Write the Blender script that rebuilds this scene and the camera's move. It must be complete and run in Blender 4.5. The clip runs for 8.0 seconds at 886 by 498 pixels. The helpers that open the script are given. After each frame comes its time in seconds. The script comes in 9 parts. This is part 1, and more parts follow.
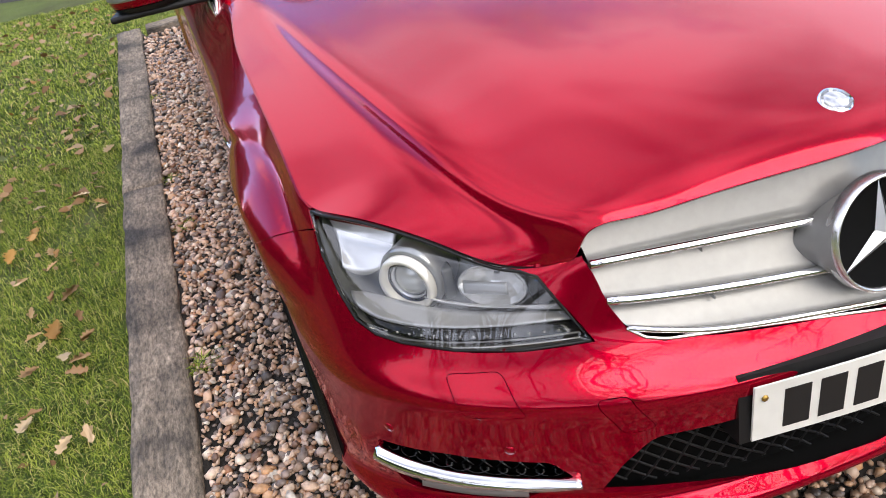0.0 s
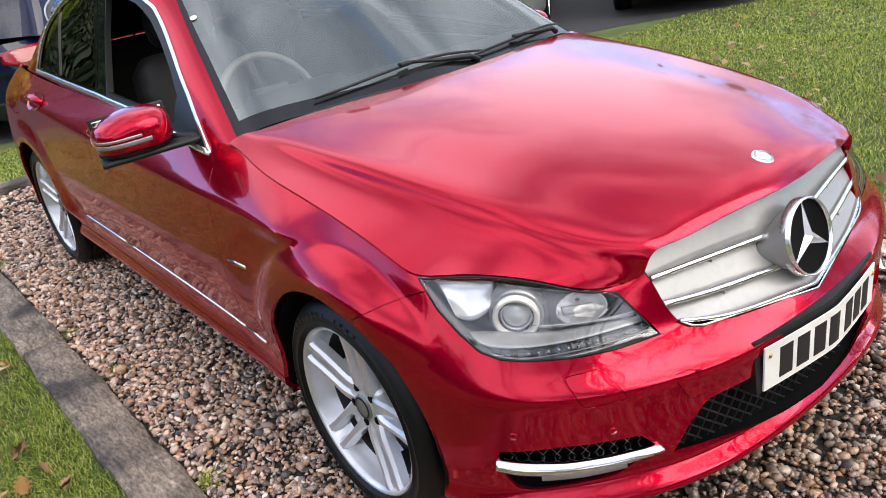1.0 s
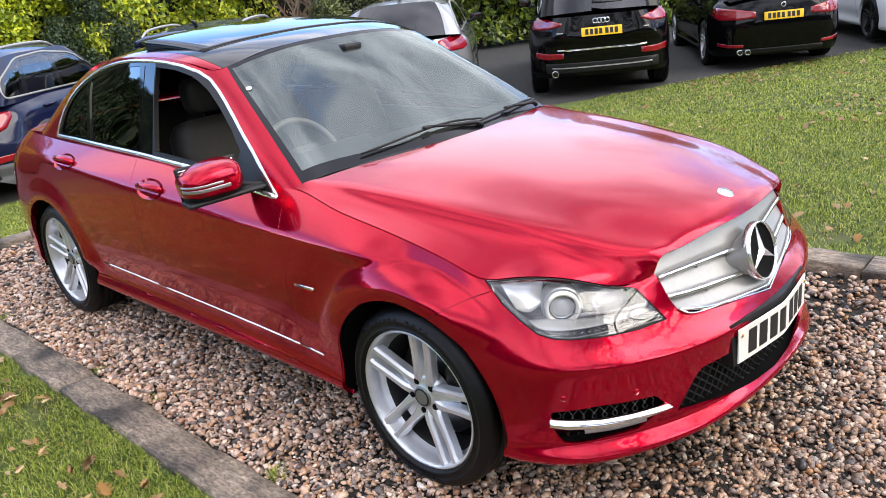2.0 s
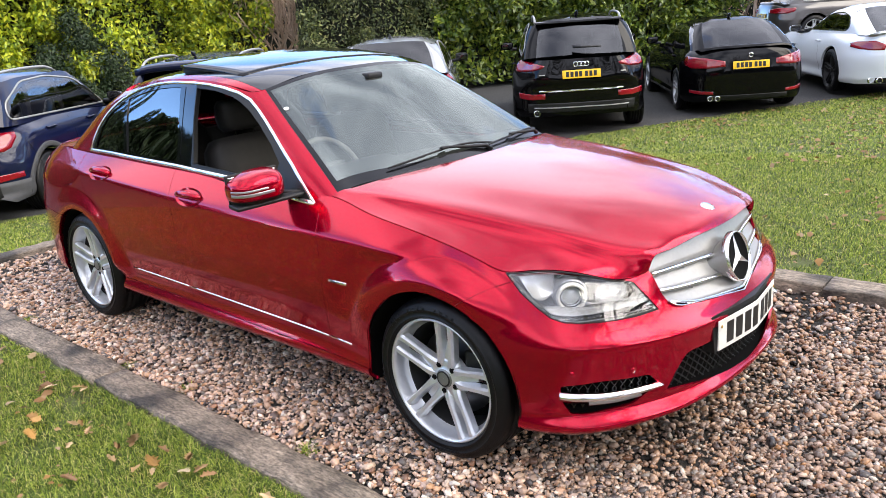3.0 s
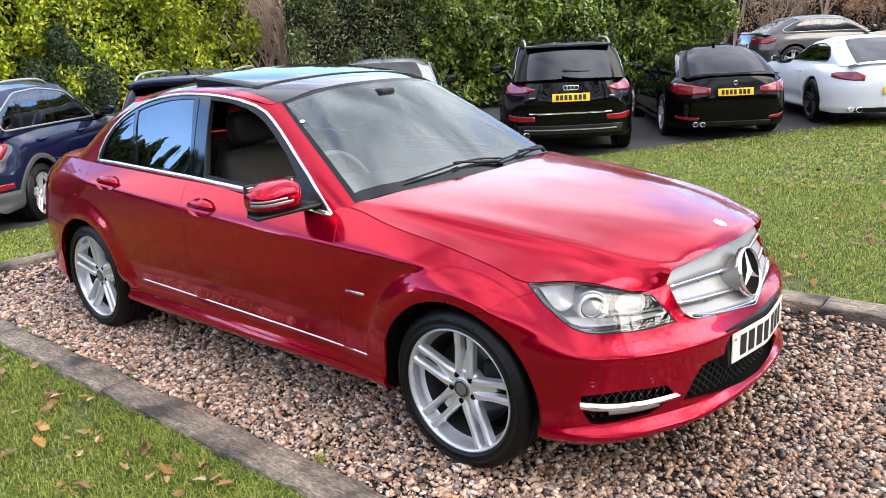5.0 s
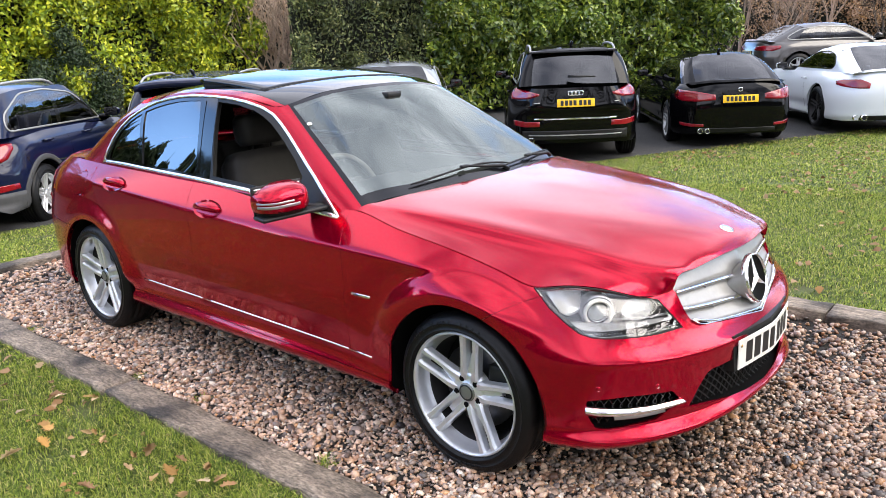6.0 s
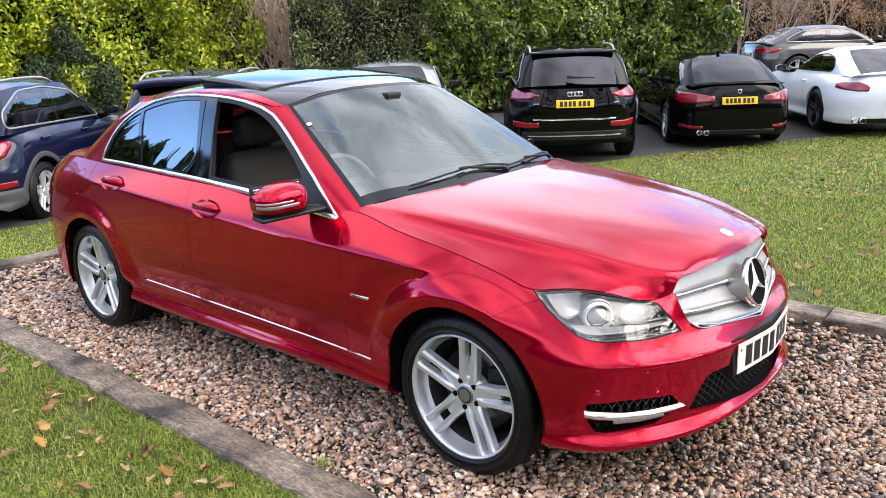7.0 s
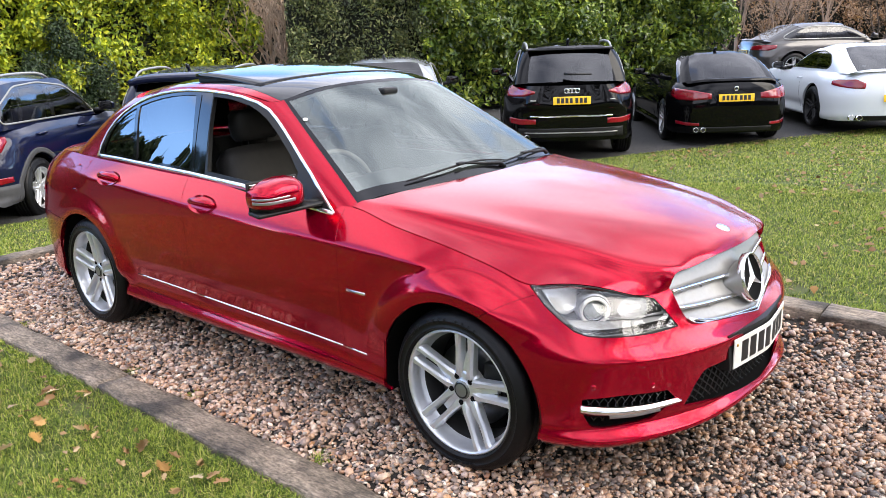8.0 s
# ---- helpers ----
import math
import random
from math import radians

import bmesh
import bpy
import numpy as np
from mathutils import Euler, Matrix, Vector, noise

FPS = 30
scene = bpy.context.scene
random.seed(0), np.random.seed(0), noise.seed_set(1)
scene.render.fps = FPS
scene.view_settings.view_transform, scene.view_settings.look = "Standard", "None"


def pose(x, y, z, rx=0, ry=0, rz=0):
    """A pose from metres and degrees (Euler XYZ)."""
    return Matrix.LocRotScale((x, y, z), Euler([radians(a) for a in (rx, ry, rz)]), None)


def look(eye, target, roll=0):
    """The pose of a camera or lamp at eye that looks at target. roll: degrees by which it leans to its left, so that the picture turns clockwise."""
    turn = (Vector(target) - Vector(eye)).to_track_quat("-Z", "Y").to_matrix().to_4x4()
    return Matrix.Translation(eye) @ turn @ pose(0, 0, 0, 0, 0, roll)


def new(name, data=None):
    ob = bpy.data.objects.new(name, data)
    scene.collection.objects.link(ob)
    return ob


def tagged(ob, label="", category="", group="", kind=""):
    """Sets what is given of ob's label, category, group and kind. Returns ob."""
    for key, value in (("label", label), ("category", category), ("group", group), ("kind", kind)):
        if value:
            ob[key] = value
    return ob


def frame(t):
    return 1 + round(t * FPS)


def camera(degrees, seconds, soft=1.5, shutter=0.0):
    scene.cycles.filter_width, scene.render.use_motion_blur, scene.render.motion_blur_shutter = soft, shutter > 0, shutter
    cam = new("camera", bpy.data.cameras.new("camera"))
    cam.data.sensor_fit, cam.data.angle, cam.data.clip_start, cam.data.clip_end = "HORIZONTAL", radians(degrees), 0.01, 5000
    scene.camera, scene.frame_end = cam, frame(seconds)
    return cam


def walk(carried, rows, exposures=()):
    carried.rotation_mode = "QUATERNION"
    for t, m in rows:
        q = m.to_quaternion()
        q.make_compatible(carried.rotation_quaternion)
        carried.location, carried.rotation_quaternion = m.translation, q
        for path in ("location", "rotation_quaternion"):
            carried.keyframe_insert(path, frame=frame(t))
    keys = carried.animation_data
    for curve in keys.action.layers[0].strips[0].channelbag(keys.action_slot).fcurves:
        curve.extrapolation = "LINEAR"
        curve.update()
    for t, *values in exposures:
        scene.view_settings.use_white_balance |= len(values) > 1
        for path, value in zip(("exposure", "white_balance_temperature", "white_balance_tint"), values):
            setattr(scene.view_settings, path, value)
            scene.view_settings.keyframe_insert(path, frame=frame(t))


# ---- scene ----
cam = camera(58.0, 8.0, soft=0.4)
PATH = [
    (0, (1.536, -0.889, 1.403), (-0.109, -0.461, 0.351), -10.9),
    (0.5, (1.611, -1.332, 1.478), (0.048, -0.487, 0.561), -8.9),
    (1, (1.584, -1.675, 1.526), (0.118, -0.586, 0.712), -8.6),
    (1.5, (1.58, -2.013, 1.583), (0.189, -0.767, 0.868), -7.7),
    (1.7, (1.619, -2.172, 1.609), (0.254, -0.885, 0.916), -7.2),
    (2.8, (1.893, -2.72, 1.638), (0.583, -1.329, 1.046), -4.6),
    (3, (1.856, -2.799, 1.635), (0.558, -1.392, 1.057), -4.3),
    (3.5, (1.79, -2.906, 1.637), (0.51, -1.474, 1.076), -3.8),
    (4, (1.779, -2.936, 1.631), (0.511, -1.49, 1.083), -3.5),
    (4.5, (1.776, -2.939, 1.622), (0.512, -1.484, 1.086), -3.2),
    (6, (1.762, -2.954, 1.615), (0.492, -1.498, 1.098), -2.5),
    (6.5, (1.755, -2.95, 1.615), (0.485, -1.493, 1.102), -2.2),
    (7, (1.751, -2.949, 1.621), (0.485, -1.49, 1.103), -2.1),
    (7.5, (1.747, -2.954, 1.613), (0.486, -1.491, 1.093), -1.9),
    (8, (1.751, -2.948, 1.613), (0.492, -1.485, 1.088), -2.0),
]
walk(cam, [(t, look(eye, target, roll)) for t, eye, target, roll in PATH], exposures=[(0, 0.61), (1.0, 0.76), (2.0, 0.98), (3.0, 1.06), (8, 1.07)])

# ---- light ----
SUN_UP, SUN_ROUND = 38.0, 66.0      # degrees: height, and the compass bearing in the plan (0 = +y, 90 = +x)
world = bpy.data.worlds.new("sky")
scene.world = world
world.use_nodes = True
wn, wl = world.node_tree.nodes, world.node_tree.links
wn.clear()
w_out = wn.new("ShaderNodeOutputWorld")
w_bg = wn.new("ShaderNodeBackground")
w_sky = wn.new("ShaderNodeTexSky")
w_sky.sky_type = "NISHITA"
w_sky.sun_disc = False
w_sky.sun_elevation = radians(SUN_UP)
w_sky.sun_rotation = radians(SUN_ROUND)
w_sky.air_density, w_sky.dust_density, w_sky.ozone_density = 0.7, 0.1, 5.0
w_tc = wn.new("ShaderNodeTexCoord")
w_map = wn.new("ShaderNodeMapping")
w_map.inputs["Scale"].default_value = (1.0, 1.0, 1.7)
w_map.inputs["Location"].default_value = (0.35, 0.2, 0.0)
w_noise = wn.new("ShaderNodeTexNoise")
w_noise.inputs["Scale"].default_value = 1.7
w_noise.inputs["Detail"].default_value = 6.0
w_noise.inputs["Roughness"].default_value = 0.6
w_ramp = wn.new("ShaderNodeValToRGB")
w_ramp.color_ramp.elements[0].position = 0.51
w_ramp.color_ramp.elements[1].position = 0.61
w_noise2 = wn.new("ShaderNodeTexNoise")
w_noise2.inputs["Scale"].default_value = 1.9
w_noise2.inputs["Detail"].default_value = 6.0
w_tone = wn.new("ShaderNodeValToRGB")
w_tone.color_ramp.elements[0].position, w_tone.color_ramp.elements[0].color = 0.40, (2.5, 2.7, 3.5, 1)
w_tone.color_ramp.elements[1].position, w_tone.color_ramp.elements[1].color = 0.58, (8.3, 8.5, 9.8, 1)
w_mix = wn.new("ShaderNodeMix")
w_mix.data_type = "RGBA"
wl.new(w_tc.outputs["Generated"], w_map.inputs["Vector"])
wl.new(w_map.outputs["Vector"], w_noise.inputs["Vector"])
wl.new(w_map.outputs["Vector"], w_noise2.inputs["Vector"])
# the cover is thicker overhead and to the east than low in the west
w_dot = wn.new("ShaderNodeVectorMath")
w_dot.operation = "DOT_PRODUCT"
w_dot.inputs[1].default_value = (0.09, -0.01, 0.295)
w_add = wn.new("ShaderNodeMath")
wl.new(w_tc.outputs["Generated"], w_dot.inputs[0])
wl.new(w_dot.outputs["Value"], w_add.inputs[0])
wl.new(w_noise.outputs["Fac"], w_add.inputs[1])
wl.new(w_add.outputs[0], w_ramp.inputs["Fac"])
wl.new(w_noise2.outputs["Fac"], w_tone.inputs["Fac"])
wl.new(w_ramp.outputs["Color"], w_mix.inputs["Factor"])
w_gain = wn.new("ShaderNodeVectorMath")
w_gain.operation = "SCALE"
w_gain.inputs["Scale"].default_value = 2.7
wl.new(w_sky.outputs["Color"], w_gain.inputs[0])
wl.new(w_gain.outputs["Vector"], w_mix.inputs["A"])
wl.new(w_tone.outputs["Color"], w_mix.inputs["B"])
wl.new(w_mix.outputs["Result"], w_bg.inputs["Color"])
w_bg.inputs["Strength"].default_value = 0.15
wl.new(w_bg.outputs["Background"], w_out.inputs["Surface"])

sun_data = bpy.data.lights.new("sun", "SUN")
sun_data.energy, sun_data.angle, sun_data.color = 2.5, radians(56.0), (1.0, 0.92, 0.80)
sun = new("sun", sun_data)
sun_from = Vector((math.sin(radians(SUN_ROUND)) * math.cos(radians(SUN_UP)), math.cos(radians(SUN_ROUND)) * math.cos(radians(SUN_UP)), math.sin(radians(SUN_UP))))
sun.matrix_world = look(sun_from * 40, (0, 0, 0))

from mathutils.bvhtree import BVHTree
from mathutils.interpolate import poly_3d_calc

# ---- materials ----
def mat(name, base, rough=0.5, metal=0.0, coat=0.0, coat_rough=0.02, spec=0.5, vary=0.0, scale=20.0, bump=0.0, bump_scale=200.0, emit=None, emit_power=0.0, trans=0.0, per_object=0.0, per_island=0.0, stain=0.0, stain_scale=2.0, stain_col=(0.05, 0.045, 0.04)):
    m = bpy.data.materials.new(name)
    m.use_nodes = True
    nt = m.node_tree
    b = nt.nodes["Principled BSDF"]
    b.inputs["Base Color"].default_value = (*base, 1)
    b.inputs["Roughness"].default_value = rough
    b.inputs["Metallic"].default_value = metal
    b.inputs["Coat Weight"].default_value = coat
    b.inputs["Coat Roughness"].default_value = coat_rough
    b.inputs["Specular IOR Level"].default_value = spec
    b.inputs["Transmission Weight"].default_value = trans
    tc = nt.nodes.new("ShaderNodeTexCoord")
    colour = None
    if vary or per_object or per_island or stain:
        hsv = nt.nodes.new("ShaderNodeHueSaturation")
        hsv.inputs["Color"].default_value = (*base, 1)
        colour = hsv.outputs["Color"]
        parts_of = []
        if vary:
            n = nt.nodes.new("ShaderNodeTexNoise")
            n.inputs["Scale"].default_value, n.inputs["Detail"].default_value = scale, 6.0
            nt.links.new(tc.outputs["Object"], n.inputs["Vector"])
            parts_of.append((n.outputs["Fac"], vary * 2.4))
        if per_object:
            n = nt.nodes.new("ShaderNodeObjectInfo")
            parts_of.append((n.outputs["Random"], per_object))
        if per_island:
            n = nt.nodes.new("ShaderNodeNewGeometry")
            parts_of.append((n.outputs["Random Per Island"], per_island))
        total = None
        for out, k in parts_of:
            ma = nt.nodes.new("ShaderNodeMath")
            ma.operation = "MULTIPLY_ADD"
            nt.links.new(out, ma.inputs[0])
            ma.inputs[1].default_value = 2 * k
            if total is None:
                ma.inputs[2].default_value = 1.0 - sum(k for _, k in parts_of)
            else:
                nt.links.new(total, ma.inputs[2])
            total = ma.outputs[0]
        if total is not None:
            nt.links.new(total, hsv.inputs["Value"])
        if stain:
            n = nt.nodes.new("ShaderNodeTexNoise")
            n.inputs["Scale"].default_value, n.inputs["Detail"].default_value = stain_scale, 8.0
            nt.links.new(tc.outputs["Object"], n.inputs["Vector"])
            r = nt.nodes.new("ShaderNodeValToRGB")
            r.color_ramp.elements[0].position, r.color_ramp.elements[1].position = 0.46, 0.66
            r.color_ramp.elements[1].color = (stain, stain, stain, 1)
            nt.links.new(n.outputs["Fac"], r.inputs["Fac"])
            mx = nt.nodes.new("ShaderNodeMix")
            mx.data_type = "RGBA"
            nt.links.new(r.outputs["Color"], mx.inputs["Factor"])
            nt.links.new(colour, mx.inputs["A"])
            mx.inputs["B"].default_value = (*stain_col, 1)
            colour = mx.outputs["Result"]
        nt.links.new(colour, b.inputs["Base Color"])
    if bump:
        n = nt.nodes.new("ShaderNodeTexNoise")
        n.inputs["Scale"].default_value, n.inputs["Detail"].default_value = bump_scale, 4.0
        nt.links.new(tc.outputs["Object"], n.inputs["Vector"])
        bp = nt.nodes.new("ShaderNodeBump")
        bp.inputs["Strength"].default_value, bp.inputs["Distance"].default_value = bump, 0.01
        nt.links.new(n.outputs["Fac"], bp.inputs["Height"])
        nt.links.new(bp.outputs["Normal"], b.inputs["Normal"])
    if emit:
        b.inputs["Emission Color"].default_value = (*emit, 1)
        b.inputs["Emission Strength"].default_value = emit_power
    return m


def glass(name, tint=(0.9, 0.95, 0.93), clear=0.8, rough=0.0, ior=1.9, sheen=(0.8, 0.8, 0.8)):
    """Thin pane: a clear share and a sharp reflection by Fresnel."""
    m = bpy.data.materials.new(name)
    m.use_nodes = True
    nt = m.node_tree
    nt.nodes.clear()
    o = nt.nodes.new("ShaderNodeOutputMaterial")
    tr = nt.nodes.new("ShaderNodeBsdfTransparent")
    tr.inputs["Color"].default_value = (tint[0] * clear, tint[1] * clear, tint[2] * clear, 1)
    gl = nt.nodes.new("ShaderNodeBsdfGlossy")
    gl.inputs["Roughness"].default_value = rough
    gl.inputs["Color"].default_value = (*sheen, 1)
    fr = nt.nodes.new("ShaderNodeFresnel")
    fr.inputs["IOR"].default_value = ior
    mx = nt.nodes.new("ShaderNodeMixShader")
    nt.links.new(fr.outputs[0], mx.inputs[0])
    nt.links.new(tr.outputs[0], mx.inputs[1])
    nt.links.new(gl.outputs[0], mx.inputs[2])
    nt.links.new(mx.outputs[0], o.inputs["Surface"])
    return m


M_RED = mat("red_paint", (0.40, 0.0005, 0.020), rough=0.17, metal=0.73, spec=0.0, coat=0.62, coat_rough=0.004, vary=0.03, scale=900)
M_RED.node_tree.nodes["Principled BSDF"].inputs["Coat IOR"].default_value = 1.46
M_BLACKPAINT = mat("black_paint", (0.002, 0.002, 0.0025), rough=0.5, spec=0.0, coat=0.5, coat_rough=0.02)
M_NAVY = mat("navy_paint", (0.0022, 0.0045, 0.026), rough=0.4, spec=0.1, coat=0.75, coat_rough=0.015)
M_WHITE = mat("white_paint", (0.72, 0.75, 0.78), rough=0.35, coat=1.0, coat_rough=0.02)
M_GREYCAR = mat("grey_paint", (0.055, 0.05, 0.047), rough=0.3, metal=0.5, coat=1.0)
M_SILVERCAR = mat("silver_paint", (0.27, 0.285, 0.30), rough=0.3, metal=0.6, coat=1.0)
M_CHROME = mat("chrome", (0.82, 0.82, 0.83), rough=0.08, metal=1.0)
M_SATIN = mat("satin_silver", (0.325, 0.322, 0.312), rough=0.38, metal=0.4, vary=0.04, scale=60)
M_ALLOY = mat("alloy_silver", (0.66, 0.67, 0.69), rough=0.33, metal=0.66, coat=0.6, coat_rough=0.1, vary=0.04, scale=30)
M_RUBBER = mat("rubber", (0.0045, 0.0045, 0.005), rough=0.42, spec=0.24, vary=0.12, scale=40, bump=0.15, bump_scale=500)
M_PLASTIC = mat("black_plastic", (0.009, 0.009, 0.0095), rough=0.5, spec=0.35, bump=0.05, bump_scale=800)
M_GLOSSBLACK = mat("gloss_black", (0.006, 0.006, 0.007), rough=0.08, coat=0.6)
M_FRAME = mat("frame_black", (0.005, 0.005, 0.006), rough=0.18, spec=0.35)
M_PILLAR = mat("pillar_gloss", (0.003, 0.003, 0.0035), rough=0.05, spec=0.6)
M_STEER = mat("steering_leather", (0.22, 0.22, 0.22), rough=0.35)
M_ROOFGLASS = mat("roof_glass", (0.004, 0.005, 0.007), rough=0.03, spec=0.30, coat=0.08, coat_rough=0.02)
M_TRIMBRIGHT = mat("bright_trim", (0.86, 0.86, 0.87), rough=0.24, metal=0.9)
# black of real parts and joints, and painted shade for open hollows
M_DARK = mat("black_and_shade", (0.004, 0.004, 0.004), rough=0.9, spec=0.1)
M_LEATHER = mat("leather", (0.020, 0.019, 0.018), rough=0.55, spec=0.25, vary=0.1, scale=30, bump=0.1, bump_scale=300)
M_TRIM = mat("dash_plastic", (0.06, 0.064, 0.068), rough=0.6, bump=0.08, bump_scale=500)
M_GLASS = glass("screen_glass", (0.86, 0.92, 0.90), 0.78, ior=3.1, sheen=(0.76, 0.82, 0.76))
M_TINT = glass("tinted_glass", (0.30, 0.32, 0.33), 0.25, ior=2.6)
M_REARGLASS = glass("rear_screen_glass", (0.30, 0.32, 0.33), 0.05, ior=2.0)
M_CLEARGLASS = glass("clear_side_glass", (0.88, 0.95, 0.90), 0.85, ior=2.3)
M_FARGLASS = glass("car_park_glass", (0.30, 0.32, 0.33), 0.25, ior=1.95)
M_LENS = glass("lens_glass", (0.97, 0.98, 0.99), 0.95, ior=2.0)
M_REDLENS = mat("red_lens", (0.22, 0.002, 0.010), rough=0.12, spec=0.4, coat=0.8, vary=0.25, scale=60)
M_PLATE_W = mat("plate_white", (0.80, 0.79, 0.74), rough=0.35, stain=0.12, stain_scale=9)
M_PLATE_Y = mat("plate_yellow", (0.85, 0.52, 0.02), rough=0.35)
M_INK = mat("ink_black", (0.012, 0.012, 0.012), rough=0.5)
M_DISC = mat("brake_steel", (0.13, 0.125, 0.12), rough=0.35, metal=0.9, vary=0.1, scale=40)


# ---- building helpers ----
def mesh_of(name, bm, material, smooth=True):
    me = bpy.data.meshes.new(name)
    bm.to_mesh(me)
    bm.free()
    if smooth:
        me.shade_smooth()
    for m in (material if isinstance(material, (list, tuple)) else [material]):
        me.materials.append(m)
    return me


def part(name, bm, material, parent, label="", smooth=True):
    """Links a bmesh as one mesh object under a thing or under a part."""
    ob = new(name, mesh_of(name, bm, material, smooth))
    ob.parent = parent
    if label:
        tagged(ob, label)
    return ob


def thing(name, label, category, group="", m=None, kind=""):
    ob = new(name)
    ob.empty_display_size = 0.1
    if m is not None:
        ob.matrix_world = m
    return tagged(ob, label, category, group, kind)


def spline(P, t_new, t=None):
    """Natural cubic spline through the rows of P."""
    P = np.asarray(P, float)
    n = len(P)
    t = np.arange(n, dtype=float) if t is None else np.asarray(t, float)
    h = np.diff(t)
    A = np.eye(n)
    r = np.zeros((n,) + P.shape[1:])
    for i in range(1, n - 1):
        A[i, i - 1], A[i, i], A[i, i + 1] = h[i - 1], 2 * (h[i - 1] + h[i]), h[i]
        r[i] = 6 * ((P[i + 1] - P[i]) / h[i] - (P[i] - P[i - 1]) / h[i - 1])
    m2 = np.linalg.solve(A, r.reshape(n, -1)).reshape(r.shape)
    k = np.clip(np.searchsorted(t, t_new, side="right") - 1, 0, n - 2)
    sh = (-1,) + (1,) * (P.ndim - 1)
    a, b, hh = (t[k + 1] - t_new).reshape(sh), (t_new - t[k]).reshape(sh), h[k].reshape(sh)
    return m2[k] * a ** 3 / (6 * hh) + m2[k + 1] * b ** 3 / (6 * hh) + (P[k] / hh - m2[k] * hh / 6) * a + (P[k + 1] / hh - m2[k + 1] * hh / 6) * b


def chord(P, axis, power=0.6):
    d = np.linalg.norm(np.diff(P, axis=axis), axis=-1)
    d = np.maximum(d.mean(axis=1 - axis), 1e-3) ** power
    return np.r_[0, np.cumsum(d)]


def even(t, per):
    """Parameters with the given number of steps in every span."""
    out = [np.linspace(t[i], t[i + 1], p, endpoint=False) for i, p in enumerate(per)]
    return np.r_[np.concatenate(out), t[-1]]


def loft(net, per_u, per_v, mirror_u=(True, True)):
    """A smooth sheet through a net [rows v][columns u] of (x, w, z). At u ends that lie on w = 0 the net is mirrored, so that the sheet crosses the middle squarely."""
    P = np.array(net, float)
    if mirror_u[0]:
        Q = P[:, 1:3][:, ::-1].copy()
        Q[..., 1] *= -1
        P = np.concatenate([Q, P], axis=1)
    if mirror_u[1]:
        Q = P[:, -3:-1][:, ::-1].copy()
        Q[..., 1] *= -1
        P = np.concatenate([P, Q], axis=1)
    tu, tv = chord(P, 1), chord(P, 0)
    lo, hi = (2 if mirror_u[0] else 0), (len(tu) - 3 if mirror_u[1] else len(tu) - 1)
    us = even(tu[lo:hi + 1], per_u if isinstance(per_u, (list, tuple)) else [per_u] * (hi - lo))
    vs = even(tv, per_v if isinstance(per_v, (list, tuple)) else [per_v] * (len(tv) - 1))
    S = spline(np.swapaxes(P, 0, 1), us, tu)
    return np.swapaxes(spline(np.swapaxes(S, 0, 1), vs, tv), 0, 0)


def sheet(S, side=-1):
    """A bmesh from a grid [v][u] of (x, w, z), on the side -1 (right, -y) or +1 (left)."""
    bm = bmesh.new()
    vs = [[bm.verts.new((p[0], side * p[1], p[2])) for p in row] for row in S]
    for i in range(len(vs) - 1):
        for j in range(len(vs[0]) - 1):
            q = [vs[i][j], vs[i][j + 1], vs[i + 1][j + 1], vs[i + 1][j]]
            bm.faces.new(q if side > 0 else q[::-1])
    return bm


def knife(bm, outline, axes, closed=True, keep=None):
    """Cuts the mesh along a polyline given in two of its axes (a pair of 3-vectors), seen along the third."""
    a, b = Vector(axes[0]), Vector(axes[1])
    n = a.cross(b).normalized()
    pts = list(outline) + ([outline[0]] if closed else [])
    for p, q in zip(pts[:-1], pts[1:]):
        P, Q = a * p[0] + b * p[1], a * q[0] + b * q[1]
        d = Q - P
        if d.length < 1e-6:
            continue
        lo = (min(p[0], q[0]) - 1e-4, min(p[1], q[1]) - 1e-4)
        hi = (max(p[0], q[0]) + 1e-4, max(p[1], q[1]) + 1e-4)
        faces = []
        for f in bm.faces:
            if keep and not keep(f):
                continue
            us = [v.co.dot(a) for v in f.verts]
            if max(us) < lo[0] or min(us) > hi[0]:
                continue
            ws = [v.co.dot(b) for v in f.verts]
            if max(ws) < lo[1] or min(ws) > hi[1]:
                continue
            faces.append(f)
        if not faces:
            continue
        geom = set(faces)
        for f in faces:
            geom.update(f.edges)
            geom.update(f.verts)
        bmesh.ops.bisect_plane(bm, geom=list(geom), dist=1e-5, plane_co=P, plane_no=d.cross(n).normalized())


def within(p, poly):
    x, y = p
    inside = False
    j = len(poly) - 1
    for i in range(len(poly)):
        if (poly[i][1] > y) != (poly[j][1] > y) and x < (poly[j][0] - poly[i][0]) * (y - poly[i][1]) / (poly[j][1] - poly[i][1]) + poly[i][0]:
            inside = not inside
        j = i
    return inside


def rounded(poly, r=0.02, n=5, closed=True):
    """A polygon with its corners rounded; r may be a list."""
    out = []
    N = len(poly)
    for i, p in enumerate(poly):
        rr = r[i] if isinstance(r, (list, tuple)) else r
        p = Vector(p)
        a, b = Vector(poly[i - 1]) - p, Vector(poly[(i + 1) % N]) - p
        if rr < 1e-4 or (not closed and i in (0, N - 1)):
            out.append(tuple(p))
            continue
        ra = min(rr, a.length * 0.48)
        rb = min(rr, b.length * 0.48)
        A, B = p + a.normalized() * ra, p + b.normalized() * rb
        for k in range(n + 1):
            t = k / n
            out.append(tuple(A * (1 - t) ** 2 + p * 2 * t * (1 - t) + B * t * t))
    return out


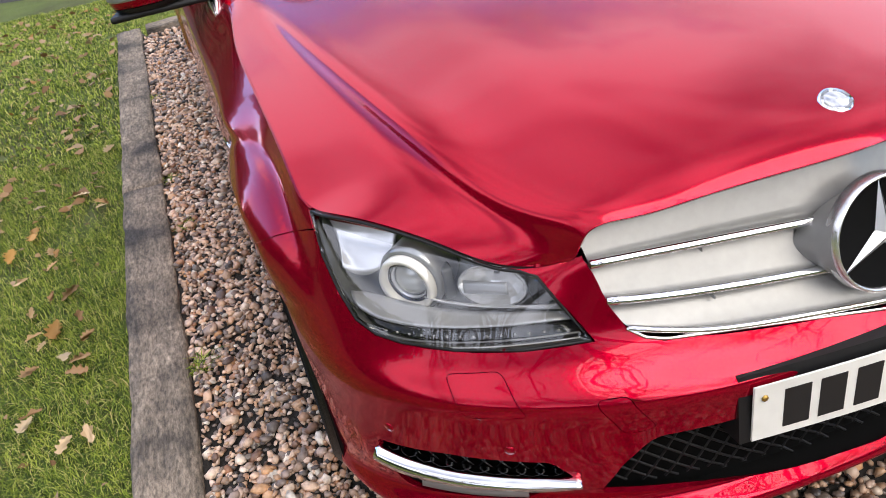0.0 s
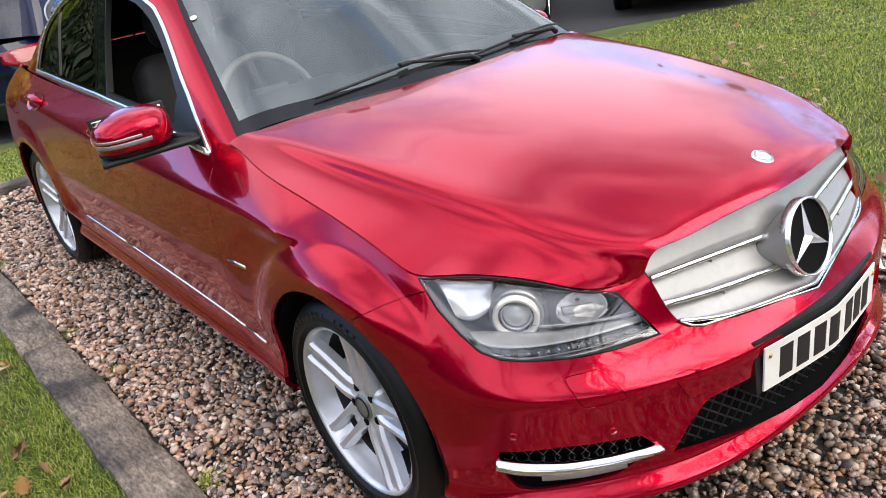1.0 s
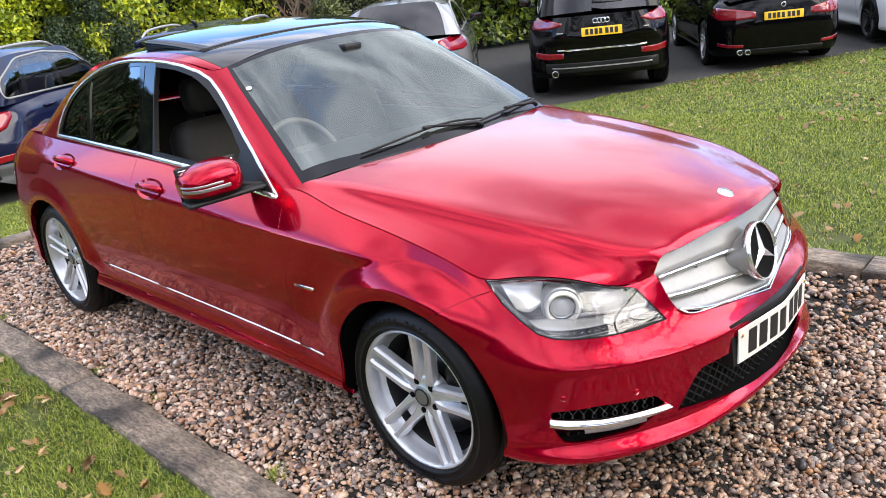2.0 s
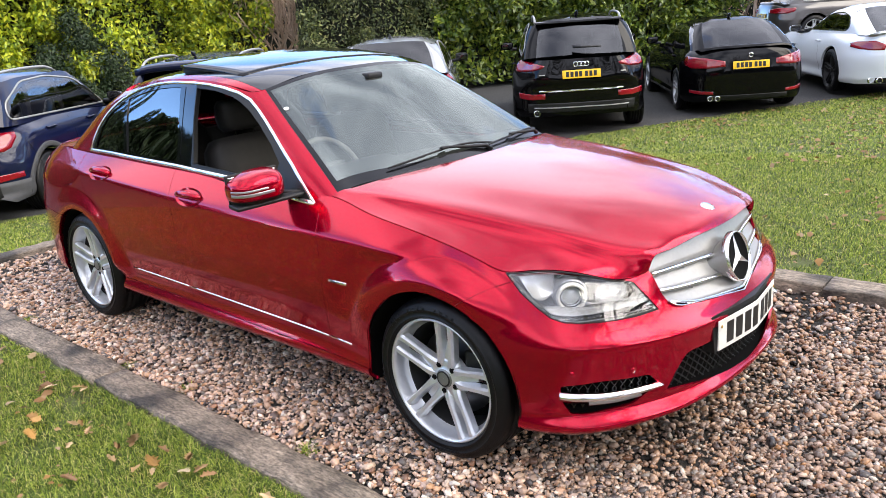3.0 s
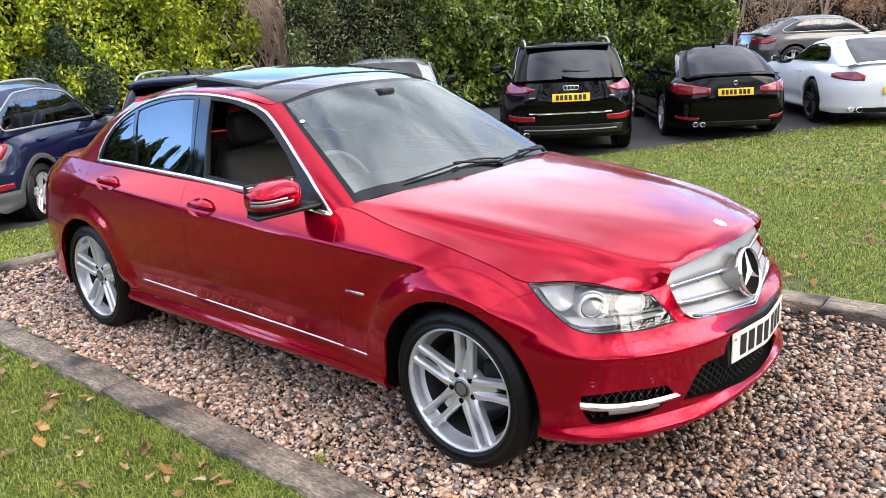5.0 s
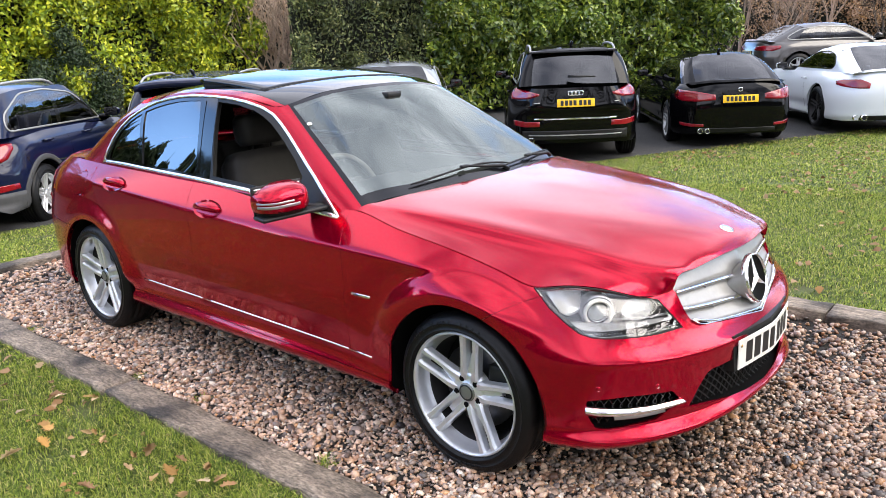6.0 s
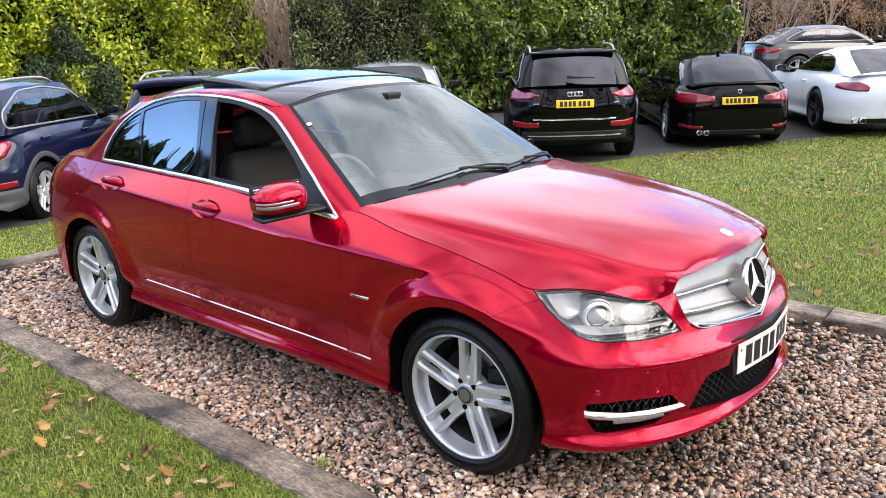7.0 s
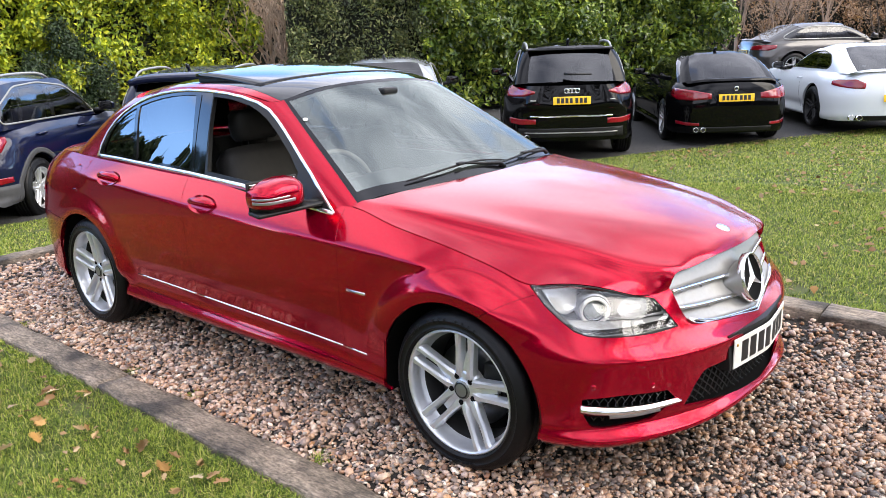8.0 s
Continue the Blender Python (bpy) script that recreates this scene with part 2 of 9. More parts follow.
def arc(cx, cy, r, a0, a1, n):
    return [(cx + r * math.cos(radians(a0 + (a1 - a0) * i / n)), cy + r * math.sin(radians(a0 + (a1 - a0) * i / n))) for i in range(n + 1)]


def split_off(bm, test):
    """Moves the faces that pass the test into a mesh of their own."""
    chosen = [f for f in bm.faces if test(f)]
    out = bmesh.new()
    seen = {}
    for f in chosen:
        vs = []
        for v in f.verts:
            if v not in seen:
                seen[v] = out.verts.new(v.co)
            vs.append(seen[v])
        out.faces.new(vs)
    bmesh.ops.delete(bm, geom=chosen, context="FACES")
    bmesh.ops.remove_doubles(out, verts=out.verts[:], dist=0.0008)
    bmesh.ops.dissolve_degenerate(out, dist=0.0005, edges=out.edges[:])
    return out


def flange(bm, gap=0.0015, depth=0.012, skip_mid=True):
    """Draws the open edges of a panel back by half a gap and folds them inwards."""
    bm.normal_update()
    edges = [e for e in bm.edges if e.is_boundary and not (skip_mid and all(abs(v.co.y) < 2e-3 for v in e.verts))]
    if not edges:
        return bm
    move = {}
    for e in edges:
        f = e.link_faces[0]
        side = (e.verts[1].co - e.verts[0].co).cross(f.normal)
        if side.length < 1e-9:
            continue
        side.normalize()
        if side.dot(f.calc_center_median() - e.verts[0].co) < 0:
            side.negate()
        for v in e.verts:
            move[v] = move[v] + side if v in move else side.copy()
    normals = {v: v.normal.copy() for v in move}
    for v, d in move.items():
        if d.length > 1e-6:
            d = d.normalized() * gap
            if skip_mid and abs(v.co.y) < 2e-3:
                d.y = 0
            v.co += d
    made = bmesh.ops.extrude_edge_only(bm, edges=edges)
    old = {}
    for v in made["geom"]:
        if isinstance(v, bmesh.types.BMVert):
            old[v] = v
    for v in old:
        near = min((w for w in (e.other_vert(v) for e in v.link_edges) if w in normals), key=lambda w: (w.co - v.co).length, default=None)
        if near is not None:
            v.co -= normals[near] * depth
    for f in bm.faces:
        f.smooth = True
    ring = [e for e in bm.edges if e in set(edges)]
    for e in ring:
        e.smooth = False
    return bm


def mirrored(bm, merge=True):
    """Adds the mirror image across y = 0."""
    geom = bm.verts[:] + bm.edges[:] + bm.faces[:]
    d = bmesh.ops.duplicate(bm, geom=geom)["geom"]
    vs = [v for v in d if isinstance(v, bmesh.types.BMVert)]
    for v in vs:
        v.co.y = -v.co.y
    bmesh.ops.reverse_faces(bm, faces=[f for f in d if isinstance(f, bmesh.types.BMFace)])
    if merge:
        bmesh.ops.remove_doubles(bm, verts=[v for v in bm.verts if abs(v.co.y) < 2e-3], dist=3e-3)
    return bm


def flipped(bm):
    """The same mesh on the other side of y = 0."""
    out = bm.copy()
    for v in out.verts:
        v.co.y = -v.co.y
    bmesh.ops.reverse_faces(out, faces=out.faces[:])
    return out


def box(bm, centre, size, bevel=0.0, m=None, segs=2):
    geo = bmesh.ops.create_cube(bm, size=1.0)["verts"]
    M = (m or Matrix.Identity(4)) @ Matrix.Translation(centre) @ Matrix.Diagonal((*size, 1))
    bmesh.ops.transform(bm, matrix=M, verts=geo)
    if bevel:
        es = list({e for v in geo for e in v.link_edges})
        bmesh.ops.bevel(bm, geom=es, offset=bevel, segments=segs, profile=0.6, affect="EDGES")
    return bm


def tube(bm, pts, r, n=8, cap=True, radii=None):
    """A round bar along points."""
    pts = [Vector(p) for p in pts]
    rings = []
    up = Vector((0, 0, 1))
    for i, p in enumerate(pts):
        d = (pts[min(i + 1, len(pts) - 1)] - pts[max(i - 1, 0)]).normalized()
        s = d.cross(up if abs(d.z) < 0.95 else Vector((1, 0, 0))).normalized()
        u = s.cross(d)
        rr = radii[i] if radii else r
        rings.append([bm.verts.new(p + (s * math.cos(2 * math.pi * k / n) + u * math.sin(2 * math.pi * k / n)) * rr) for k in range(n)])
    for a, b in zip(rings[:-1], rings[1:]):
        for k in range(n):
            bm.faces.new((a[k], a[(k + 1) % n], b[(k + 1) % n], b[k]))
    if cap:
        bm.faces.new(rings[0][::-1])
        bm.faces.new(rings[-1])
    return bm


def ribbon(bm, pts, normals, width, thick, up=None):
    """A flat bar along points, lying on a surface with the given normals; width across, thick outwards."""
    pts = [Vector(p) for p in pts]
    rings = []
    for i, p in enumerate(pts):
        d = (pts[min(i + 1, len(pts) - 1)] - pts[max(i - 1, 0)]).normalized()
        n = Vector(normals[i]).normalized() if isinstance(normals, list) else Vector(normals).normalized()
        s = d.cross(n).normalized()
        n = s.cross(d)
        h = width / 2
        prof = [(-h, -thick), (-h, thick * 0.4), (-h * 0.6, thick), (h * 0.6, thick), (h, thick * 0.4), (h, -thick)]
        rings.append([bm.verts.new(p + s * a + n * b) for a, b in prof])
    N = 6
    for a, b in zip(rings[:-1], rings[1:]):
        for k in range(N):
            bm.faces.new((a[k], a[(k + 1) % N], b[(k + 1) % N], b[k]))
    bm.faces.new(rings[0][::-1])
    bm.faces.new(rings[-1])
    bmesh.ops.recalc_face_normals(bm, faces=bm.faces[:])
    return bm


def spin(bm, profile, n=48, axis="y", centre=(0, 0, 0), a0=0.0, a1=360.0):
    """Turns a profile of (radius, along the axis) round an axis."""
    full = abs(a1 - a0) >= 359.9
    rings = []
    for k in range(n if full else n + 1):
        a = radians(a0 + (a1 - a0) * k / n)
        c, s = math.cos(a), math.sin(a)
        ring = []
        for r, h in profile:
            q = {"y": (r * c, h, r * s), "z": (r * c, r * s, h), "x": (h, r * c, r * s)}[axis]
            ring.append(bm.verts.new(Vector(q) + Vector(centre)))
        rings.append(ring)
    m = len(rings)
    for k in range(m if full else m - 1):
        a, b = rings[k], rings[(k + 1) % m]
        for j in range(len(profile) - 1):
            bm.faces.new((a[j], a[j + 1], b[j + 1], b[j]))
    return bm


XZ = ((1, 0, 0), (0, 0, 1))
YZ = ((0, 1, 0), (0, 0, 1))

# ---- ground ----
rng = np.random.default_rng(7)
M_SOIL = mat("soil_grass", (0.075, 0.100, 0.020), rough=0.95, vary=0.25, scale=3.0, bump=0.6, bump_scale=60, stain=0.6, stain_scale=1.3, stain_col=(0.055, 0.041, 0.025))
M_ASPHALT = mat("asphalt", (0.030, 0.029, 0.029), rough=0.85, vary=0.15, scale=6, bump=0.5, bump_scale=150, stain=0.4, stain_scale=0.8, stain_col=(0.035, 0.035, 0.036))
# bed darkened so that the gaps between stones look shaded
M_BED_SHADED = mat("gravel_bed", (0.018, 0.015, 0.012), rough=0.95, vary=0.4, scale=60, bump=1.0, bump_scale=70)
M_SLEEPER = mat("weathered_timber", (0.27, 0.215, 0.16), rough=0.75, vary=0.34, scale=7, stain=0.95, stain_scale=3.4, stain_col=(0.032, 0.027, 0.022))


def add_grain(m, stretch, scale, strength, low, high):
    """Streaks along x: they darken the colour and raise a fine relief."""
    nt = m.node_tree
    b = nt.nodes["Principled BSDF"]
    tc = nt.nodes.new("ShaderNodeTexCoord")
    mp = nt.nodes.new("ShaderNodeMapping")
    mp.inputs["Scale"].default_value = stretch
    n = nt.nodes.new("ShaderNodeTexNoise")
    n.inputs["Scale"].default_value, n.inputs["Detail"].default_value, n.inputs["Roughness"].default_value = scale, 8.0, 0.7
    nt.links.new(tc.outputs["Object"], mp.inputs["Vector"])
    nt.links.new(mp.outputs["Vector"], n.inputs["Vector"])
    r = nt.nodes.new("ShaderNodeValToRGB")
    r.color_ramp.elements[0].position, r.color_ramp.elements[1].position = 0.36, 0.64
    r.color_ramp.elements[0].color, r.color_ramp.elements[1].color = (low, low, low, 1), (high, high, high, 1)
    nt.links.new(n.outputs["Fac"], r.inputs["Fac"])
    mx = nt.nodes.new("ShaderNodeMix")
    mx.data_type, mx.blend_type = "RGBA", "MULTIPLY"
    mx.inputs["Factor"].default_value = 1.0
    old = b.inputs["Base Color"].links[0].from_socket
    nt.links.new(old, mx.inputs["A"])
    nt.links.new(r.outputs["Color"], mx.inputs["B"])
    nt.links.new(mx.outputs["Result"], b.inputs["Base Color"])
    bp = nt.nodes.new("ShaderNodeBump")
    bp.inputs["Strength"].default_value, bp.inputs["Distance"].default_value = strength, 0.006
    nt.links.new(n.outputs["Fac"], bp.inputs["Height"])
    nt.links.new(bp.outputs["Normal"], b.inputs["Normal"])


add_grain(M_SLEEPER, (1.0, 5.0, 5.0), 9.0, 0.6, 0.50, 1.30)
add_grain(M_SLEEPER, (1.0, 2.6, 2.6), 38.0, 1.0, 0.42, 1.55)

BAY = (-4.62, 3.0, -1.19, 1.50)      # the gravel bay: x from, to, y from, to
EDGE_A, EDGE_B = (-7.5, 0.0), (-1.35, 12.5)   # the line between lawn and car park


def park_side(x, y):
    """Metres beyond the lawn's far edge (positive: on the car park)."""
    dx, dy = EDGE_B[0] - EDGE_A[0], EDGE_B[1] - EDGE_A[1]
    return ((y - EDGE_A[1]) * dx - (x - EDGE_A[0]) * dy) / math.hypot(dx, dy)


def ground_z(x, y):
    """The lawn falls two hands' width towards the car park."""
    d = min(1.0, max(0.0, (park_side(x, y) + 4.4) / 4.4))
    return -0.22 * d * d * (3 - 2 * d)


bm = bmesh.new()
gx = [-300, -120, -60, -30, -20] + list(np.arange(-14, 8.01, 0.5)) + [12, 20, 30, 60, 120, 300]
gy = [-300, -120, -60, -30, -16] + list(np.arange(-10, 18.01, 0.5)) + [22, 30, 50, 90, 160, 300]
grid = [[bm.verts.new((x, y, ground_z(x, y) - 0.012)) for x in gx] for y in gy]
for i in range(len(gy) - 1):
    for j in range(len(gx) - 1):
        bm.faces.new((grid[i][j], grid[i][j + 1], grid[i + 1][j + 1], grid[i + 1][j]))
ground = tagged(new("ground", mesh_of("ground", bm, M_SOIL)), "damp winter lawn with worn patches around the gravel bay", "lawn", kind="structure")

bm = bmesh.new()
ux, uy = (EDGE_B[0] - EDGE_A[0]), (EDGE_B[1] - EDGE_A[1])
ul = math.hypot(ux, uy)
ux, uy = ux / ul, uy / ul
nx, ny = -uy, ux
rows = []
for a in np.arange(-9, 24.1, 0.75):
    row = []
    for b in [0, 0.3, 1, 2, 4, 7, 10, 14, 20]:
        w = 0.05 * math.sin(a * 3.1) + 0.04 * math.sin(a * 7.7) if b == 0 else 0
        x, y = EDGE_A[0] + ux * a + nx * (b + w), EDGE_A[1] + uy * a + ny * (b + w)
        row.append(bm.verts.new((x, y, -0.228)))
    rows.append(row)
for a, b in zip(rows[:-1], rows[1:]):
    for k in range(len(a) - 1):
        bm.faces.new((a[k], b[k], b[k + 1], a[k + 1]))
bmesh.ops.recalc_face_normals(bm, faces=bm.faces[:])
tagged(new("road", mesh_of("road", bm, M_ASPHALT)), "dark worn tarmac car park", "tarmac", kind="structure")

bm = bmesh.new()
box(bm, (0.4, 21.0, -0.07), (13.0, 7.2, 0.46), 0.03)
tagged(new("pavement", mesh_of("pavement", bm, M_ASPHALT, False)), "raised tarmac strip of the next parking row", "tarmac", kind="structure")

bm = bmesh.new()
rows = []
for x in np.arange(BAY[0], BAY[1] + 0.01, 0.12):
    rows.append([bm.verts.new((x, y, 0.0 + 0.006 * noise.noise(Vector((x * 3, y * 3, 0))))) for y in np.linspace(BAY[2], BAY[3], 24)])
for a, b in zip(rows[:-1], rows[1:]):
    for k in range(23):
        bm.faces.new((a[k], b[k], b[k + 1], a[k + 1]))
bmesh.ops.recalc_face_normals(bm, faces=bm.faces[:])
gravel_bed = tagged(new("gravel_bay", mesh_of("gravel_bay", bm, M_BED_SHADED)), "gravel parking bay of mixed rounded stones", "gravel", kind="structure")


def sleeper(a, b, width, top, name="timber_edging"):
    """A worn baulk from a to b in the plan."""
    bm = bmesh.new()
    L = math.hypot(b[0] - a[0], b[1] - a[1])
    n = max(4, int(L / 0.06))
    rows = []
    for i in range(n + 1):
        t = i / n
        row = []
        for y, z in ((-0.5, -0.10), (-0.5, -0.008), (-0.47, 0.0), (-0.25, 0.002), (0, 0.0), (0.25, 0.002), (0.47, 0.0), (0.5, -0.008), (0.5, -0.10)):
            q = Vector((t * L * 5, y * 3, z * 8 + a[0]))
            j = noise.noise(q) * 0.008 + noise.noise(q * 4.1) * 0.005
            row.append(bm.verts.new((t * L, y * width + j * 1.3, top + z + j)))
        rows.append(row)
    for p, q in zip(rows[:-1], rows[1:]):
        for k in range(8):
            bm.faces.new((p[k], q[k], q[k + 1], p[k + 1]))
    bm.faces.new(rows[0])
    bm.faces.new(rows[-1][::-1])
    bmesh.ops.recalc_face_normals(bm, faces=bm.faces[:])
    ob = new(name, mesh_of(name, bm, M_SLEEPER))
    ob.matrix_world = pose(a[0], a[1], 0, 0, 0, math.degrees(math.atan2(b[1] - a[1], b[0] - a[0])))
    return tagged(ob, "grey weathered timber baulk edging the gravel", "edging", "timber edging of the bay")


sleeper((-4.82, -1.268), (-1.86, -1.268), 0.172, 0.022)
sleeper((-1.852, -1.268), (0.72, -1.268), 0.172, 0.020)
sleeper((0.728, -1.268), (3.0, -1.268), 0.172, 0.022)
sleeper((-4.72, -1.14), (-4.72, 1.60), 0.18, 0.045)
sleeper((-4.62, 1.60), (-1.9, 1.60), 0.20, 0.055)
sleeper((-1.89, 1.60), (0.62, 1.60), 0.20, 0.058)
sleeper((0.63, 1.60), (3.0, 1.60), 0.20, 0.056)

# ---- the red saloon ----
# Rings of the lower body from the lip to the belt, each from the middle of the nose round the side to the middle of the tail: (x, half width, z).
SIDE_X = [0.15, -0.15, -0.40, -0.62, -0.9, -1.4, -1.9, -2.35, -2.76, -3.15]


def ring(front, side_w, side_z, rear):
    return front + [(x, w, z) for x, w, z in zip(SIDE_X, side_w, side_z)] + rear


LOWER = [
    ring([(0.79, 0, 0.235), (0.775, 0.25, 0.235), (0.73, 0.45, 0.23), (0.645, 0.62, 0.222), (0.53, 0.75, 0.216), (0.38, 0.82, 0.215)],
         [0.845, 0.845, 0.835, 0.8325, 0.83, 0.83, 0.83, 0.835, 0.845, 0.84], [0.215, 0.215, 0.218, 0.219, 0.22, 0.22, 0.22, 0.22, 0.22, 0.225],
         [(-3.425, 0.755, 0.22), (-3.625, 0.58, 0.23), (-3.71, 0.3, 0.235), (-3.72, 0, 0.235)]),
    ring([(0.82, 0, 0.262), (0.805, 0.25, 0.262), (0.757, 0.45, 0.258), (0.672, 0.62, 0.254), (0.55, 0.770, 0.25), (0.385, 0.858, 0.25)],
         [0.885, 0.886, 0.874, 0.867, 0.866, 0.866, 0.866, 0.868, 0.87, 0.865], [0.25, 0.25, 0.255, 0.2575, 0.26, 0.26, 0.26, 0.26, 0.26, 0.27],
         [(-3.445, 0.775, 0.28), (-3.655, 0.59, 0.29), (-3.74, 0.3, 0.295), (-3.75, 0, 0.295)]),
    ring([(0.797, 0, 0.325), (0.782, 0.25, 0.325), (0.734, 0.445, 0.325), (0.648, 0.612, 0.325), (0.525, 0.767, 0.328), (0.379, 0.853, 0.333)],
         [0.886, 0.887, 0.866, 0.855, 0.85, 0.848, 0.848, 0.853, 0.87, 0.868], [0.345, 0.345, 0.35, 0.35, 0.35, 0.35, 0.35, 0.35, 0.36, 0.365],
         [(-3.455, 0.777, 0.37), (-3.665, 0.59, 0.38), (-3.75, 0.3, 0.385), (-3.76, 0, 0.385)]),
    ring([(0.803, 0, 0.475), (0.788, 0.25, 0.475), (0.737, 0.45, 0.48), (0.653, 0.632, 0.485), (0.527, 0.777, 0.485), (0.378, 0.852, 0.47)],
         [0.887, 0.888, 0.877, 0.872, 0.872, 0.873, 0.874, 0.877, 0.882, 0.876], [0.48, 0.48, 0.48, 0.48, 0.48, 0.48, 0.48, 0.48, 0.49, 0.49],
         [(-3.465, 0.78, 0.50), (-3.675, 0.59, 0.51), (-3.755, 0.3, 0.515), (-3.765, 0, 0.515)]),
    ring([(0.786, 0, 0.565), (0.767, 0.25, 0.565), (0.694, 0.45, 0.572), (0.616, 0.628, 0.578), (0.502, 0.765, 0.585), (0.368, 0.834, 0.60)],
         [0.879, 0.885, 0.882, 0.882, 0.884, 0.885, 0.886, 0.886, 0.886, 0.878], [0.62, 0.62, 0.61, 0.605, 0.6, 0.6, 0.6, 0.61, 0.62, 0.62],
         [(-3.465, 0.78, 0.63), (-3.675, 0.59, 0.65), (-3.755, 0.3, 0.655), (-3.765, 0, 0.655)]),
    ring([(0.765, 0, 0.67), (0.738, 0.25, 0.67), (0.635, 0.47, 0.655), (0.562, 0.625, 0.665), (0.46, 0.737, 0.675), (0.345, 0.798, 0.69)],
         [0.849, 0.867, 0.878, 0.88, 0.882, 0.883, 0.883, 0.881, 0.877, 0.866], [0.69, 0.70, 0.705, 0.705, 0.7, 0.7, 0.7, 0.71, 0.72, 0.73],
         [(-3.445, 0.765, 0.75), (-3.655, 0.58, 0.77), (-3.74, 0.3, 0.775), (-3.75, 0, 0.775)]),
    ring([(0.74, 0, 0.755), (0.708, 0.25, 0.745), (0.605, 0.485, 0.70), (0.52, 0.612, 0.715), (0.412, 0.718, 0.733), (0.312, 0.783, 0.745)],
         [0.817, 0.836, 0.850, 0.8535, 0.855, 0.857, 0.857, 0.854, 0.846, 0.83], [0.752, 0.785, 0.812, 0.8175, 0.82, 0.825, 0.83, 0.84, 0.855, 0.87],
         [(-3.405, 0.73, 0.89), (-3.615, 0.56, 0.91), (-3.7, 0.3, 0.92), (-3.715, 0, 0.92)]),
    ring([(0.72, 0, 0.808), (0.69, 0.25, 0.795), (0.598, 0.497, 0.716), (0.497, 0.622, 0.745), (0.372, 0.73, 0.773), (0.278, 0.783, 0.767)],
         [0.793, 0.793, 0.787, 0.766, 0.80, 0.794, 0.787, 0.778, 0.758, 0.72], [0.8, 0.862, 0.902, 0.936, 0.915, 0.948, 0.966, 0.977, 0.983, 0.99],
         [(-3.375, 0.635, 1.0), (-3.565, 0.48, 1.015), (-3.65, 0.27, 1.03), (-3.66, 0, 1.035)]),
]
HOOD = [
    [(0.716, 0, 0.806), (0.704, 0.14, 0.804), (0.683, 0.27, 0.797), (0.658, 0.37, 0.785), (0.640, 0.440, 0.769), (0.632, 0.457, 0.728), (0.598, 0.502, 0.714)],
    [(0.694, 0, 0.829), (0.683, 0.14, 0.827), (0.662, 0.27, 0.819), (0.638, 0.37, 0.807), (0.619, 0.452, 0.791), (0.611, 0.472, 0.757), (0.573, 0.540, 0.727)],
    [(0.63, 0, 0.856), (0.62, 0.15, 0.852), (0.598, 0.3, 0.834), (0.573, 0.423, 0.8136), (0.553, 0.505, 0.7964), (0.542, 0.526, 0.7734), (0.497, 0.62, 0.748)],
    [(0.44, 0, 0.895), (0.44, 0.17, 0.891), (0.43, 0.34, 0.877), (0.42, 0.473, 0.8576), (0.412, 0.565, 0.8414), (0.405, 0.586, 0.8154), (0.37, 0.73, 0.776)],
    [(0.22, 0, 0.928), (0.22, 0.18, 0.924), (0.217, 0.36, 0.912), (0.214, 0.503, 0.8926), (0.212, 0.607, 0.8754), (0.21, 0.628, 0.8494), (0.2, 0.79, 0.788)],
    [(-0.05, 0, 0.957), (-0.05, 0.19, 0.954), (-0.05, 0.38, 0.943), (-0.055, 0.543, 0.9256), (-0.06, 0.648, 0.9104), (-0.062, 0.669, 0.8864), (-0.07, 0.792, 0.846)],
    [(-0.27, 0, 0.976), (-0.28, 0.2, 0.973), (-0.3, 0.4, 0.964), (-0.31, 0.573, 0.9496), (-0.325, 0.677, 0.9354), (-0.335, 0.698, 0.9194), (-0.35, 0.784, 0.897)],
    [(-0.44, 0, 0.985), (-0.46, 0.2, 0.982), (-0.5, 0.42, 0.976), (-0.545, 0.59, 0.967), (-0.575, 0.68, 0.958), (-0.59, 0.715, 0.957), (-0.612, 0.757, 0.946)],
]
# Greenhouse, from the middle of the windscreen round to the middle of the rear window; rows from the belt to the roof's edge.
CABIN = [
    [(-0.47, 0, 0.965), (-0.53, 0.40, 0.962), (-0.60, 0.735, 0.94), (-0.66, 0.797, 0.885), (-1.0, 0.79, 0.915), (-1.5, 0.782, 0.945), (-1.9, 0.775, 0.957), (-2.35, 0.763, 0.968), (-2.78, 0.742, 0.977), (-3.08, 0.695, 0.985), (-3.15, 0.55, 0.998), (-3.20, 0, 1.012)],
    [(-0.72, 0, 1.112), (-0.77, 0.385, 1.107), (-0.84, 0.672, 1.09), (-0.92, 0.735, 1.06), (-1.18, 0.742, 1.062), (-1.58, 0.742, 1.067), (-1.92, 0.733, 1.077), (-2.32, 0.72, 1.087), (-2.755, 0.694, 1.09), (-2.95, 0.642, 1.095), (-3.01, 0.52, 1.12), (-3.04, 0, 1.14)],
    [(-0.97, 0, 1.262), (-1.01, 0.36, 1.252), (-1.06, 0.612, 1.22), (-1.13, 0.668, 1.20), (-1.33, 0.685, 1.217), (-1.65, 0.687, 1.230), (-1.94, 0.68, 1.233), (-2.28, 0.666, 1.228), (-2.655, 0.639, 1.21), (-2.79, 0.588, 1.215), (-2.81, 0.49, 1.25), (-2.83, 0, 1.272)],
    [(-1.22, 0, 1.388), (-1.23, 0.33, 1.374), (-1.25, 0.555, 1.332), (-1.29, 0.60, 1.324), (-1.46, 0.625, 1.362), (-1.71, 0.627, 1.383), (-1.94, 0.622, 1.384), (-2.18, 0.604, 1.366), (-2.46, 0.578, 1.318), (-2.585, 0.542, 1.315), (-2.575, 0.45, 1.345), (-2.56, 0, 1.372)],
]
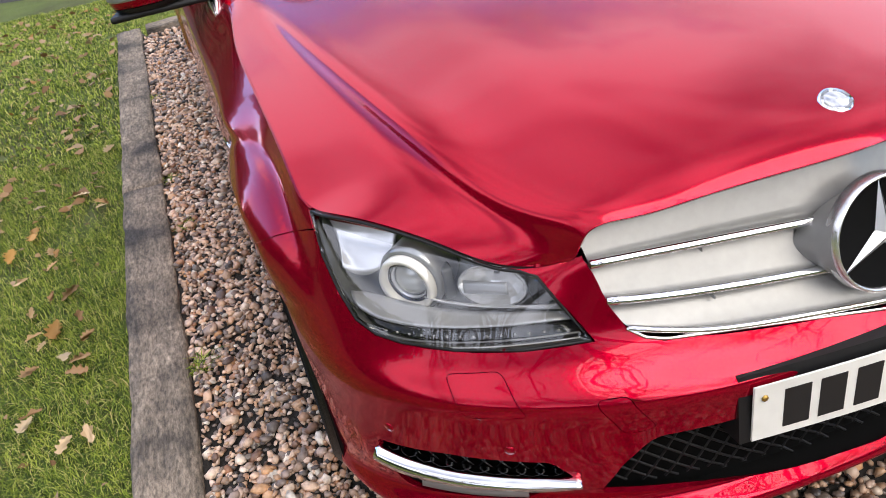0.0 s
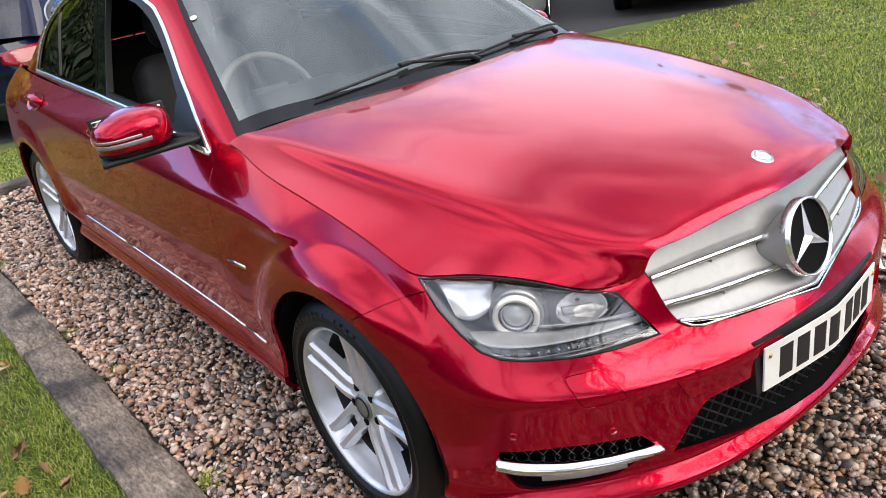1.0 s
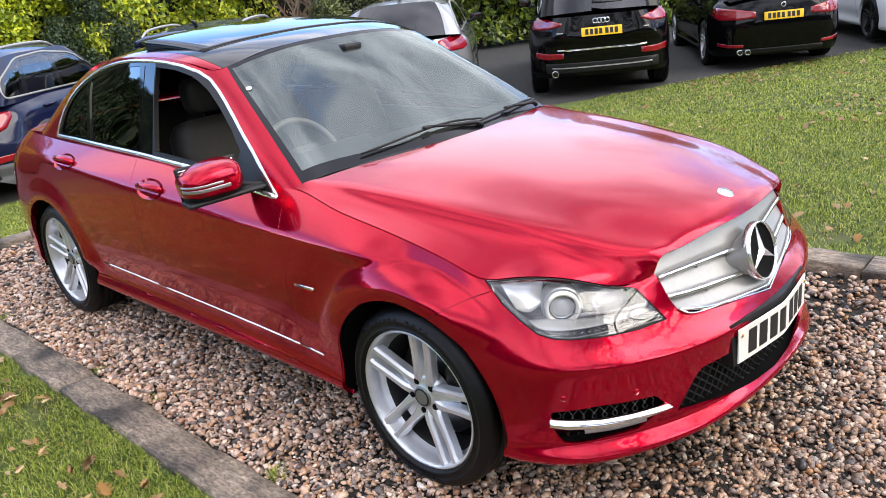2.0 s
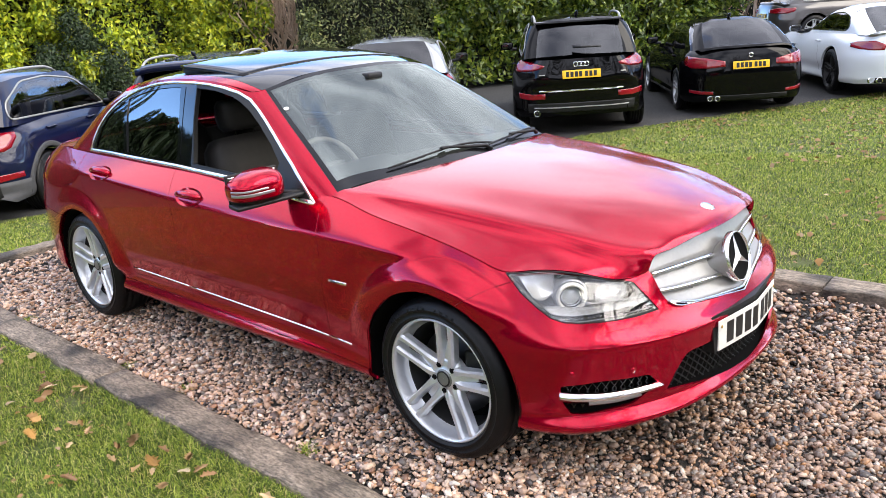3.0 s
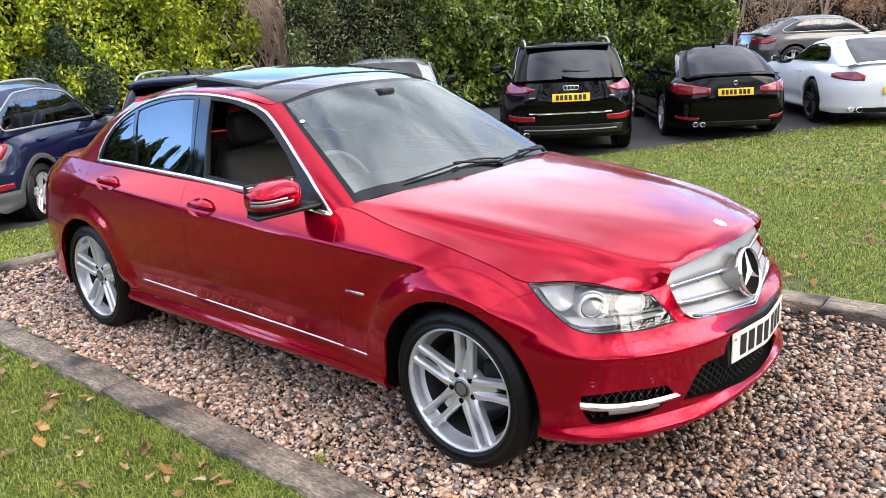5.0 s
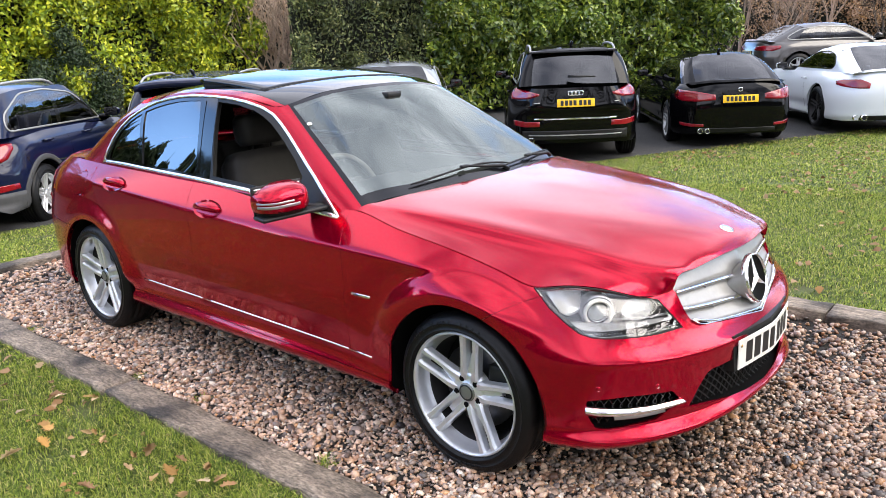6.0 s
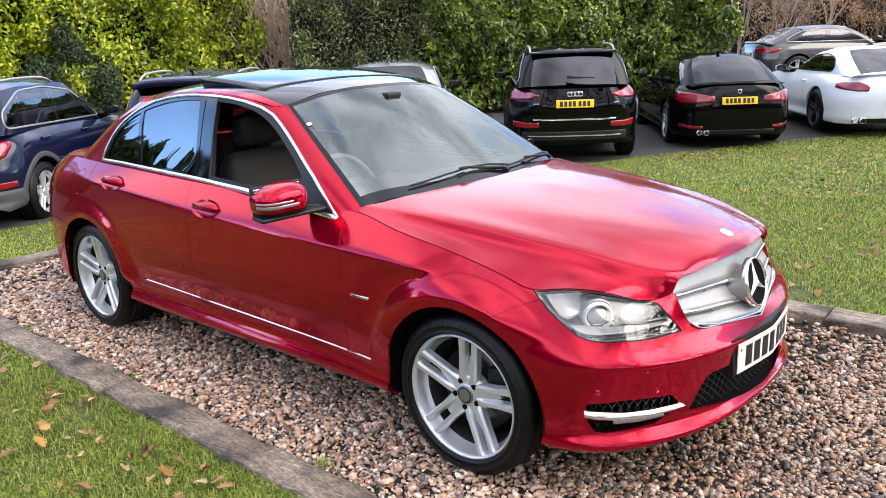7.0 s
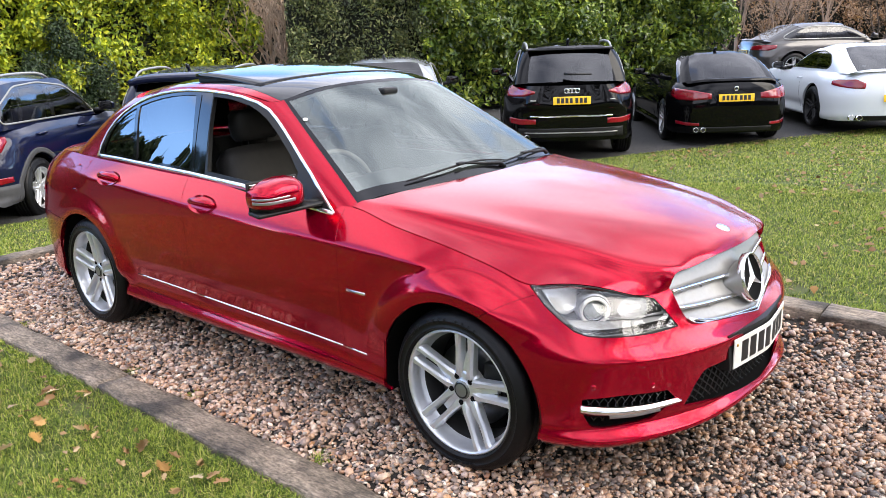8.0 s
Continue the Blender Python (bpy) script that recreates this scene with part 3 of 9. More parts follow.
ROOF = [
    [(-1.22, 0, 1.388), (-1.225, 0.2, 1.383), (-1.235, 0.4, 1.366), (-1.25, 0.555, 1.332), (-1.29, 0.60, 1.324)],
    [(-1.40, 0, 1.416), (-1.40, 0.2, 1.411), (-1.41, 0.4, 1.400), (-1.43, 0.56, 1.379), (-1.46, 0.625, 1.362)],
    [(-1.70, 0, 1.434), (-1.70, 0.2, 1.431), (-1.70, 0.4, 1.421), (-1.71, 0.56, 1.402), (-1.71, 0.627, 1.383)],
    [(-1.95, 0, 1.434), (-1.95, 0.2, 1.431), (-1.95, 0.4, 1.420), (-1.95, 0.56, 1.402), (-1.94, 0.622, 1.384)],
    [(-2.2, 0, 1.418), (-2.2, 0.2, 1.415), (-2.2, 0.4, 1.404), (-2.19, 0.54, 1.386), (-2.18, 0.604, 1.366)],
    [(-2.56, 0, 1.372), (-2.56, 0.2, 1.367), (-2.555, 0.4, 1.352), (-2.53, 0.5, 1.338), (-2.46, 0.578, 1.318)],
]
BOOT = [
    [(-3.16, 0, 1.008), (-3.15, 0.25, 1.005), (-3.14, 0.5, 0.995), (-3.08, 0.685, 0.982)],
    [(-3.30, 0, 1.004), (-3.29, 0.25, 1.001), (-3.28, 0.5, 0.992), (-3.25, 0.69, 0.981)],
    [(-3.475, 0, 0.996), (-3.465, 0.22, 0.993), (-3.445, 0.44, 0.984), (-3.375, 0.638, 0.977)],
    [(-3.66, 0, 0.976), (-3.65, 0.27, 0.974), (-3.565, 0.48, 0.968), (-3.505, 0.54, 0.966)],
]
# The saloon's own nose: the grille lies deeper, with a sloping shelf under it, a crease over the bumper and a splitter's edge at its foot.
BODY = [list(r) for r in LOWER]
for row, nose in ((4, [(0.772, 0, 0.556), (0.742, 0.25, 0.566), (0.688, 0.45, 0.576)]), (5, [(0.705, 0, 0.67), (0.69, 0.25, 0.67), (0.646, 0.455, 0.657)]),
                  (6, [(0.70, 0, 0.755), (0.68, 0.25, 0.745), (0.616, 0.482, 0.703)]), (7, [(0.712, 0, 0.796), (0.684, 0.25, 0.788), (0.598, 0.497, 0.716)])):
    BODY[row][:3] = nose
BODY[7][-4:] = [(-3.375, 0.640, 0.977), (-3.565, 0.49, 0.968), (-3.655, 0.27, 0.974), (-3.665, 0, 0.976)]
CREASE_RING = ring([(0.803, 0, 0.520), (0.788, 0.25, 0.522), (0.735, 0.452, 0.527), (0.6505, 0.635, 0.534), (0.5255, 0.778, 0.538), (0.377, 0.850, 0.535)],
                   [0.886, 0.888, 0.881, 0.878, 0.879, 0.880, 0.881, 0.882, 0.885, 0.877], [0.545, 0.545, 0.542, 0.54, 0.54, 0.54, 0.54, 0.54, 0.55, 0.55],
                   [(-3.466, 0.78, 0.56), (-3.676, 0.59, 0.575), (-3.756, 0.3, 0.58), (-3.766, 0, 0.58)])
SPLITTER_RING = ring([(0.796, 0, 0.294), (0.781, 0.25, 0.294), (0.732, 0.446, 0.292), (0.646, 0.613, 0.289), (0.524, 0.766, 0.287), (0.379, 0.853, 0.288)],
                     [0.886, 0.887, 0.869, 0.859, 0.856, 0.855, 0.855, 0.858, 0.87, 0.867], [0.292, 0.292, 0.297, 0.30, 0.30, 0.30, 0.30, 0.30, 0.30, 0.31],
                     [(-3.45, 0.776, 0.32), (-3.66, 0.59, 0.33), (-3.745, 0.3, 0.335), (-3.755, 0, 0.335)])
BODY = BODY[:2] + [SPLITTER_RING] + BODY[2:4] + [CREASE_RING] + BODY[4:]
saloon = thing("red_saloon_car", "glossy red four-door saloon parked on gravel, driver's window down", "car")
S_LOW = loft(BODY, 12, 10)


def ease(t):
    t = min(1.0, max(0.0, t))
    return t * t * (3 - 2 * t)


# The flank: a shoulder crease from the wing to the tail, and arches that flare out to a flat lip.
SHOULDER = ([-3.4, -2.9, -2.27, -1.70, -1.04, -0.58, -0.2, 0.2], [0.925, 0.905, 0.874, 0.839, 0.812, 0.800, 0.788, 0.77])
belt_x, belt_w, belt_z = (S_LOW[-1][:, k] for k in range(3))
flank = [j for j in range(S_LOW.shape[1]) if -3.4 < S_LOW[40, j, 0] < 0.5]
for j in flank:
    col = S_LOW[:, j].copy()
    w_low = float(np.interp(0.60, col[:, 2], col[:, 1]))
    w_top, z_top = col[-1, 1], col[-1, 2]
    for i in range(len(col)):
        x, w, z = col[i]
        zc = float(np.interp(x, *SHOULDER))
        wc = w_low - 0.013
        if z > zc:
            f = (z - zc) / max(z_top - zc, 1e-3)
            w_new = wc + (w_top - wc) * min(f, 1.0) ** 1.12
        elif z > 0.60:
            w_new = w_low + (wc - w_low) * ((z - 0.60) / (zc - 0.60)) ** 1.4
        else:
            w_new = w
        fade = ease((0.02 - x) / 0.26) * ease((x + 3.10) / 0.55)
        w = w + (w_new - w) * fade
        for ax, lip, rear_in in ((-0.003, 0.899, 0.010), (-2.75, 0.900, 0.006)):
            r = math.hypot(x - ax, z - 0.308)
            if r > 0.72:
                continue
            lip_w = lip if ax < -1 else float(np.interp(x, [-0.5, 0.08, 0.20, 0.29, 0.38], [lip, lip, 0.886, 0.862, 0.830]))
            if ax < -1:
                lip_w = float(np.interp(x, [-3.2, -2.95, -2.6], [0.882, lip, lip]))
            on = ease((z - 0.36) / 0.20) if x < ax else ease((z - 0.30) / 0.12)
            hollow = rear_in * ease((r - 0.43) / 0.06) * ease((0.66 - r) / 0.14) * ease((ax - 0.08 - x) / 0.15) * ease((z - 0.42) / 0.2) * (1 - ease((z - zc + 0.05) / 0.05))
            if ax > -1:
                w -= hollow
            k = 1.0 if r < 0.402 else max(0.0, 1 - (r - 0.402) / 0.078)
            k = k if k > 0.25 else k * k * 2 + k * 0.5
            w += max(0.0, lip_w - w) * k * on
        S_LOW[i, j, 1] = w
S_HOOD = loft(HOOD, 7, 14, (True, False))
for _ in range(90):                      # fair the bonnet lengthwise
    S_HOOD[1:-1] += 0.25 * (S_HOOD[2:] - 2 * S_HOOD[1:-1] + S_HOOD[:-2])


def to_line(p, line):
    """The nearest point of a polyline."""
    a, d = line[:-1], np.diff(line, axis=0)
    t = np.clip(((p - a) * d).sum(1) / np.maximum((d * d).sum(1), 1e-12), 0, 1)
    q = a + d * t[:, None]
    return q[np.argmin(((q - p) ** 2).sum(1))]


# the bonnet's edge meets the wings and lamps
for i in range(len(S_HOOD)):
    d = to_line(S_HOOD[i, -1], S_LOW[-1]) - S_HOOD[i, -1]
    for k in range(8):
        S_HOOD[i, -1 - k] += d * (1 - k / 8) ** 2
for j in range(S_HOOD.shape[1]):
    f = min(1.0, max(0.0, (S_HOOD[0, j, 1] - 0.448) / 0.03))
    d = (to_line(S_HOOD[0, j], S_LOW[-1]) - S_HOOD[0, j]) * f
    for k in range(10):
        S_HOOD[k, j] += d * (1 - k / 10) ** 2
S_CABIN = loft(CABIN, 10, 9)
S_ROOF = loft(ROOF, 8, 7, (True, False))
S_BOOT = loft(BOOT, 6, 6, (True, False))


def tree_of(*sheets):
    bm = bmesh.new()
    for S in sheets:
        one = sheet(S)
        me = bpy.data.meshes.new("tmp")
        one.to_mesh(me)
        one.free()
        bm.from_mesh(me)
        bpy.data.meshes.remove(me)
    t = BVHTree.FromBMesh(bm)
    bm.free()
    return t


T_LOW, T_CABIN, T_NOSE = tree_of(S_LOW), tree_of(S_CABIN[:, 20:101]), tree_of(S_LOW, S_HOOD)


def on_side(x, z, tree=None, out=0.0):
    """The place and normal of the right flank at x, z."""
    hit, n, _, _ = (tree or T_LOW).ray_cast(Vector((x, -2, z)), Vector((0, 1, 0)))
    if hit is None:
        hit, n = Vector((x, -0.6, z)), Vector((0, -1, 0.3)).normalized()
    if n.y > 0:
        n = -n
    return hit + n * out, n


def on_front(y, z, out=0.0):
    hit, n, _, _ = T_LOW.ray_cast(Vector((2, min(y, -0.001), z)), Vector((-1, 0, 0)))
    if hit is None:
        hit, n = Vector((0.6, y, z)), Vector((1, 0, 0))
    if n.x < 0:
        n = -n
    return hit + n * out, n


DIAG = (0.64, 0.768)                     # the line along which the front corner is looked at


def fs(x, y, z):
    return (DIAG[0] * x + DIAG[1] * y, z)


def on_corner(s, z, out=0.0):
    """The front corner's surface at the diagonal place s and height z."""
    o = Vector((DIAG[0] * s, DIAG[1] * s, z)) + Vector((DIAG[1], -DIAG[0], 0)) * 2
    hit, n, _, _ = T_NOSE.ray_cast(o, Vector((-DIAG[1], DIAG[0], 0)))
    if hit is None:
        hit, n = o - Vector((DIAG[1], -DIAG[0], 0)) * 1.2, Vector((DIAG[1], -DIAG[0], 0))
    if n.dot(Vector((DIAG[1], -DIAG[0], 0))) < 0:
        n = -n
    return hit + n * out, n


CORNER_AXES = ((DIAG[0], DIAG[1], 0), (0, 0, 1))
HEADLAMP = [fs(*p) for p in ((0.277, -0.786, 0.764), (0.292, -0.762, 0.778), (0.318, -0.735, 0.790), (0.40, -0.686, 0.790), (0.465, -0.645, 0.77), (0.529, -0.592, 0.735), (0.56, -0.554, 0.720), (0.595, -0.502, 0.704), (0.629, -0.479, 0.657), (0.676, -0.460, 0.601), (0.64, -0.562, 0.600), (0.59, -0.656, 0.605), (0.528, -0.727, 0.611), (0.487, -0.757, 0.617), (0.448, -0.777, 0.631), (0.398, -0.787, 0.664), (0.34, -0.792, 0.706))]
FOG = rounded([fs(*p) for p in ((0.488, -0.797, 0.406), (0.595, -0.71, 0.413), (0.692, -0.562, 0.404), (0.712, -0.528, 0.360), (0.69, -0.57, 0.337), (0.668, -0.617, 0.303), (0.56, -0.757, 0.295), (0.525, -0.783, 0.30), (0.497, -0.796, 0.35))], 0.012, 3)
WASHER = rounded([fs(*p) for p in ((0.59, -0.68, 0.574), (0.634, -0.604, 0.577), (0.672, -0.574, 0.513), (0.624, -0.66, 0.511))], 0.012, 3)
TOW = rounded([fs(*p) for p in ((0.707, -0.475, 0.532), (0.725, -0.426, 0.532), (0.751, -0.398, 0.463), (0.736, -0.447, 0.457))], 0.012, 3)
GRILLE = [(0.02, 0.549), (-0.12, 0.563), (-0.266, 0.577), (-0.345, 0.588), (-0.382, 0.597), (-0.404, 0.614), (-0.420, 0.648), (-0.432, 0.70), (-0.441, 0.724), (-0.443, 0.80), (-0.41, 0.83), (-0.3, 0.86), (0.02, 0.86)]
INTAKE = rounded([(0.02, 0.445), (-0.263, 0.445), (-0.405, 0.442), (-0.451, 0.391), (-0.49, 0.324), (-0.343, 0.304), (-0.157, 0.288), (0.02, 0.280)], [0, 0.01, 0.02, 0.01, 0.015, 0.01, 0.01, 0], 3)
DOOR_F = [(-0.645, 1.0), (-0.64, 0.88), (-0.605, 0.78), (-0.596, 0.68), (-0.596, 0.56), (-0.604, 0.41), (-0.612, 0.10)]
DOOR_B = [(-1.762, 1.05), (-1.745, 0.93), (-1.72, 0.84), (-1.702, 0.764), (-1.688, 0.66), (-1.682, 0.56), (-1.682, 0.45), (-1.69, 0.10)]
DOOR_R = [(-2.77, 1.05), (-2.745, 0.96), (-2.70, 0.90), (-2.647, 0.824), (-2.585, 0.72), (-2.50, 0.632), (-2.43, 0.56), (-2.38, 0.46), (-2.36, 0.36), (-2.35, 0.10)]
SILL = [(-3.2, 0.32), (-2.29, 0.314), (-1.745, 0.304), (-1.27, 0.294), (-0.67, 0.284), (-0.2, 0.276)]
SEAM = [(0.33, 0.75), (0.302, 0.738), (0.261, 0.722), (0.216, 0.702), (0.143, 0.660), (0.05, 0.59)]
ARCH_F, ARCH_R = (-0.003, 0.308, 0.366), (-2.75, 0.308, 0.366)
FUEL = rounded([(-2.95, 0.83), (-2.965, 0.915), (-2.82, 0.94), (-2.775, 0.92), (-2.765, 0.82), (-2.90, 0.80)], 0.03, 3)
REARCUT = [(-3.02, 0.62), (-3.2, 0.63), (-3.5, 0.65), (-3.9, 0.66)]

low = sheet(S_LOW)
keep_front = lambda f: f.verts[0].co.x > 0.05
keep_side = lambda f: f.verts[0].co.x < 0.5 and f.verts[0].co.x > -3.45
for ax, az, ar in (ARCH_F, ARCH_R):
    knife(low, arc(ax, az, ar, 0, 360, 48)[:-1], XZ, keep=lambda f: abs(f.verts[0].co.x - ax) < 0.6)
bmesh.ops.delete(low, geom=[f for f in low.faces for a in (ARCH_F, ARCH_R) if (f.calc_center_median().x - a[0]) ** 2 + (f.calc_center_median().z - a[1]) ** 2 < a[2] ** 2], context="FACES")
knife(low, HEADLAMP, CORNER_AXES, keep=keep_front)
knife(low, FOG, CORNER_AXES, keep=keep_front)
knife(low, WASHER, CORNER_AXES, keep=keep_front)
knife(low, TOW, CORNER_AXES, keep=keep_front)
knife(low, GRILLE, YZ, keep=lambda f: f.verts[0].co.x > 0.5)
knife(low, INTAKE, YZ, keep=lambda f: f.verts[0].co.x > 0.5)
for line in (DOOR_F, DOOR_B, DOOR_R, SILL, SEAM):
    knife(low, line, XZ, closed=False, keep=keep_side)
knife(low, FUEL, XZ, keep=lambda f: f.verts[0].co.x < -2.4)
knife(low, REARCUT, XZ, closed=False, keep=lambda f: f.verts[0].co.x < -2.6)


def mid(f):
    return f.calc_center_median()


def diag(f):
    c = mid(f)
    return fs(c.x, c.y, c.z)


def before(f, line):
    """Whether a face lies in front of an upright polyline."""
    c = mid(f)
    for p, q in zip(line[:-1], line[1:]):
        if (p[1] - c.z) * (q[1] - c.z) <= 0 and p[1] != q[1]:
            return c.x > p[0] + (q[0] - p[0]) * (c.z - p[1]) / (q[1] - p[1])
    return c.x > line[0][0]


def over(f, line):
    c = mid(f)
    return c.z > np.interp(c.x, [p[0] for p in sorted(line)], [p[1] for p in sorted(line)])


front = lambda f: mid(f).x > 0.1
cut_head = split_off(low, lambda f: front(f) and within(diag(f), HEADLAMP))
cut_fog = split_off(low, lambda f: front(f) and within(diag(f), FOG))
cut_washer = split_off(low, lambda f: front(f) and within(diag(f), WASHER))
cut_tow = split_off(low, lambda f: front(f) and within(diag(f), TOW))
cut_grille = split_off(low, lambda f: mid(f).x > 0.5 and within((mid(f).y, mid(f).z), GRILLE))
cut_intake = split_off(low, lambda f: mid(f).x > 0.5 and within((mid(f).y, mid(f).z), INTAKE))
cut_fuel = split_off(low, lambda f: within((mid(f).x, mid(f).z), FUEL) and mid(f).x > -3.2)
BUMPER_ZONE = SEAM + [(0.0, 0.5), (0.0, 0.0), (2, 0), (2, 2), (0.33, 2)]
p_bumper = split_off(low, lambda f: within((mid(f).x, mid(f).z), BUMPER_ZONE))
p_rear_bumper = split_off(low, lambda f: mid(f).x < -2.8 and not over(f, REARCUT))
p_sill = split_off(low, lambda f: -2.6 < mid(f).x < -0.2 and not over(f, SILL))
p_wing = split_off(low, lambda f: before(f, DOOR_F))
p_door = split_off(low, lambda f: before(f, DOOR_B))
p_door2 = split_off(low, lambda f: before(f, DOOR_R))
p_quarter = low
cut_grille.free(); cut_intake.free(); cut_fog.free()

p_bumper_all = mirrored(flange(p_bumper, 0.0008, 0.010))
bumper = part("front_bumper", p_bumper_all, M_RED, saloon)
for name, bm in (("washer_cover", cut_washer), ("towing_cover", cut_tow)):
    flange(bm, 0.0004, 0.006)
    other = flipped(bm)
    part(name, bm, M_RED, bumper)
    part(name, other, M_RED, bumper)
for sd in (-1, 1):
    for name, bm in (("front_wing", p_wing), ("front_door", p_door), ("rear_door", p_door2), ("rear_wing", p_quarter), ("side_skirt", p_sill), ("fuel_flap", cut_fuel)):
        if name == "fuel_flap" and sd > 0:
            continue
        b = bm.copy() if sd < 0 else flipped(bm)
        ob = part(name, flange(b, 0.0017, 0.014), M_RED, saloon)
        if sd < 0 and name == "front_door":
            front_door = ob
        if sd < 0 and name == "rear_door":
            rear_door = ob
        if sd < 0 and name == "front_wing":
            front_wing = ob
part("rear_bumper", mirrored(flange(p_rear_bumper)), M_RED, saloon)

hood_bm = mirrored(flange(sheet(S_HOOD), 0.0034, 0.020))
bonnet = part("bonnet", hood_bm, M_RED, saloon)
part("boot_lid", mirrored(flange(sheet(S_BOOT), 0.0015, 0.012)), M_RED, saloon)

# Cabin: screen, pillars, windows
def fair_normals(ob, S, reach=0.0105):
    """Shade a cut panel like the whole surface that it was cut from."""
    whole = sheet(S)
    whole.faces.ensure_lookup_table()
    whole.normal_update()
    tree = BVHTree.FromBMesh(whole)
    side = []
    for v in ob.data.vertices:
        hit, n, i, d = tree.find_nearest(Vector((v.co.x, -abs(v.co.y), v.co.z)))
        if d > reach:
            side.append((0, 0, 0))
            continue
        vs = whole.faces[i].verts
        ws = poly_3d_calc([q.co for q in vs], hit)
        nn = sum((q.normal * w for q, w in zip(vs, ws)), Vector((0, 0, 0))).normalized()
        if nn.y > 0:
            nn = -nn
        side.append((nn.x, nn.y if v.co.y < 0 else -nn.y, nn.z))
    whole.free()
    ob.data.normals_split_custom_set_from_vertices(side)


DLO = [(-0.69, 0.902), (-0.881, 1.045), (-1.04, 1.15), (-1.13, 1.207), (-1.202, 1.251), (-1.27, 1.29), (-1.35, 1.321), (-1.46, 1.346), (-1.58, 1.360), (-1.71, 1.367), (-1.85, 1.369), (-1.94, 1.367), (-2.06, 1.359), (-2.18, 1.345), (-2.30, 1.326), (-2.40, 1.303), (-2.49, 1.273), (-2.57, 1.235), (-2.64, 1.185), (-2.70, 1.12), (-2.735, 1.05), (-2.745, 0.992), (-2.5, 0.992), (-2.23, 0.986), (-1.76, 0.975), (-1.33, 0.957), (-1.0, 0.93)]
W_FRONT = [(-0.97, 0.955), (-0.955, 1.045), (-1.037, 1.114), (-1.148, 1.187), (-1.259, 1.253), (-1.33, 1.286), (-1.394, 1.309), (-1.53, 1.334), (-1.677, 1.343), (-1.66, 1.20), (-1.64, 1.10), (-1.618, 0.998), (-1.33, 0.983), (-1.1, 0.966)]
W_REAR = [(-2.30, 1.006), (-2.335, 1.10), (-2.37, 1.19), (-2.402, 1.275), (-2.30, 1.299), (-2.18, 1.320), (-2.06, 1.335), (-1.94, 1.343), (-1.832, 1.345), (-1.80, 1.20), (-1.785, 1.10), (-1.778, 0.995), (-2.0, 1.001)]
W_QUARTER = [(-2.69, 1.008), (-2.685, 1.05), (-2.66, 1.115), (-2.615, 1.17), (-2.56, 1.210), (-2.50, 1.240), (-2.437, 1.262), (-2.40, 1.18), (-2.37, 1.10), (-2.343, 1.010)]
cab = sheet(S_CABIN[:, 20:101])
SEAL_ZONE = [(-1.629, 0.90), (-1.694, 1.42), (-0.4, 1.42), (-0.4, 0.85)]
for outline in (DLO, W_FRONT, W_REAR, W_QUARTER, SEAL_ZONE):
    knife(cab, outline, XZ)
xz = lambda f: (mid(f).x, mid(f).z)
g_front = split_off(cab, lambda f: within(xz(f), W_FRONT))
g_rear = split_off(cab, lambda f: within(xz(f), W_REAR))
g_quarter = split_off(cab, lambda f: within(xz(f), W_QUARTER))
p_frame = split_off(cab, lambda f: within(xz(f), DLO))
p_seal = split_off(p_frame, lambda f: within(xz(f), SEAL_ZONE))
for sd in (-1, 1):
    b = cab.copy() if sd < 0 else flipped(cab)
    part("pillar_frame", flange(b, 0.0008, 0.02, False), M_RED, saloon)
    b = cab.copy() if sd < 0 else flipped(cab)
    for v in b.verts:
        v.co.y -= math.copysign(0.024, v.co.y)
        v.co.z -= 0.004
    part("pillar_trim", b, M_TRIM, saloon, "dark inner pillar trim")
    b = p_frame.copy() if sd < 0 else flipped(p_frame)
    part("window_frame", flange(b, 0.0005, 0.022, False), M_PILLAR, saloon, "gloss black pillar panels")
    b = p_seal.copy() if sd < 0 else flipped(p_seal)
    part("window_seal", flange(b, 0.0005, 0.022, False), M_PLASTIC, saloon, "matt black rubber window seal")
    pts, nms = [], []
    for q in np.linspace(0, 1, 9):
        h, n = on_side(-1.744 - 0.036 * q, 1.0 + 0.347 * q, T_CABIN)
        pts.append(Vector((h.x, h.y * -sd, h.z)))
        nms.append(Vector((n.x, n.y * -sd, n.z)))
    part("door_gap", ribbon(bmesh.new(), pts, nms, 0.006, 0.0012), M_DARK, saloon)
    for nm, gb in (("front_window", g_front), ("rear_window_pane", g_rear), ("quarter_window", g_quarter)):
        if nm == "front_window" and sd < 0:
            continue
        b = gb.copy() if sd < 0 else flipped(gb)
        for v in b.verts:
            v.co.y -= math.copysign(0.006, v.co.y)
        pane = part(nm, b, M_TINT, saloon, "dark tinted side window")
        pane.visible_shadow = False
        fair_normals(pane, S_CABIN[:, 20:101])
for b in (g_front, g_rear, g_quarter, p_frame, p_seal, cab):
    b.free()

for ob in (front_door, rear_door, front_wing):
    fair_normals(ob, S_LOW, 0.003)

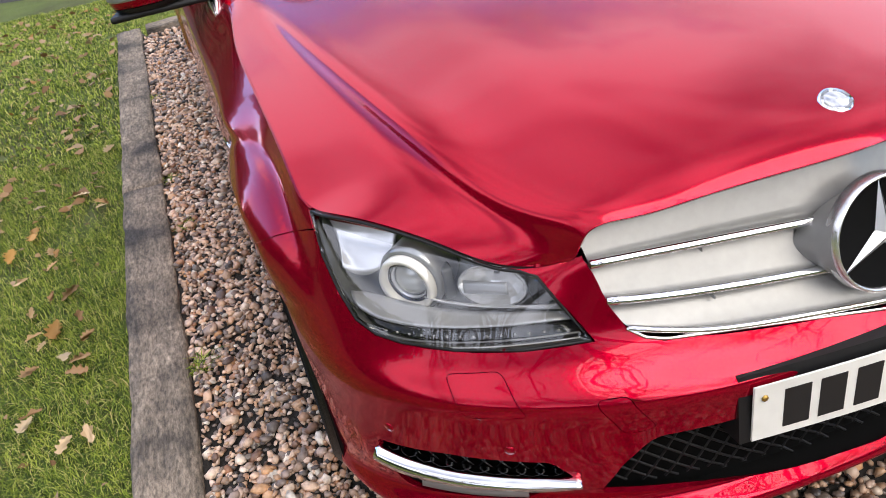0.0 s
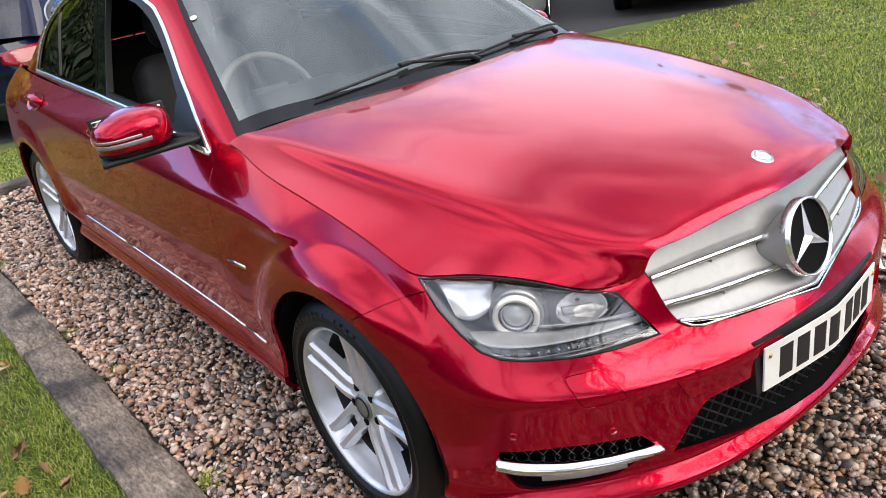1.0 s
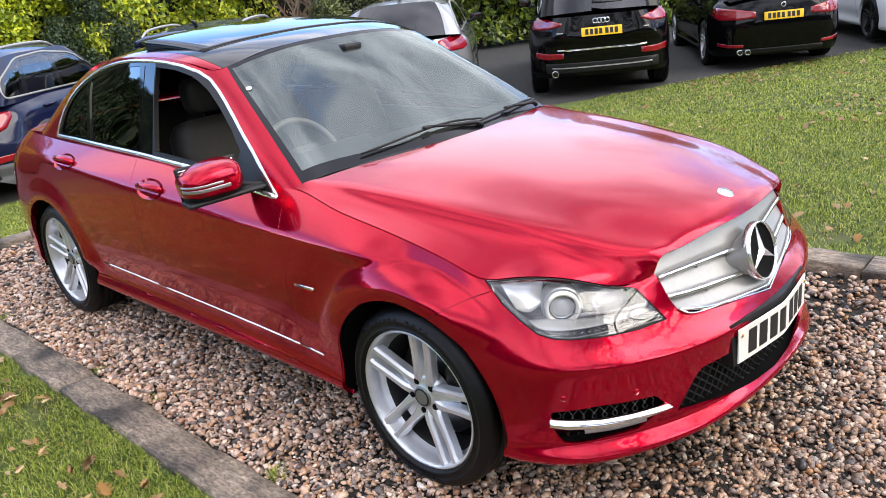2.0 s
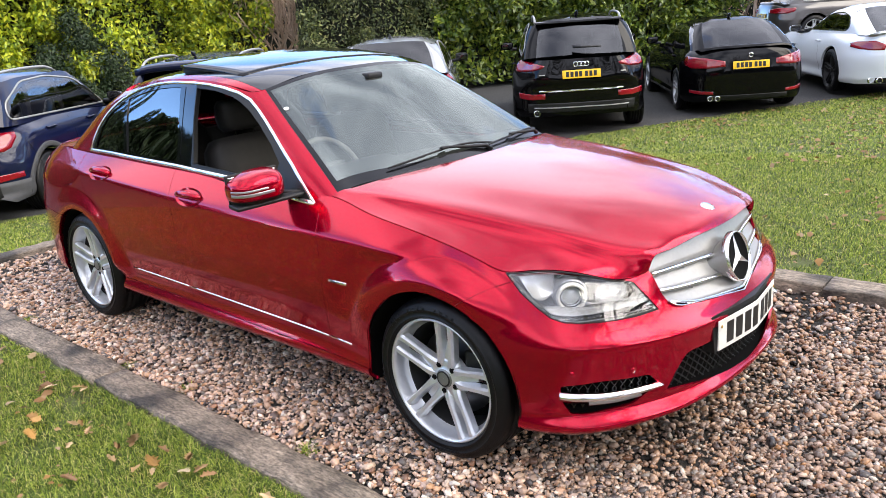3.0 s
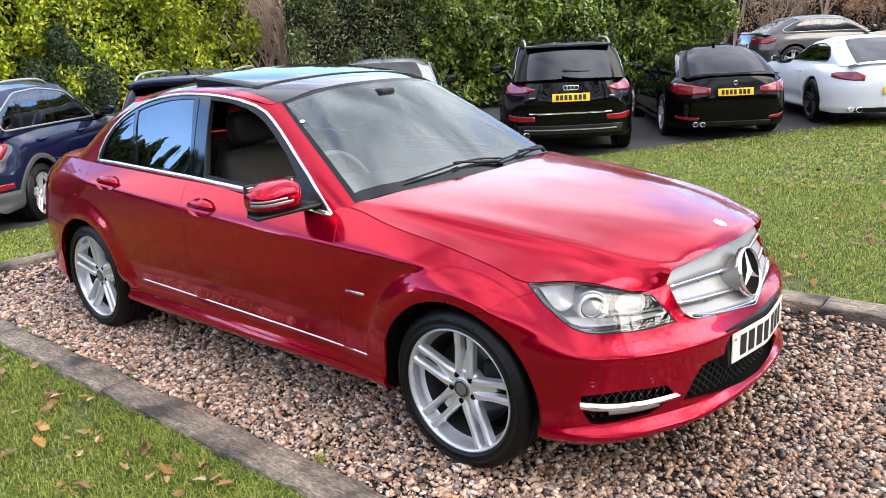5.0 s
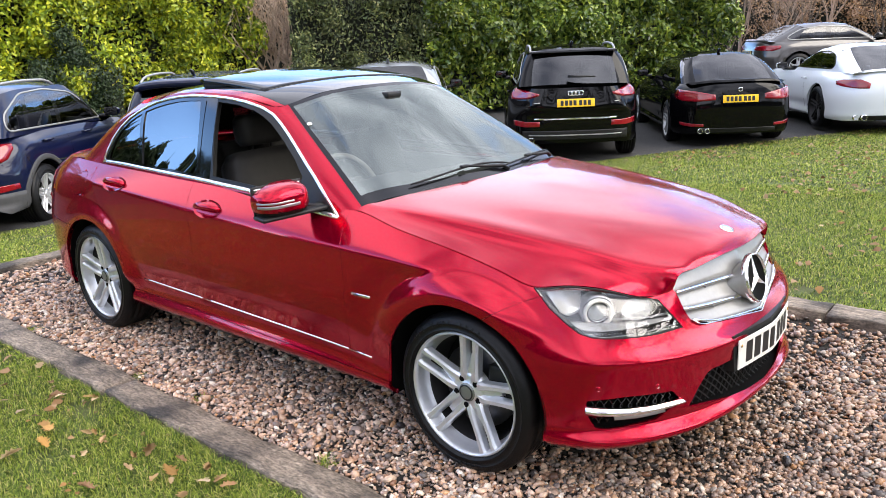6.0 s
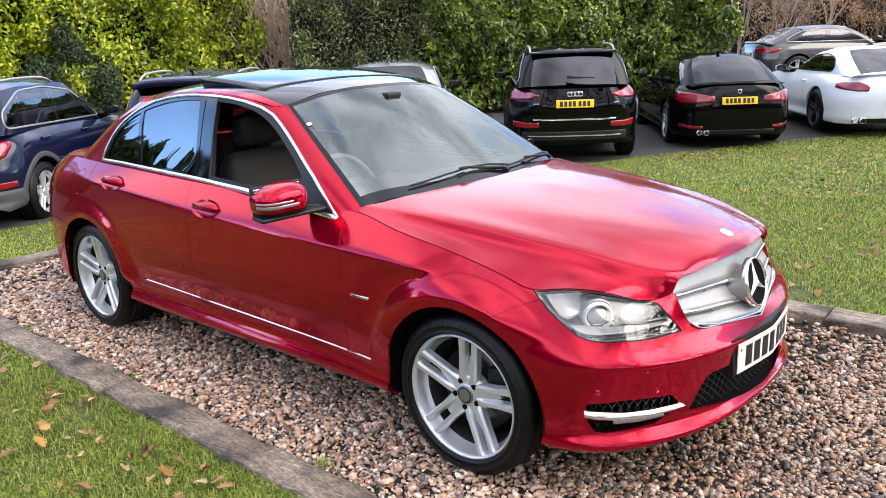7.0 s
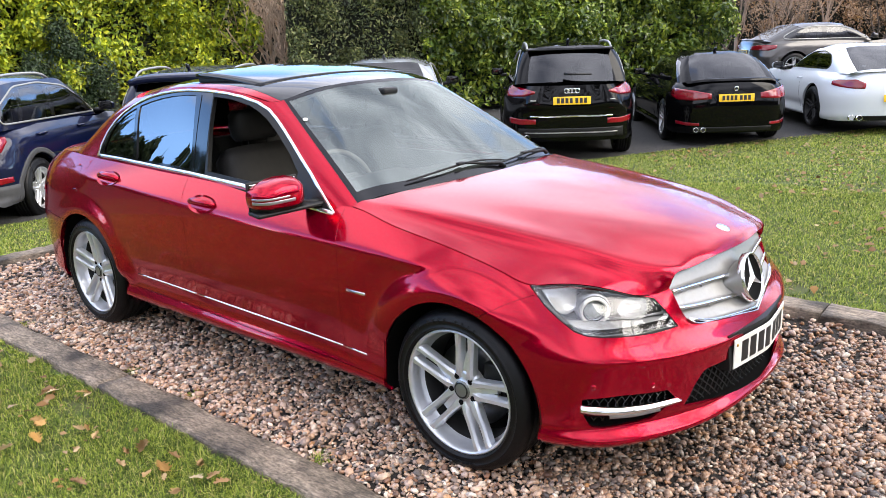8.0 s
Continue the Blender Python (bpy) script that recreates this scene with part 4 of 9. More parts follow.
# chrome round the side windows
for sd in (-1, 1):
    loop = DLO + [DLO[0]]
    fine = []
    for p, q in zip(loop[:-1], loop[1:]):
        k = max(1, int(math.hypot(q[0] - p[0], q[1] - p[1]) / 0.04))
        fine += [(p[0] + (q[0] - p[0]) * i / k, p[1] + (q[1] - p[1]) * i / k) for i in range(k)]
    n_top = next(i for i, p in enumerate(fine) if p[0] < -2.735)
    for nm, seq, wd in (("window_trim", fine[:n_top + 1], 0.014), ("belt_trim", fine[n_top:] + fine[:1], 0.020)):
        pts, nms = [], []
        for x, z in seq:
            h, n = on_side(x, z, T_CABIN, 0.003)
            pts.append(Vector((h.x, h.y * -sd, h.z)))
            nms.append(Vector((n.x, n.y * -sd, n.z)))
        part(nm, ribbon(bmesh.new(), pts, nms, wd, 0.004), M_TRIMBRIGHT, saloon, "bright chrome window trim")

# windscreen: clear middle with a black printed border
def region(S, r0, r1, c0, c1):
    return S[r0:r1 + 1, c0:c1 + 1]


nr = len(S_CABIN) - 1
part("windscreen", mirrored(sheet(region(S_CABIN, 2, nr - 1, 0, 19))), M_GLASS, saloon, "windscreen reflecting grey cloud").visible_shadow = False
bm = sheet(region(S_CABIN, 0, 2, 0, 20))
for reg in (region(S_CABIN, nr - 1, nr, 0, 20), region(S_CABIN, 2, nr - 1, 19, 20)):
    one = sheet(reg)
    me = bpy.data.meshes.new("tmp")
    one.to_mesh(me)
    one.free()
    bm.from_mesh(me)
    bpy.data.meshes.remove(me)
bmesh.ops.remove_doubles(bm, verts=bm.verts[:], dist=1e-4)
part("screen_border", mirrored(bm), M_FRAME, saloon, "black screen surround")
nc = S_CABIN.shape[1] - 1
part("rear_screen", mirrored(sheet(region(S_CABIN, 0, nr, nc - 10, nc))), M_REARGLASS, saloon, "dark rear screen")

# roof: black glass between red rails
ncol = S_ROOF.shape[1] - 1
cut = ncol - 6
part("roof_rail", flange(sheet(S_ROOF[:, cut:]), 0.001, 0.01, False), M_RED, saloon)
part("roof_rail", flange(sheet(S_ROOF[:, cut:], 1), 0.001, 0.01, False), M_RED, saloon)
part("roof_panel", mirrored(flange(sheet(S_ROOF[:, :cut + 1]), 0.001, 0.01)), M_ROOFGLASS, saloon, "black glass panoramic roof panel")

# --- wheels ---
M_CAP = mat("cap_grey", (0.17, 0.18, 0.16), rough=0.3, metal=0.4, coat=0.5)
# inner barrel coloured near-black for the shade behind the spokes
M_BARREL = mat("barrel_shade", (0.022, 0.021, 0.021), rough=0.6, metal=0.2, vary=0.2, scale=14)
def bar(bm, pts, half_w, top_y, depth, taper=0.55):
    """A spoke along points (radius, angle offset across) with a chamfered top; the wheel's face looks to -y."""
    rings = []
    for (r, off), hw, ty in zip(pts, half_w, top_y):
        prof = [(-hw * 1.28, ty + depth), (-hw, ty + 0.010), (-hw * taper, ty), (hw * taper, ty), (hw, ty + 0.010), (hw * 1.28, ty + depth)]
        rings.append([bm.verts.new((off + a, y, r)) for a, y in prof])
    for a, b in zip(rings[:-1], rings[1:]):
        for k in range(5):
            bm.faces.new((a[k], a[k + 1], b[k + 1], b[k]))
        bm.faces.new((a[5], a[0], b[0], b[5]))
    bm.faces.new(rings[0])
    bm.faces.new(rings[-1][::-1])


def alloy_wheel(parent, at, tyre_r=0.318, rim_r=0.2435, spokes=5, twin=True, metal=None, width=0.1125, turn=0.0, fine=True, label=""):
    """A wheel with its parts; its outer face looks to -y of its own frame."""
    hub = new("wheel")
    hub.empty_display_size = 0.1
    hub.parent = parent
    hub.matrix_local = at
    metal = metal or M_ALLOY
    n = 72 if fine else 40
    W = width
    bm = bmesh.new()
    prof = [(rim_r - 0.002, -W + 0.018), (rim_r + 0.004, -W + 0.004), (rim_r + 0.008, -W + 0.001), (rim_r + 0.010, -W - 0.005), (rim_r + 0.014, -W - 0.005), (rim_r + 0.016, -W - 0.001), (rim_r + 0.028, -W - 0.003), (rim_r + 0.034, -W - 0.004), (rim_r + 0.0355, -W - 0.0055), (rim_r + 0.038, -W - 0.0055), (rim_r + 0.0395, -W - 0.003), (tyre_r - 0.026, -W + 0.001), (tyre_r - 0.013, -W + 0.012), (tyre_r - 0.005, -W + 0.024)]
    for g in (-0.055, -0.02, 0.02, 0.055):
        prof += [(tyre_r, g - 0.007), (tyre_r - 0.007, g - 0.005), (tyre_r - 0.007, g + 0.005), (tyre_r, g + 0.007)]
    prof += [(tyre_r - 0.005, W - 0.024), (tyre_r - 0.03, W), (rim_r, W - 0.02)]
    spin(bm, prof, n)
    if fine:
        for k0, k1, rr, wd in ((0.18, 0.40, 0.282, 0.016), (0.5, 0.66, 0.282, 0.016), (0.74, 0.80, 0.276, 0.010)):
            m = 14
            for k in range(m):
                if (k * 7) % 5 == 0:
                    continue
                a = 2 * math.pi * (k0 + (k1 - k0) * k / m)
                M = Matrix.Rotation(-a, 4, "Y") @ Matrix.Translation((rr, -W - 0.004, 0))
                box(bm, (0, 0, 0), (wd, 0.0018, 0.010), 0, M)
    bmesh.ops.recalc_face_normals(bm, faces=bm.faces[:])
    part("tyre", bm, M_RUBBER, hub, "black low-profile rubber tyre")
    bm = bmesh.new()
    R = rim_r
    spin(bm, [(R + 0.002, -W + 0.02), (R + 0.001, -W + 0.006), (R - 0.004, -W + 0.003), (R - 0.009, -W + 0.008), (R - 0.013, -W + 0.022), (R - 0.017, -W + 0.045), (R - 0.0215, -W + 0.058), (R - 0.029, -W + 0.070)], n)
    bmesh.ops.recalc_face_normals(bm, faces=bm.faces[:])
    rim = part("rim", bm, metal, hub, "silver alloy wheel rim")
    bm = bmesh.new()
    spin(bm, [(R - 0.0288, -W + 0.069), (R - 0.034, -W + 0.080), (R - 0.037, W * 0.9)], n)
    bmesh.ops.recalc_face_normals(bm, faces=bm.faces[:])
    part("rim_barrel", bm, M_BARREL, hub, "inner barrel, coloured dark as shade behind the spokes")
    for k in range(spokes):
        bm = bmesh.new()
        for sgn in ((-1, 1) if twin else (0,)):
            rs = [0.045, 0.068, 0.090, 0.125, 0.17, R - 0.028, R - 0.010]
            rs = [r * R / 0.2435 for r in rs[:5]] + rs[5:]
            offs = [sgn * o for o in (0.0225, 0.0250, 0.0268, 0.0280, 0.0290, 0.0300, 0.0305)]
            hw = [0.0205, 0.0170, 0.0138, 0.0122, 0.0120, 0.0135, 0.0180] if twin else [0.03, 0.027, 0.024, 0.022, 0.021, 0.024, 0.03]
            ty = [-W + 0.040, -W + 0.033, -W + 0.029, -W + 0.026, -W + 0.021, -W + 0.013, -W + 0.012]
            bar(bm, list(zip(rs, offs)), hw, ty, 0.034)
        if twin:
            bar(bm, [(0.05, 0), (0.085, 0), (0.115, 0), (0.15, 0)], [0.016, 0.016, 0.015, 0.014], [-W + 0.043, -W + 0.047, -W + 0.052, -W + 0.060], 0.02, 0.8)
        bmesh.ops.rotate(bm, cent=(0, 0, 0), matrix=Matrix.Rotation(radians(360 / spokes * k + turn), 3, "Y"), verts=bm.verts[:])
        bmesh.ops.recalc_face_normals(bm, faces=bm.faces[:])
        part("spoke", bm, metal, hub, "", False)
    bm = bmesh.new()
    spin(bm, [(0.0005, -W + 0.036), (0.036, -W + 0.036), (0.040, -W + 0.041), (0.060, -W + 0.040), (0.070, -W + 0.042), (0.079, -W + 0.048), (0.086, -W + 0.058), (0.090, -W + 0.080)], 40)
    bmesh.ops.recalc_face_normals(bm, faces=bm.faces[:])
    part("hub", bm, metal, hub)
    bm = bmesh.new()
    spin(bm, [(0.0005, -W + 0.030), (0.024, -W + 0.030), (0.034, -W + 0.032), (0.037, -W + 0.037)], 32)
    bmesh.ops.recalc_face_normals(bm, faces=bm.faces[:])
    cap = part("centre_cap", bm, M_CAP if fine else metal, hub, "grey wheel centre cap")
    if fine:
        bm = bmesh.new()
        spin(bm, [(0.026, -W + 0.0292), (0.0315, -W + 0.0296), (0.0315, -W + 0.033), (0.026, -W + 0.031)], 32)
        part("cap_ring", bm, M_PLASTIC, cap)
        for k in range(5):
            bm = bmesh.new()
            a = radians(360 / 5 * (k + 0.5) + turn)
            spin(bm, [(0.0003, -W + 0.0375), (0.0115, -W + 0.0375), (0.0125, -W + 0.043)], 8, centre=(0.055 * math.sin(a), 0, 0.055 * math.cos(a)))
            bmesh.ops.recalc_face_normals(bm, faces=bm.faces[:])
            part("wheel_bolt", bm, M_DARK, hub)
        bm = bmesh.new()
        spin(bm, [(0.06, 0.0), (0.165, 0.0), (0.165, 0.02), (0.06, 0.02)], 48)
        bmesh.ops.recalc_face_normals(bm, faces=bm.faces[:])
        part("brake_disc", bm, M_DISC, hub, "steel brake disc")
        bm = bmesh.new()
        box(bm, (0.12, -0.01, 0.05), (0.10, 0.05, 0.13), 0.012)
        part("brake_caliper", bm, M_PLASTIC, hub)
    # black disc in place of the shaded space behind the wheel
    bm = bmesh.new()
    spin(bm, [(0.001, 0.05), (R - 0.04, 0.05)], 32)
    part("wheel_back", bm, M_DARK, hub)
    return hub


for wx, tn in ((0.0, 8.0), (-2.755, 0.0)):
    alloy_wheel(saloon, pose(wx, -0.757, 0.318), turn=tn)
    alloy_wheel(saloon, pose(wx, 0.757, 0.318, 0, 0, 180), turn=tn, fine=False)

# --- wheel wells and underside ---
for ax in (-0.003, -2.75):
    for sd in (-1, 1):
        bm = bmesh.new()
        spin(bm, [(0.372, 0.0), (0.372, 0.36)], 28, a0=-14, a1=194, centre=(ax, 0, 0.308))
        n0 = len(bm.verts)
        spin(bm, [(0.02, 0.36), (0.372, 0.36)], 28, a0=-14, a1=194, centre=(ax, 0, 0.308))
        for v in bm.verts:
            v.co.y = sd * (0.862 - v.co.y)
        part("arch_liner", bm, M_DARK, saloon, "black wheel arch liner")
# near-black fillers close the hollow shell where light would show through
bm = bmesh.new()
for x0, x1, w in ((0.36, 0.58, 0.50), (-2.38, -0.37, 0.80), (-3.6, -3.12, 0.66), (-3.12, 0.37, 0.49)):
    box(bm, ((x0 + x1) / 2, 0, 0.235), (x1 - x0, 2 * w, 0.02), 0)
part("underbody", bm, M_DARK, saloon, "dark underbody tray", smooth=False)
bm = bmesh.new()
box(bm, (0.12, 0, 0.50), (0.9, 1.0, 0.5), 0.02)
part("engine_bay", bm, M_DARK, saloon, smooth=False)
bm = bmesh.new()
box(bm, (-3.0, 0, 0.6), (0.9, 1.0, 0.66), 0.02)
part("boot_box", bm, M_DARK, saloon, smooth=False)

# --- headlamps ---




def both_sides(name, make, material, parent, label="", smooth=True):
    bm = make()
    other = flipped(bm)
    return part(name, bm, material, parent, label, smooth), part(name, other, material, parent, label, smooth)


M_LAMP_DARK = mat("lamp_housing", (0.17, 0.175, 0.18), rough=0.25, metal=0.5, vary=0.2, scale=18)
M_LAMP_CHROME = mat("lamp_reflector", (0.90, 0.91, 0.93), rough=0.18, metal=0.7)
M_LAMP_WHITE = mat("lamp_blade", (0.62, 0.63, 0.66), rough=0.25, metal=0.6)
M_LAMP_RING = mat("lamp_ring", (0.82, 0.80, 0.74), rough=0.3, metal=0.25)
M_LAMP_GREY = mat("lamp_grey", (0.36, 0.37, 0.38), rough=0.28, metal=0.7)
lens_bm = cut_head
lens_copy = flipped(lens_bm)
for v in lens_bm.verts:
    v.co.x -= 0.001
head_r = part("headlamp", flange(lens_bm, 0.004, 0.02, False), M_LENS, saloon, "clear headlamp lens")
head_l = part("headlamp", flange(lens_copy, 0.004, 0.02, False), M_LENS, saloon, "clear headlamp lens")
head_r.visible_shadow = head_l.visible_shadow = False


def inside_lamp(s, z, deep):
    p, n = on_corner(s, z)
    return p - Vector((DIAG[1], -DIAG[0], 0)) * deep


LAMP_TOP = [p for p in S_LOW[-1][::-1] if 0.285 < p[0] < 0.585]
LAMP_IN = [HEADLAMP[0]] + [fs(p[0], -p[1], p[2] - 0.003) for p in LAMP_TOP] + HEADLAMP[7:]
HL_C = (sum(p[0] for p in HEADLAMP) / len(HEADLAMP), sum(p[1] for p in HEADLAMP) / len(HEADLAMP))


def housing():
    """The bowl behind the lens: follows the outline and deepens to the middle."""
    bm = bmesh.new()
    rings = []
    for k, deep in ((1.0, 0.004), (0.97, 0.03), (0.86, 0.075), (0.6, 0.095), (0.3, 0.10)):
        rings.append([bm.verts.new(inside_lamp(HL_C[0] + (s - HL_C[0]) * min(k, 0.985), HL_C[1] + (z - HL_C[1]) * min(k, 0.985), deep)) for s, z in LAMP_IN])
    for a, b in zip(rings[:-1], rings[1:]):
        for i in range(len(a)):
            bm.faces.new((a[i], a[(i + 1) % len(a)], b[(i + 1) % len(a)], b[i]))
    bm.faces.new(rings[-1])
    bmesh.ops.recalc_face_normals(bm, faces=bm.faces[:])
    return bm


def lamp_patch(top, low, rows=6, bow=0.0):
    """A smooth curved sheet inside the lamp between two lines of (s, z, depth), bowed away from the lens."""
    bm = bmesh.new()
    n = 20
    ta, tb = np.linspace(0, len(top) - 1, n), np.linspace(0, len(low) - 1, n)
    A, B = spline(np.array(top, float), ta), spline(np.array(low, float), tb)
    grid = []
    for j in range(rows + 1):
        f = j / rows
        L = A * (1 - f) + B * f
        grid.append([bm.verts.new(inside_lamp(q[0], q[1], q[2] + bow * math.sin(math.pi * f))) for q in L])
    for p, q in zip(grid[:-1], grid[1:]):
        for k in range(n - 1):
            bm.faces.new((p[k], q[k], q[k + 1], p[k + 1]))
    bmesh.ops.recalc_face_normals(bm, faces=bm.faces[:])
    bmesh.ops.solidify(bm, geom=bm.faces[:], thickness=0.002)
    return bm


PROJ = fs(0.455, -0.670, 0.679)


def proj_ring(profile, n=40):
    def make():
        bm = bmesh.new()
        spin(bm, [(r * 1.22, d) for r, d in profile], n, axis="y")
        ang = math.atan2(-DIAG[0], DIAG[1])
        base = inside_lamp(PROJ[0], PROJ[1], 0.035)
        M = Matrix.Translation(base) @ Matrix.Rotation(ang + math.pi / 2 + radians(-8), 4, "Z")
        bmesh.ops.transform(bm, matrix=M, verts=bm.verts[:])
        bmesh.ops.recalc_face_normals(bm, faces=bm.faces[:])
        return bm
    return make


for side_ob, flip in ((head_r, False), (head_l, True)):
    def put(name, bm, material, label="", smooth=True, flip=flip, side_ob=side_ob):
        return part(name, flipped(bm) if flip else bm, material, side_ob, label, smooth)
    put("housing", housing(), M_LAMP_DARK, "grey lamp housing")
    put("projector_bezel", proj_ring([(0.0415, 0.030), (0.0420, -0.004), (0.0395, -0.013), (0.0335, -0.011), (0.0315, 0.002)])(), M_LAMP_RING, "pale ring around the projector")
    put("projector_barrel", proj_ring([(0.047, 0.07), (0.0485, 0.010), (0.043, 0.002), (0.0415, 0.03)])(), M_LAMP_GREY)
    put("projector_inner", proj_ring([(0.0318, 0.000), (0.0290, 0.000), (0.0275, 0.006), (0.0270, 0.016)])(), M_GLOSSBLACK)
    put("inner_ring", proj_ring([(0.0275, 0.002), (0.0262, 0.001), (0.0255, 0.008)])(), M_LAMP_CHROME)
    put("projector_lens", proj_ring([(0.0003, -0.006), (0.008, -0.0053), (0.016, -0.002), (0.0225, 0.005), (0.0255, 0.012)])(), mat("projector_glass", (0.55, 0.57, 0.55), rough=0.05, metal=0.5, coat=1.0) if "projector_glass" not in bpy.data.materials else bpy.data.materials["projector_glass"], "bulging projector lens")
    q = lambda x, y, z, d=0.0: (*fs(x, y, z), d)
    put("reflector", lamp_patch([q(0.300, -0.766, 0.766, 0.012), q(0.350, -0.728, 0.771, 0.020), q(0.420, -0.682, 0.764, 0.032)], [q(0.372, -0.768, 0.688, 0.022), q(0.405, -0.748, 0.672, 0.045), q(0.438, -0.716, 0.690, 0.058)], 10, 0.014), M_LAMP_CHROME, "chrome side reflector")
    put("side_panel", lamp_patch([q(0.296, -0.778, 0.752, 0.010), q(0.335, -0.774, 0.718, 0.015), q(0.378, -0.766, 0.680, 0.022), q(0.412, -0.752, 0.660, 0.028)], [q(0.300, -0.786, 0.746, 0.006), q(0.345, -0.790, 0.706, 0.007), q(0.400, -0.783, 0.664, 0.008), q(0.440, -0.768, 0.640, 0.010)], 4), M_LAMP_DARK)
    put("blade", lamp_patch([q(0.408, -0.766, 0.663, 0.014), q(0.46, -0.738, 0.655, 0.036), q(0.53, -0.675, 0.645, 0.040), q(0.59, -0.588, 0.641, 0.034), q(0.645, -0.490, 0.640, 0.020)], [q(0.440, -0.768, 0.644, 0.010), q(0.475, -0.748, 0.634, 0.012), q(0.53, -0.700, 0.630, 0.014), q(0.59, -0.608, 0.630, 0.014), q(0.652, -0.486, 0.631, 0.012)], 5, -0.004), M_LAMP_WHITE, "bright blade above the running light")
    put("running_light", lamp_patch([q(0.448, -0.766, 0.640, 0.012), q(0.53, -0.702, 0.6285, 0.016), q(0.59, -0.611, 0.6285, 0.016), q(0.652, -0.486, 0.6295, 0.014)], [q(0.480, -0.750, 0.619, 0.011), q(0.53, -0.712, 0.614, 0.011), q(0.60, -0.620, 0.609, 0.011), q(0.668, -0.470, 0.605, 0.011)], 3), M_GLOSSBLACK, "dark running light strip")
    # main beam bowl, fluted
    bm = bmesh.new()
    spin(bm, [(0.004, 0.030), (0.014, 0.026), (0.026, 0.016), (0.036, 0.002), (0.040, -0.010), (0.042, -0.010)], 18, axis="y")
    for v in bm.verts:
        v.co.x *= 1.35
    bmesh.ops.transform(bm, matrix=Matrix.Translation(inside_lamp(*fs(0.560, -0.575, 0.677), 0.042)) @ Matrix.Rotation(math.atan2(-DIAG[0], DIAG[1]) + math.pi / 2 + radians(4), 4, "Z"), verts=bm.verts[:])
    bmesh.ops.recalc_face_normals(bm, faces=bm.faces[:])
    put("main_beam_reflector", bm, M_LAMP_CHROME, "chrome main beam bowl", False)
    put("bulb_shield", lamp_patch([q(0.535, -0.612, 0.690, 0.022), q(0.575, -0.553, 0.688, 0.018)], [q(0.540, -0.612, 0.672, 0.026), q(0.580, -0.553, 0.670, 0.022)], 3), M_LAMP_GREY)
    put("lamp_step", lamp_patch([q(0.500, -0.668, 0.664, 0.030), q(0.570, -0.580, 0.655, 0.022), q(0.640, -0.492, 0.655, 0.014)], [q(0.500, -0.672, 0.650, 0.046), q(0.570, -0.592, 0.645, 0.040), q(0.642, -0.492, 0.642, 0.022)], 3, 0.006), M_LAMP_CHROME, "chrome step below the main beam")
    q = lambda x, y, z: fs(x, y, z)
    for k in range(14):
        t = k / 13
        s0, z0 = q(0.49 + 0.15 * t, -0.735 + 0.235 * t, 0.622 - 0.002 * t)
        bm = bmesh.new()
        p = inside_lamp(s0, z0 + 0.001, 0.006)
        box(bm, p, (0.0035, 0.0035, 0.0022), 0)
        put("led", bm, M_LAMP_CHROME, "", False)
    for dz, mt in ((0.606, M_LAMP_CHROME), (0.6135, M_LAMP_GREY)):
        pts = []
        for k in range(17):
            t = k / 16
            w = 0.765 - 0.285 * t
            s0 = np.interp(t, [0, 0.25, 0.6, 1.0], [q(0.465, -0.762, 0)[0], q(0.53, -0.715, 0)[0], q(0.595, -0.625, 0)[0], q(0.662, -0.478, 0)[0]])
            pts.append(inside_lamp(s0, dz + 0.012 * max(0, 1 - t * 4) ** 2, 0.007))
        put("light_bar", tube(bmesh.new(), pts, 0.0016, 6), mt)
    s0, z0 = q(0.505, -0.635, 0.672)
    bm = bmesh.new()
    box(bm, inside_lamp(s0, z0, 0.062), (0.03, 0.02, 0.06), 0.006)
    put("lamp_divider", bm, M_LAMP_DARK)
    rim_pts = [on_corner(HL_C[0] + (s - HL_C[0]) * 0.985, HL_C[1] + (z - HL_C[1]) * 0.985, -0.002)[0] for s, z in LAMP_IN + LAMP_IN[:1]]
    put("lamp_seal", tube(bmesh.new(), rim_pts, 0.0030, 6, False), M_PLASTIC, "black rubber lamp seal")

# --- grille ---
def grille_x(w, z, back=0.0):
    """The grille's reclining face, slightly pointed in the plan."""
    edge = float(np.interp(z, [0.54, 0.60, 0.654, 0.711, 0.768, 0.82], [0.714, 0.690, 0.656, 0.635, 0.624, 0.616]))
    return Vector((edge + 0.072 * (1 - abs(w) / 0.43) - back, w, z))


grille = new("grille")
grille.parent = saloon
tagged(grille, "satin silver grille with chrome edged bars")


def slat_z(k, w):
    """Heights of the grille's lines from the top down, at half width w."""
    t = abs(w) / 0.42
    top, l1, l2, bot = 0.806 - 0.030 * t * t, 0.683 + 0.021 * t, 0.611 + 0.022 * t + 0.012 * t ** 4, 0.549 + 0.024 * t + 0.030 * t ** 6
    return (top, l1, l2, bot)[k]


def g_end(z):
    """Half width at which the opening ends, by height."""
    return float(np.interp(z, [0.55, 0.598, 0.614, 0.65, 0.70, 0.75, 0.79, 0.81], [0.36, 0.385, 0.41, 0.427, 0.438, 0.444, 0.444, 0.44]))


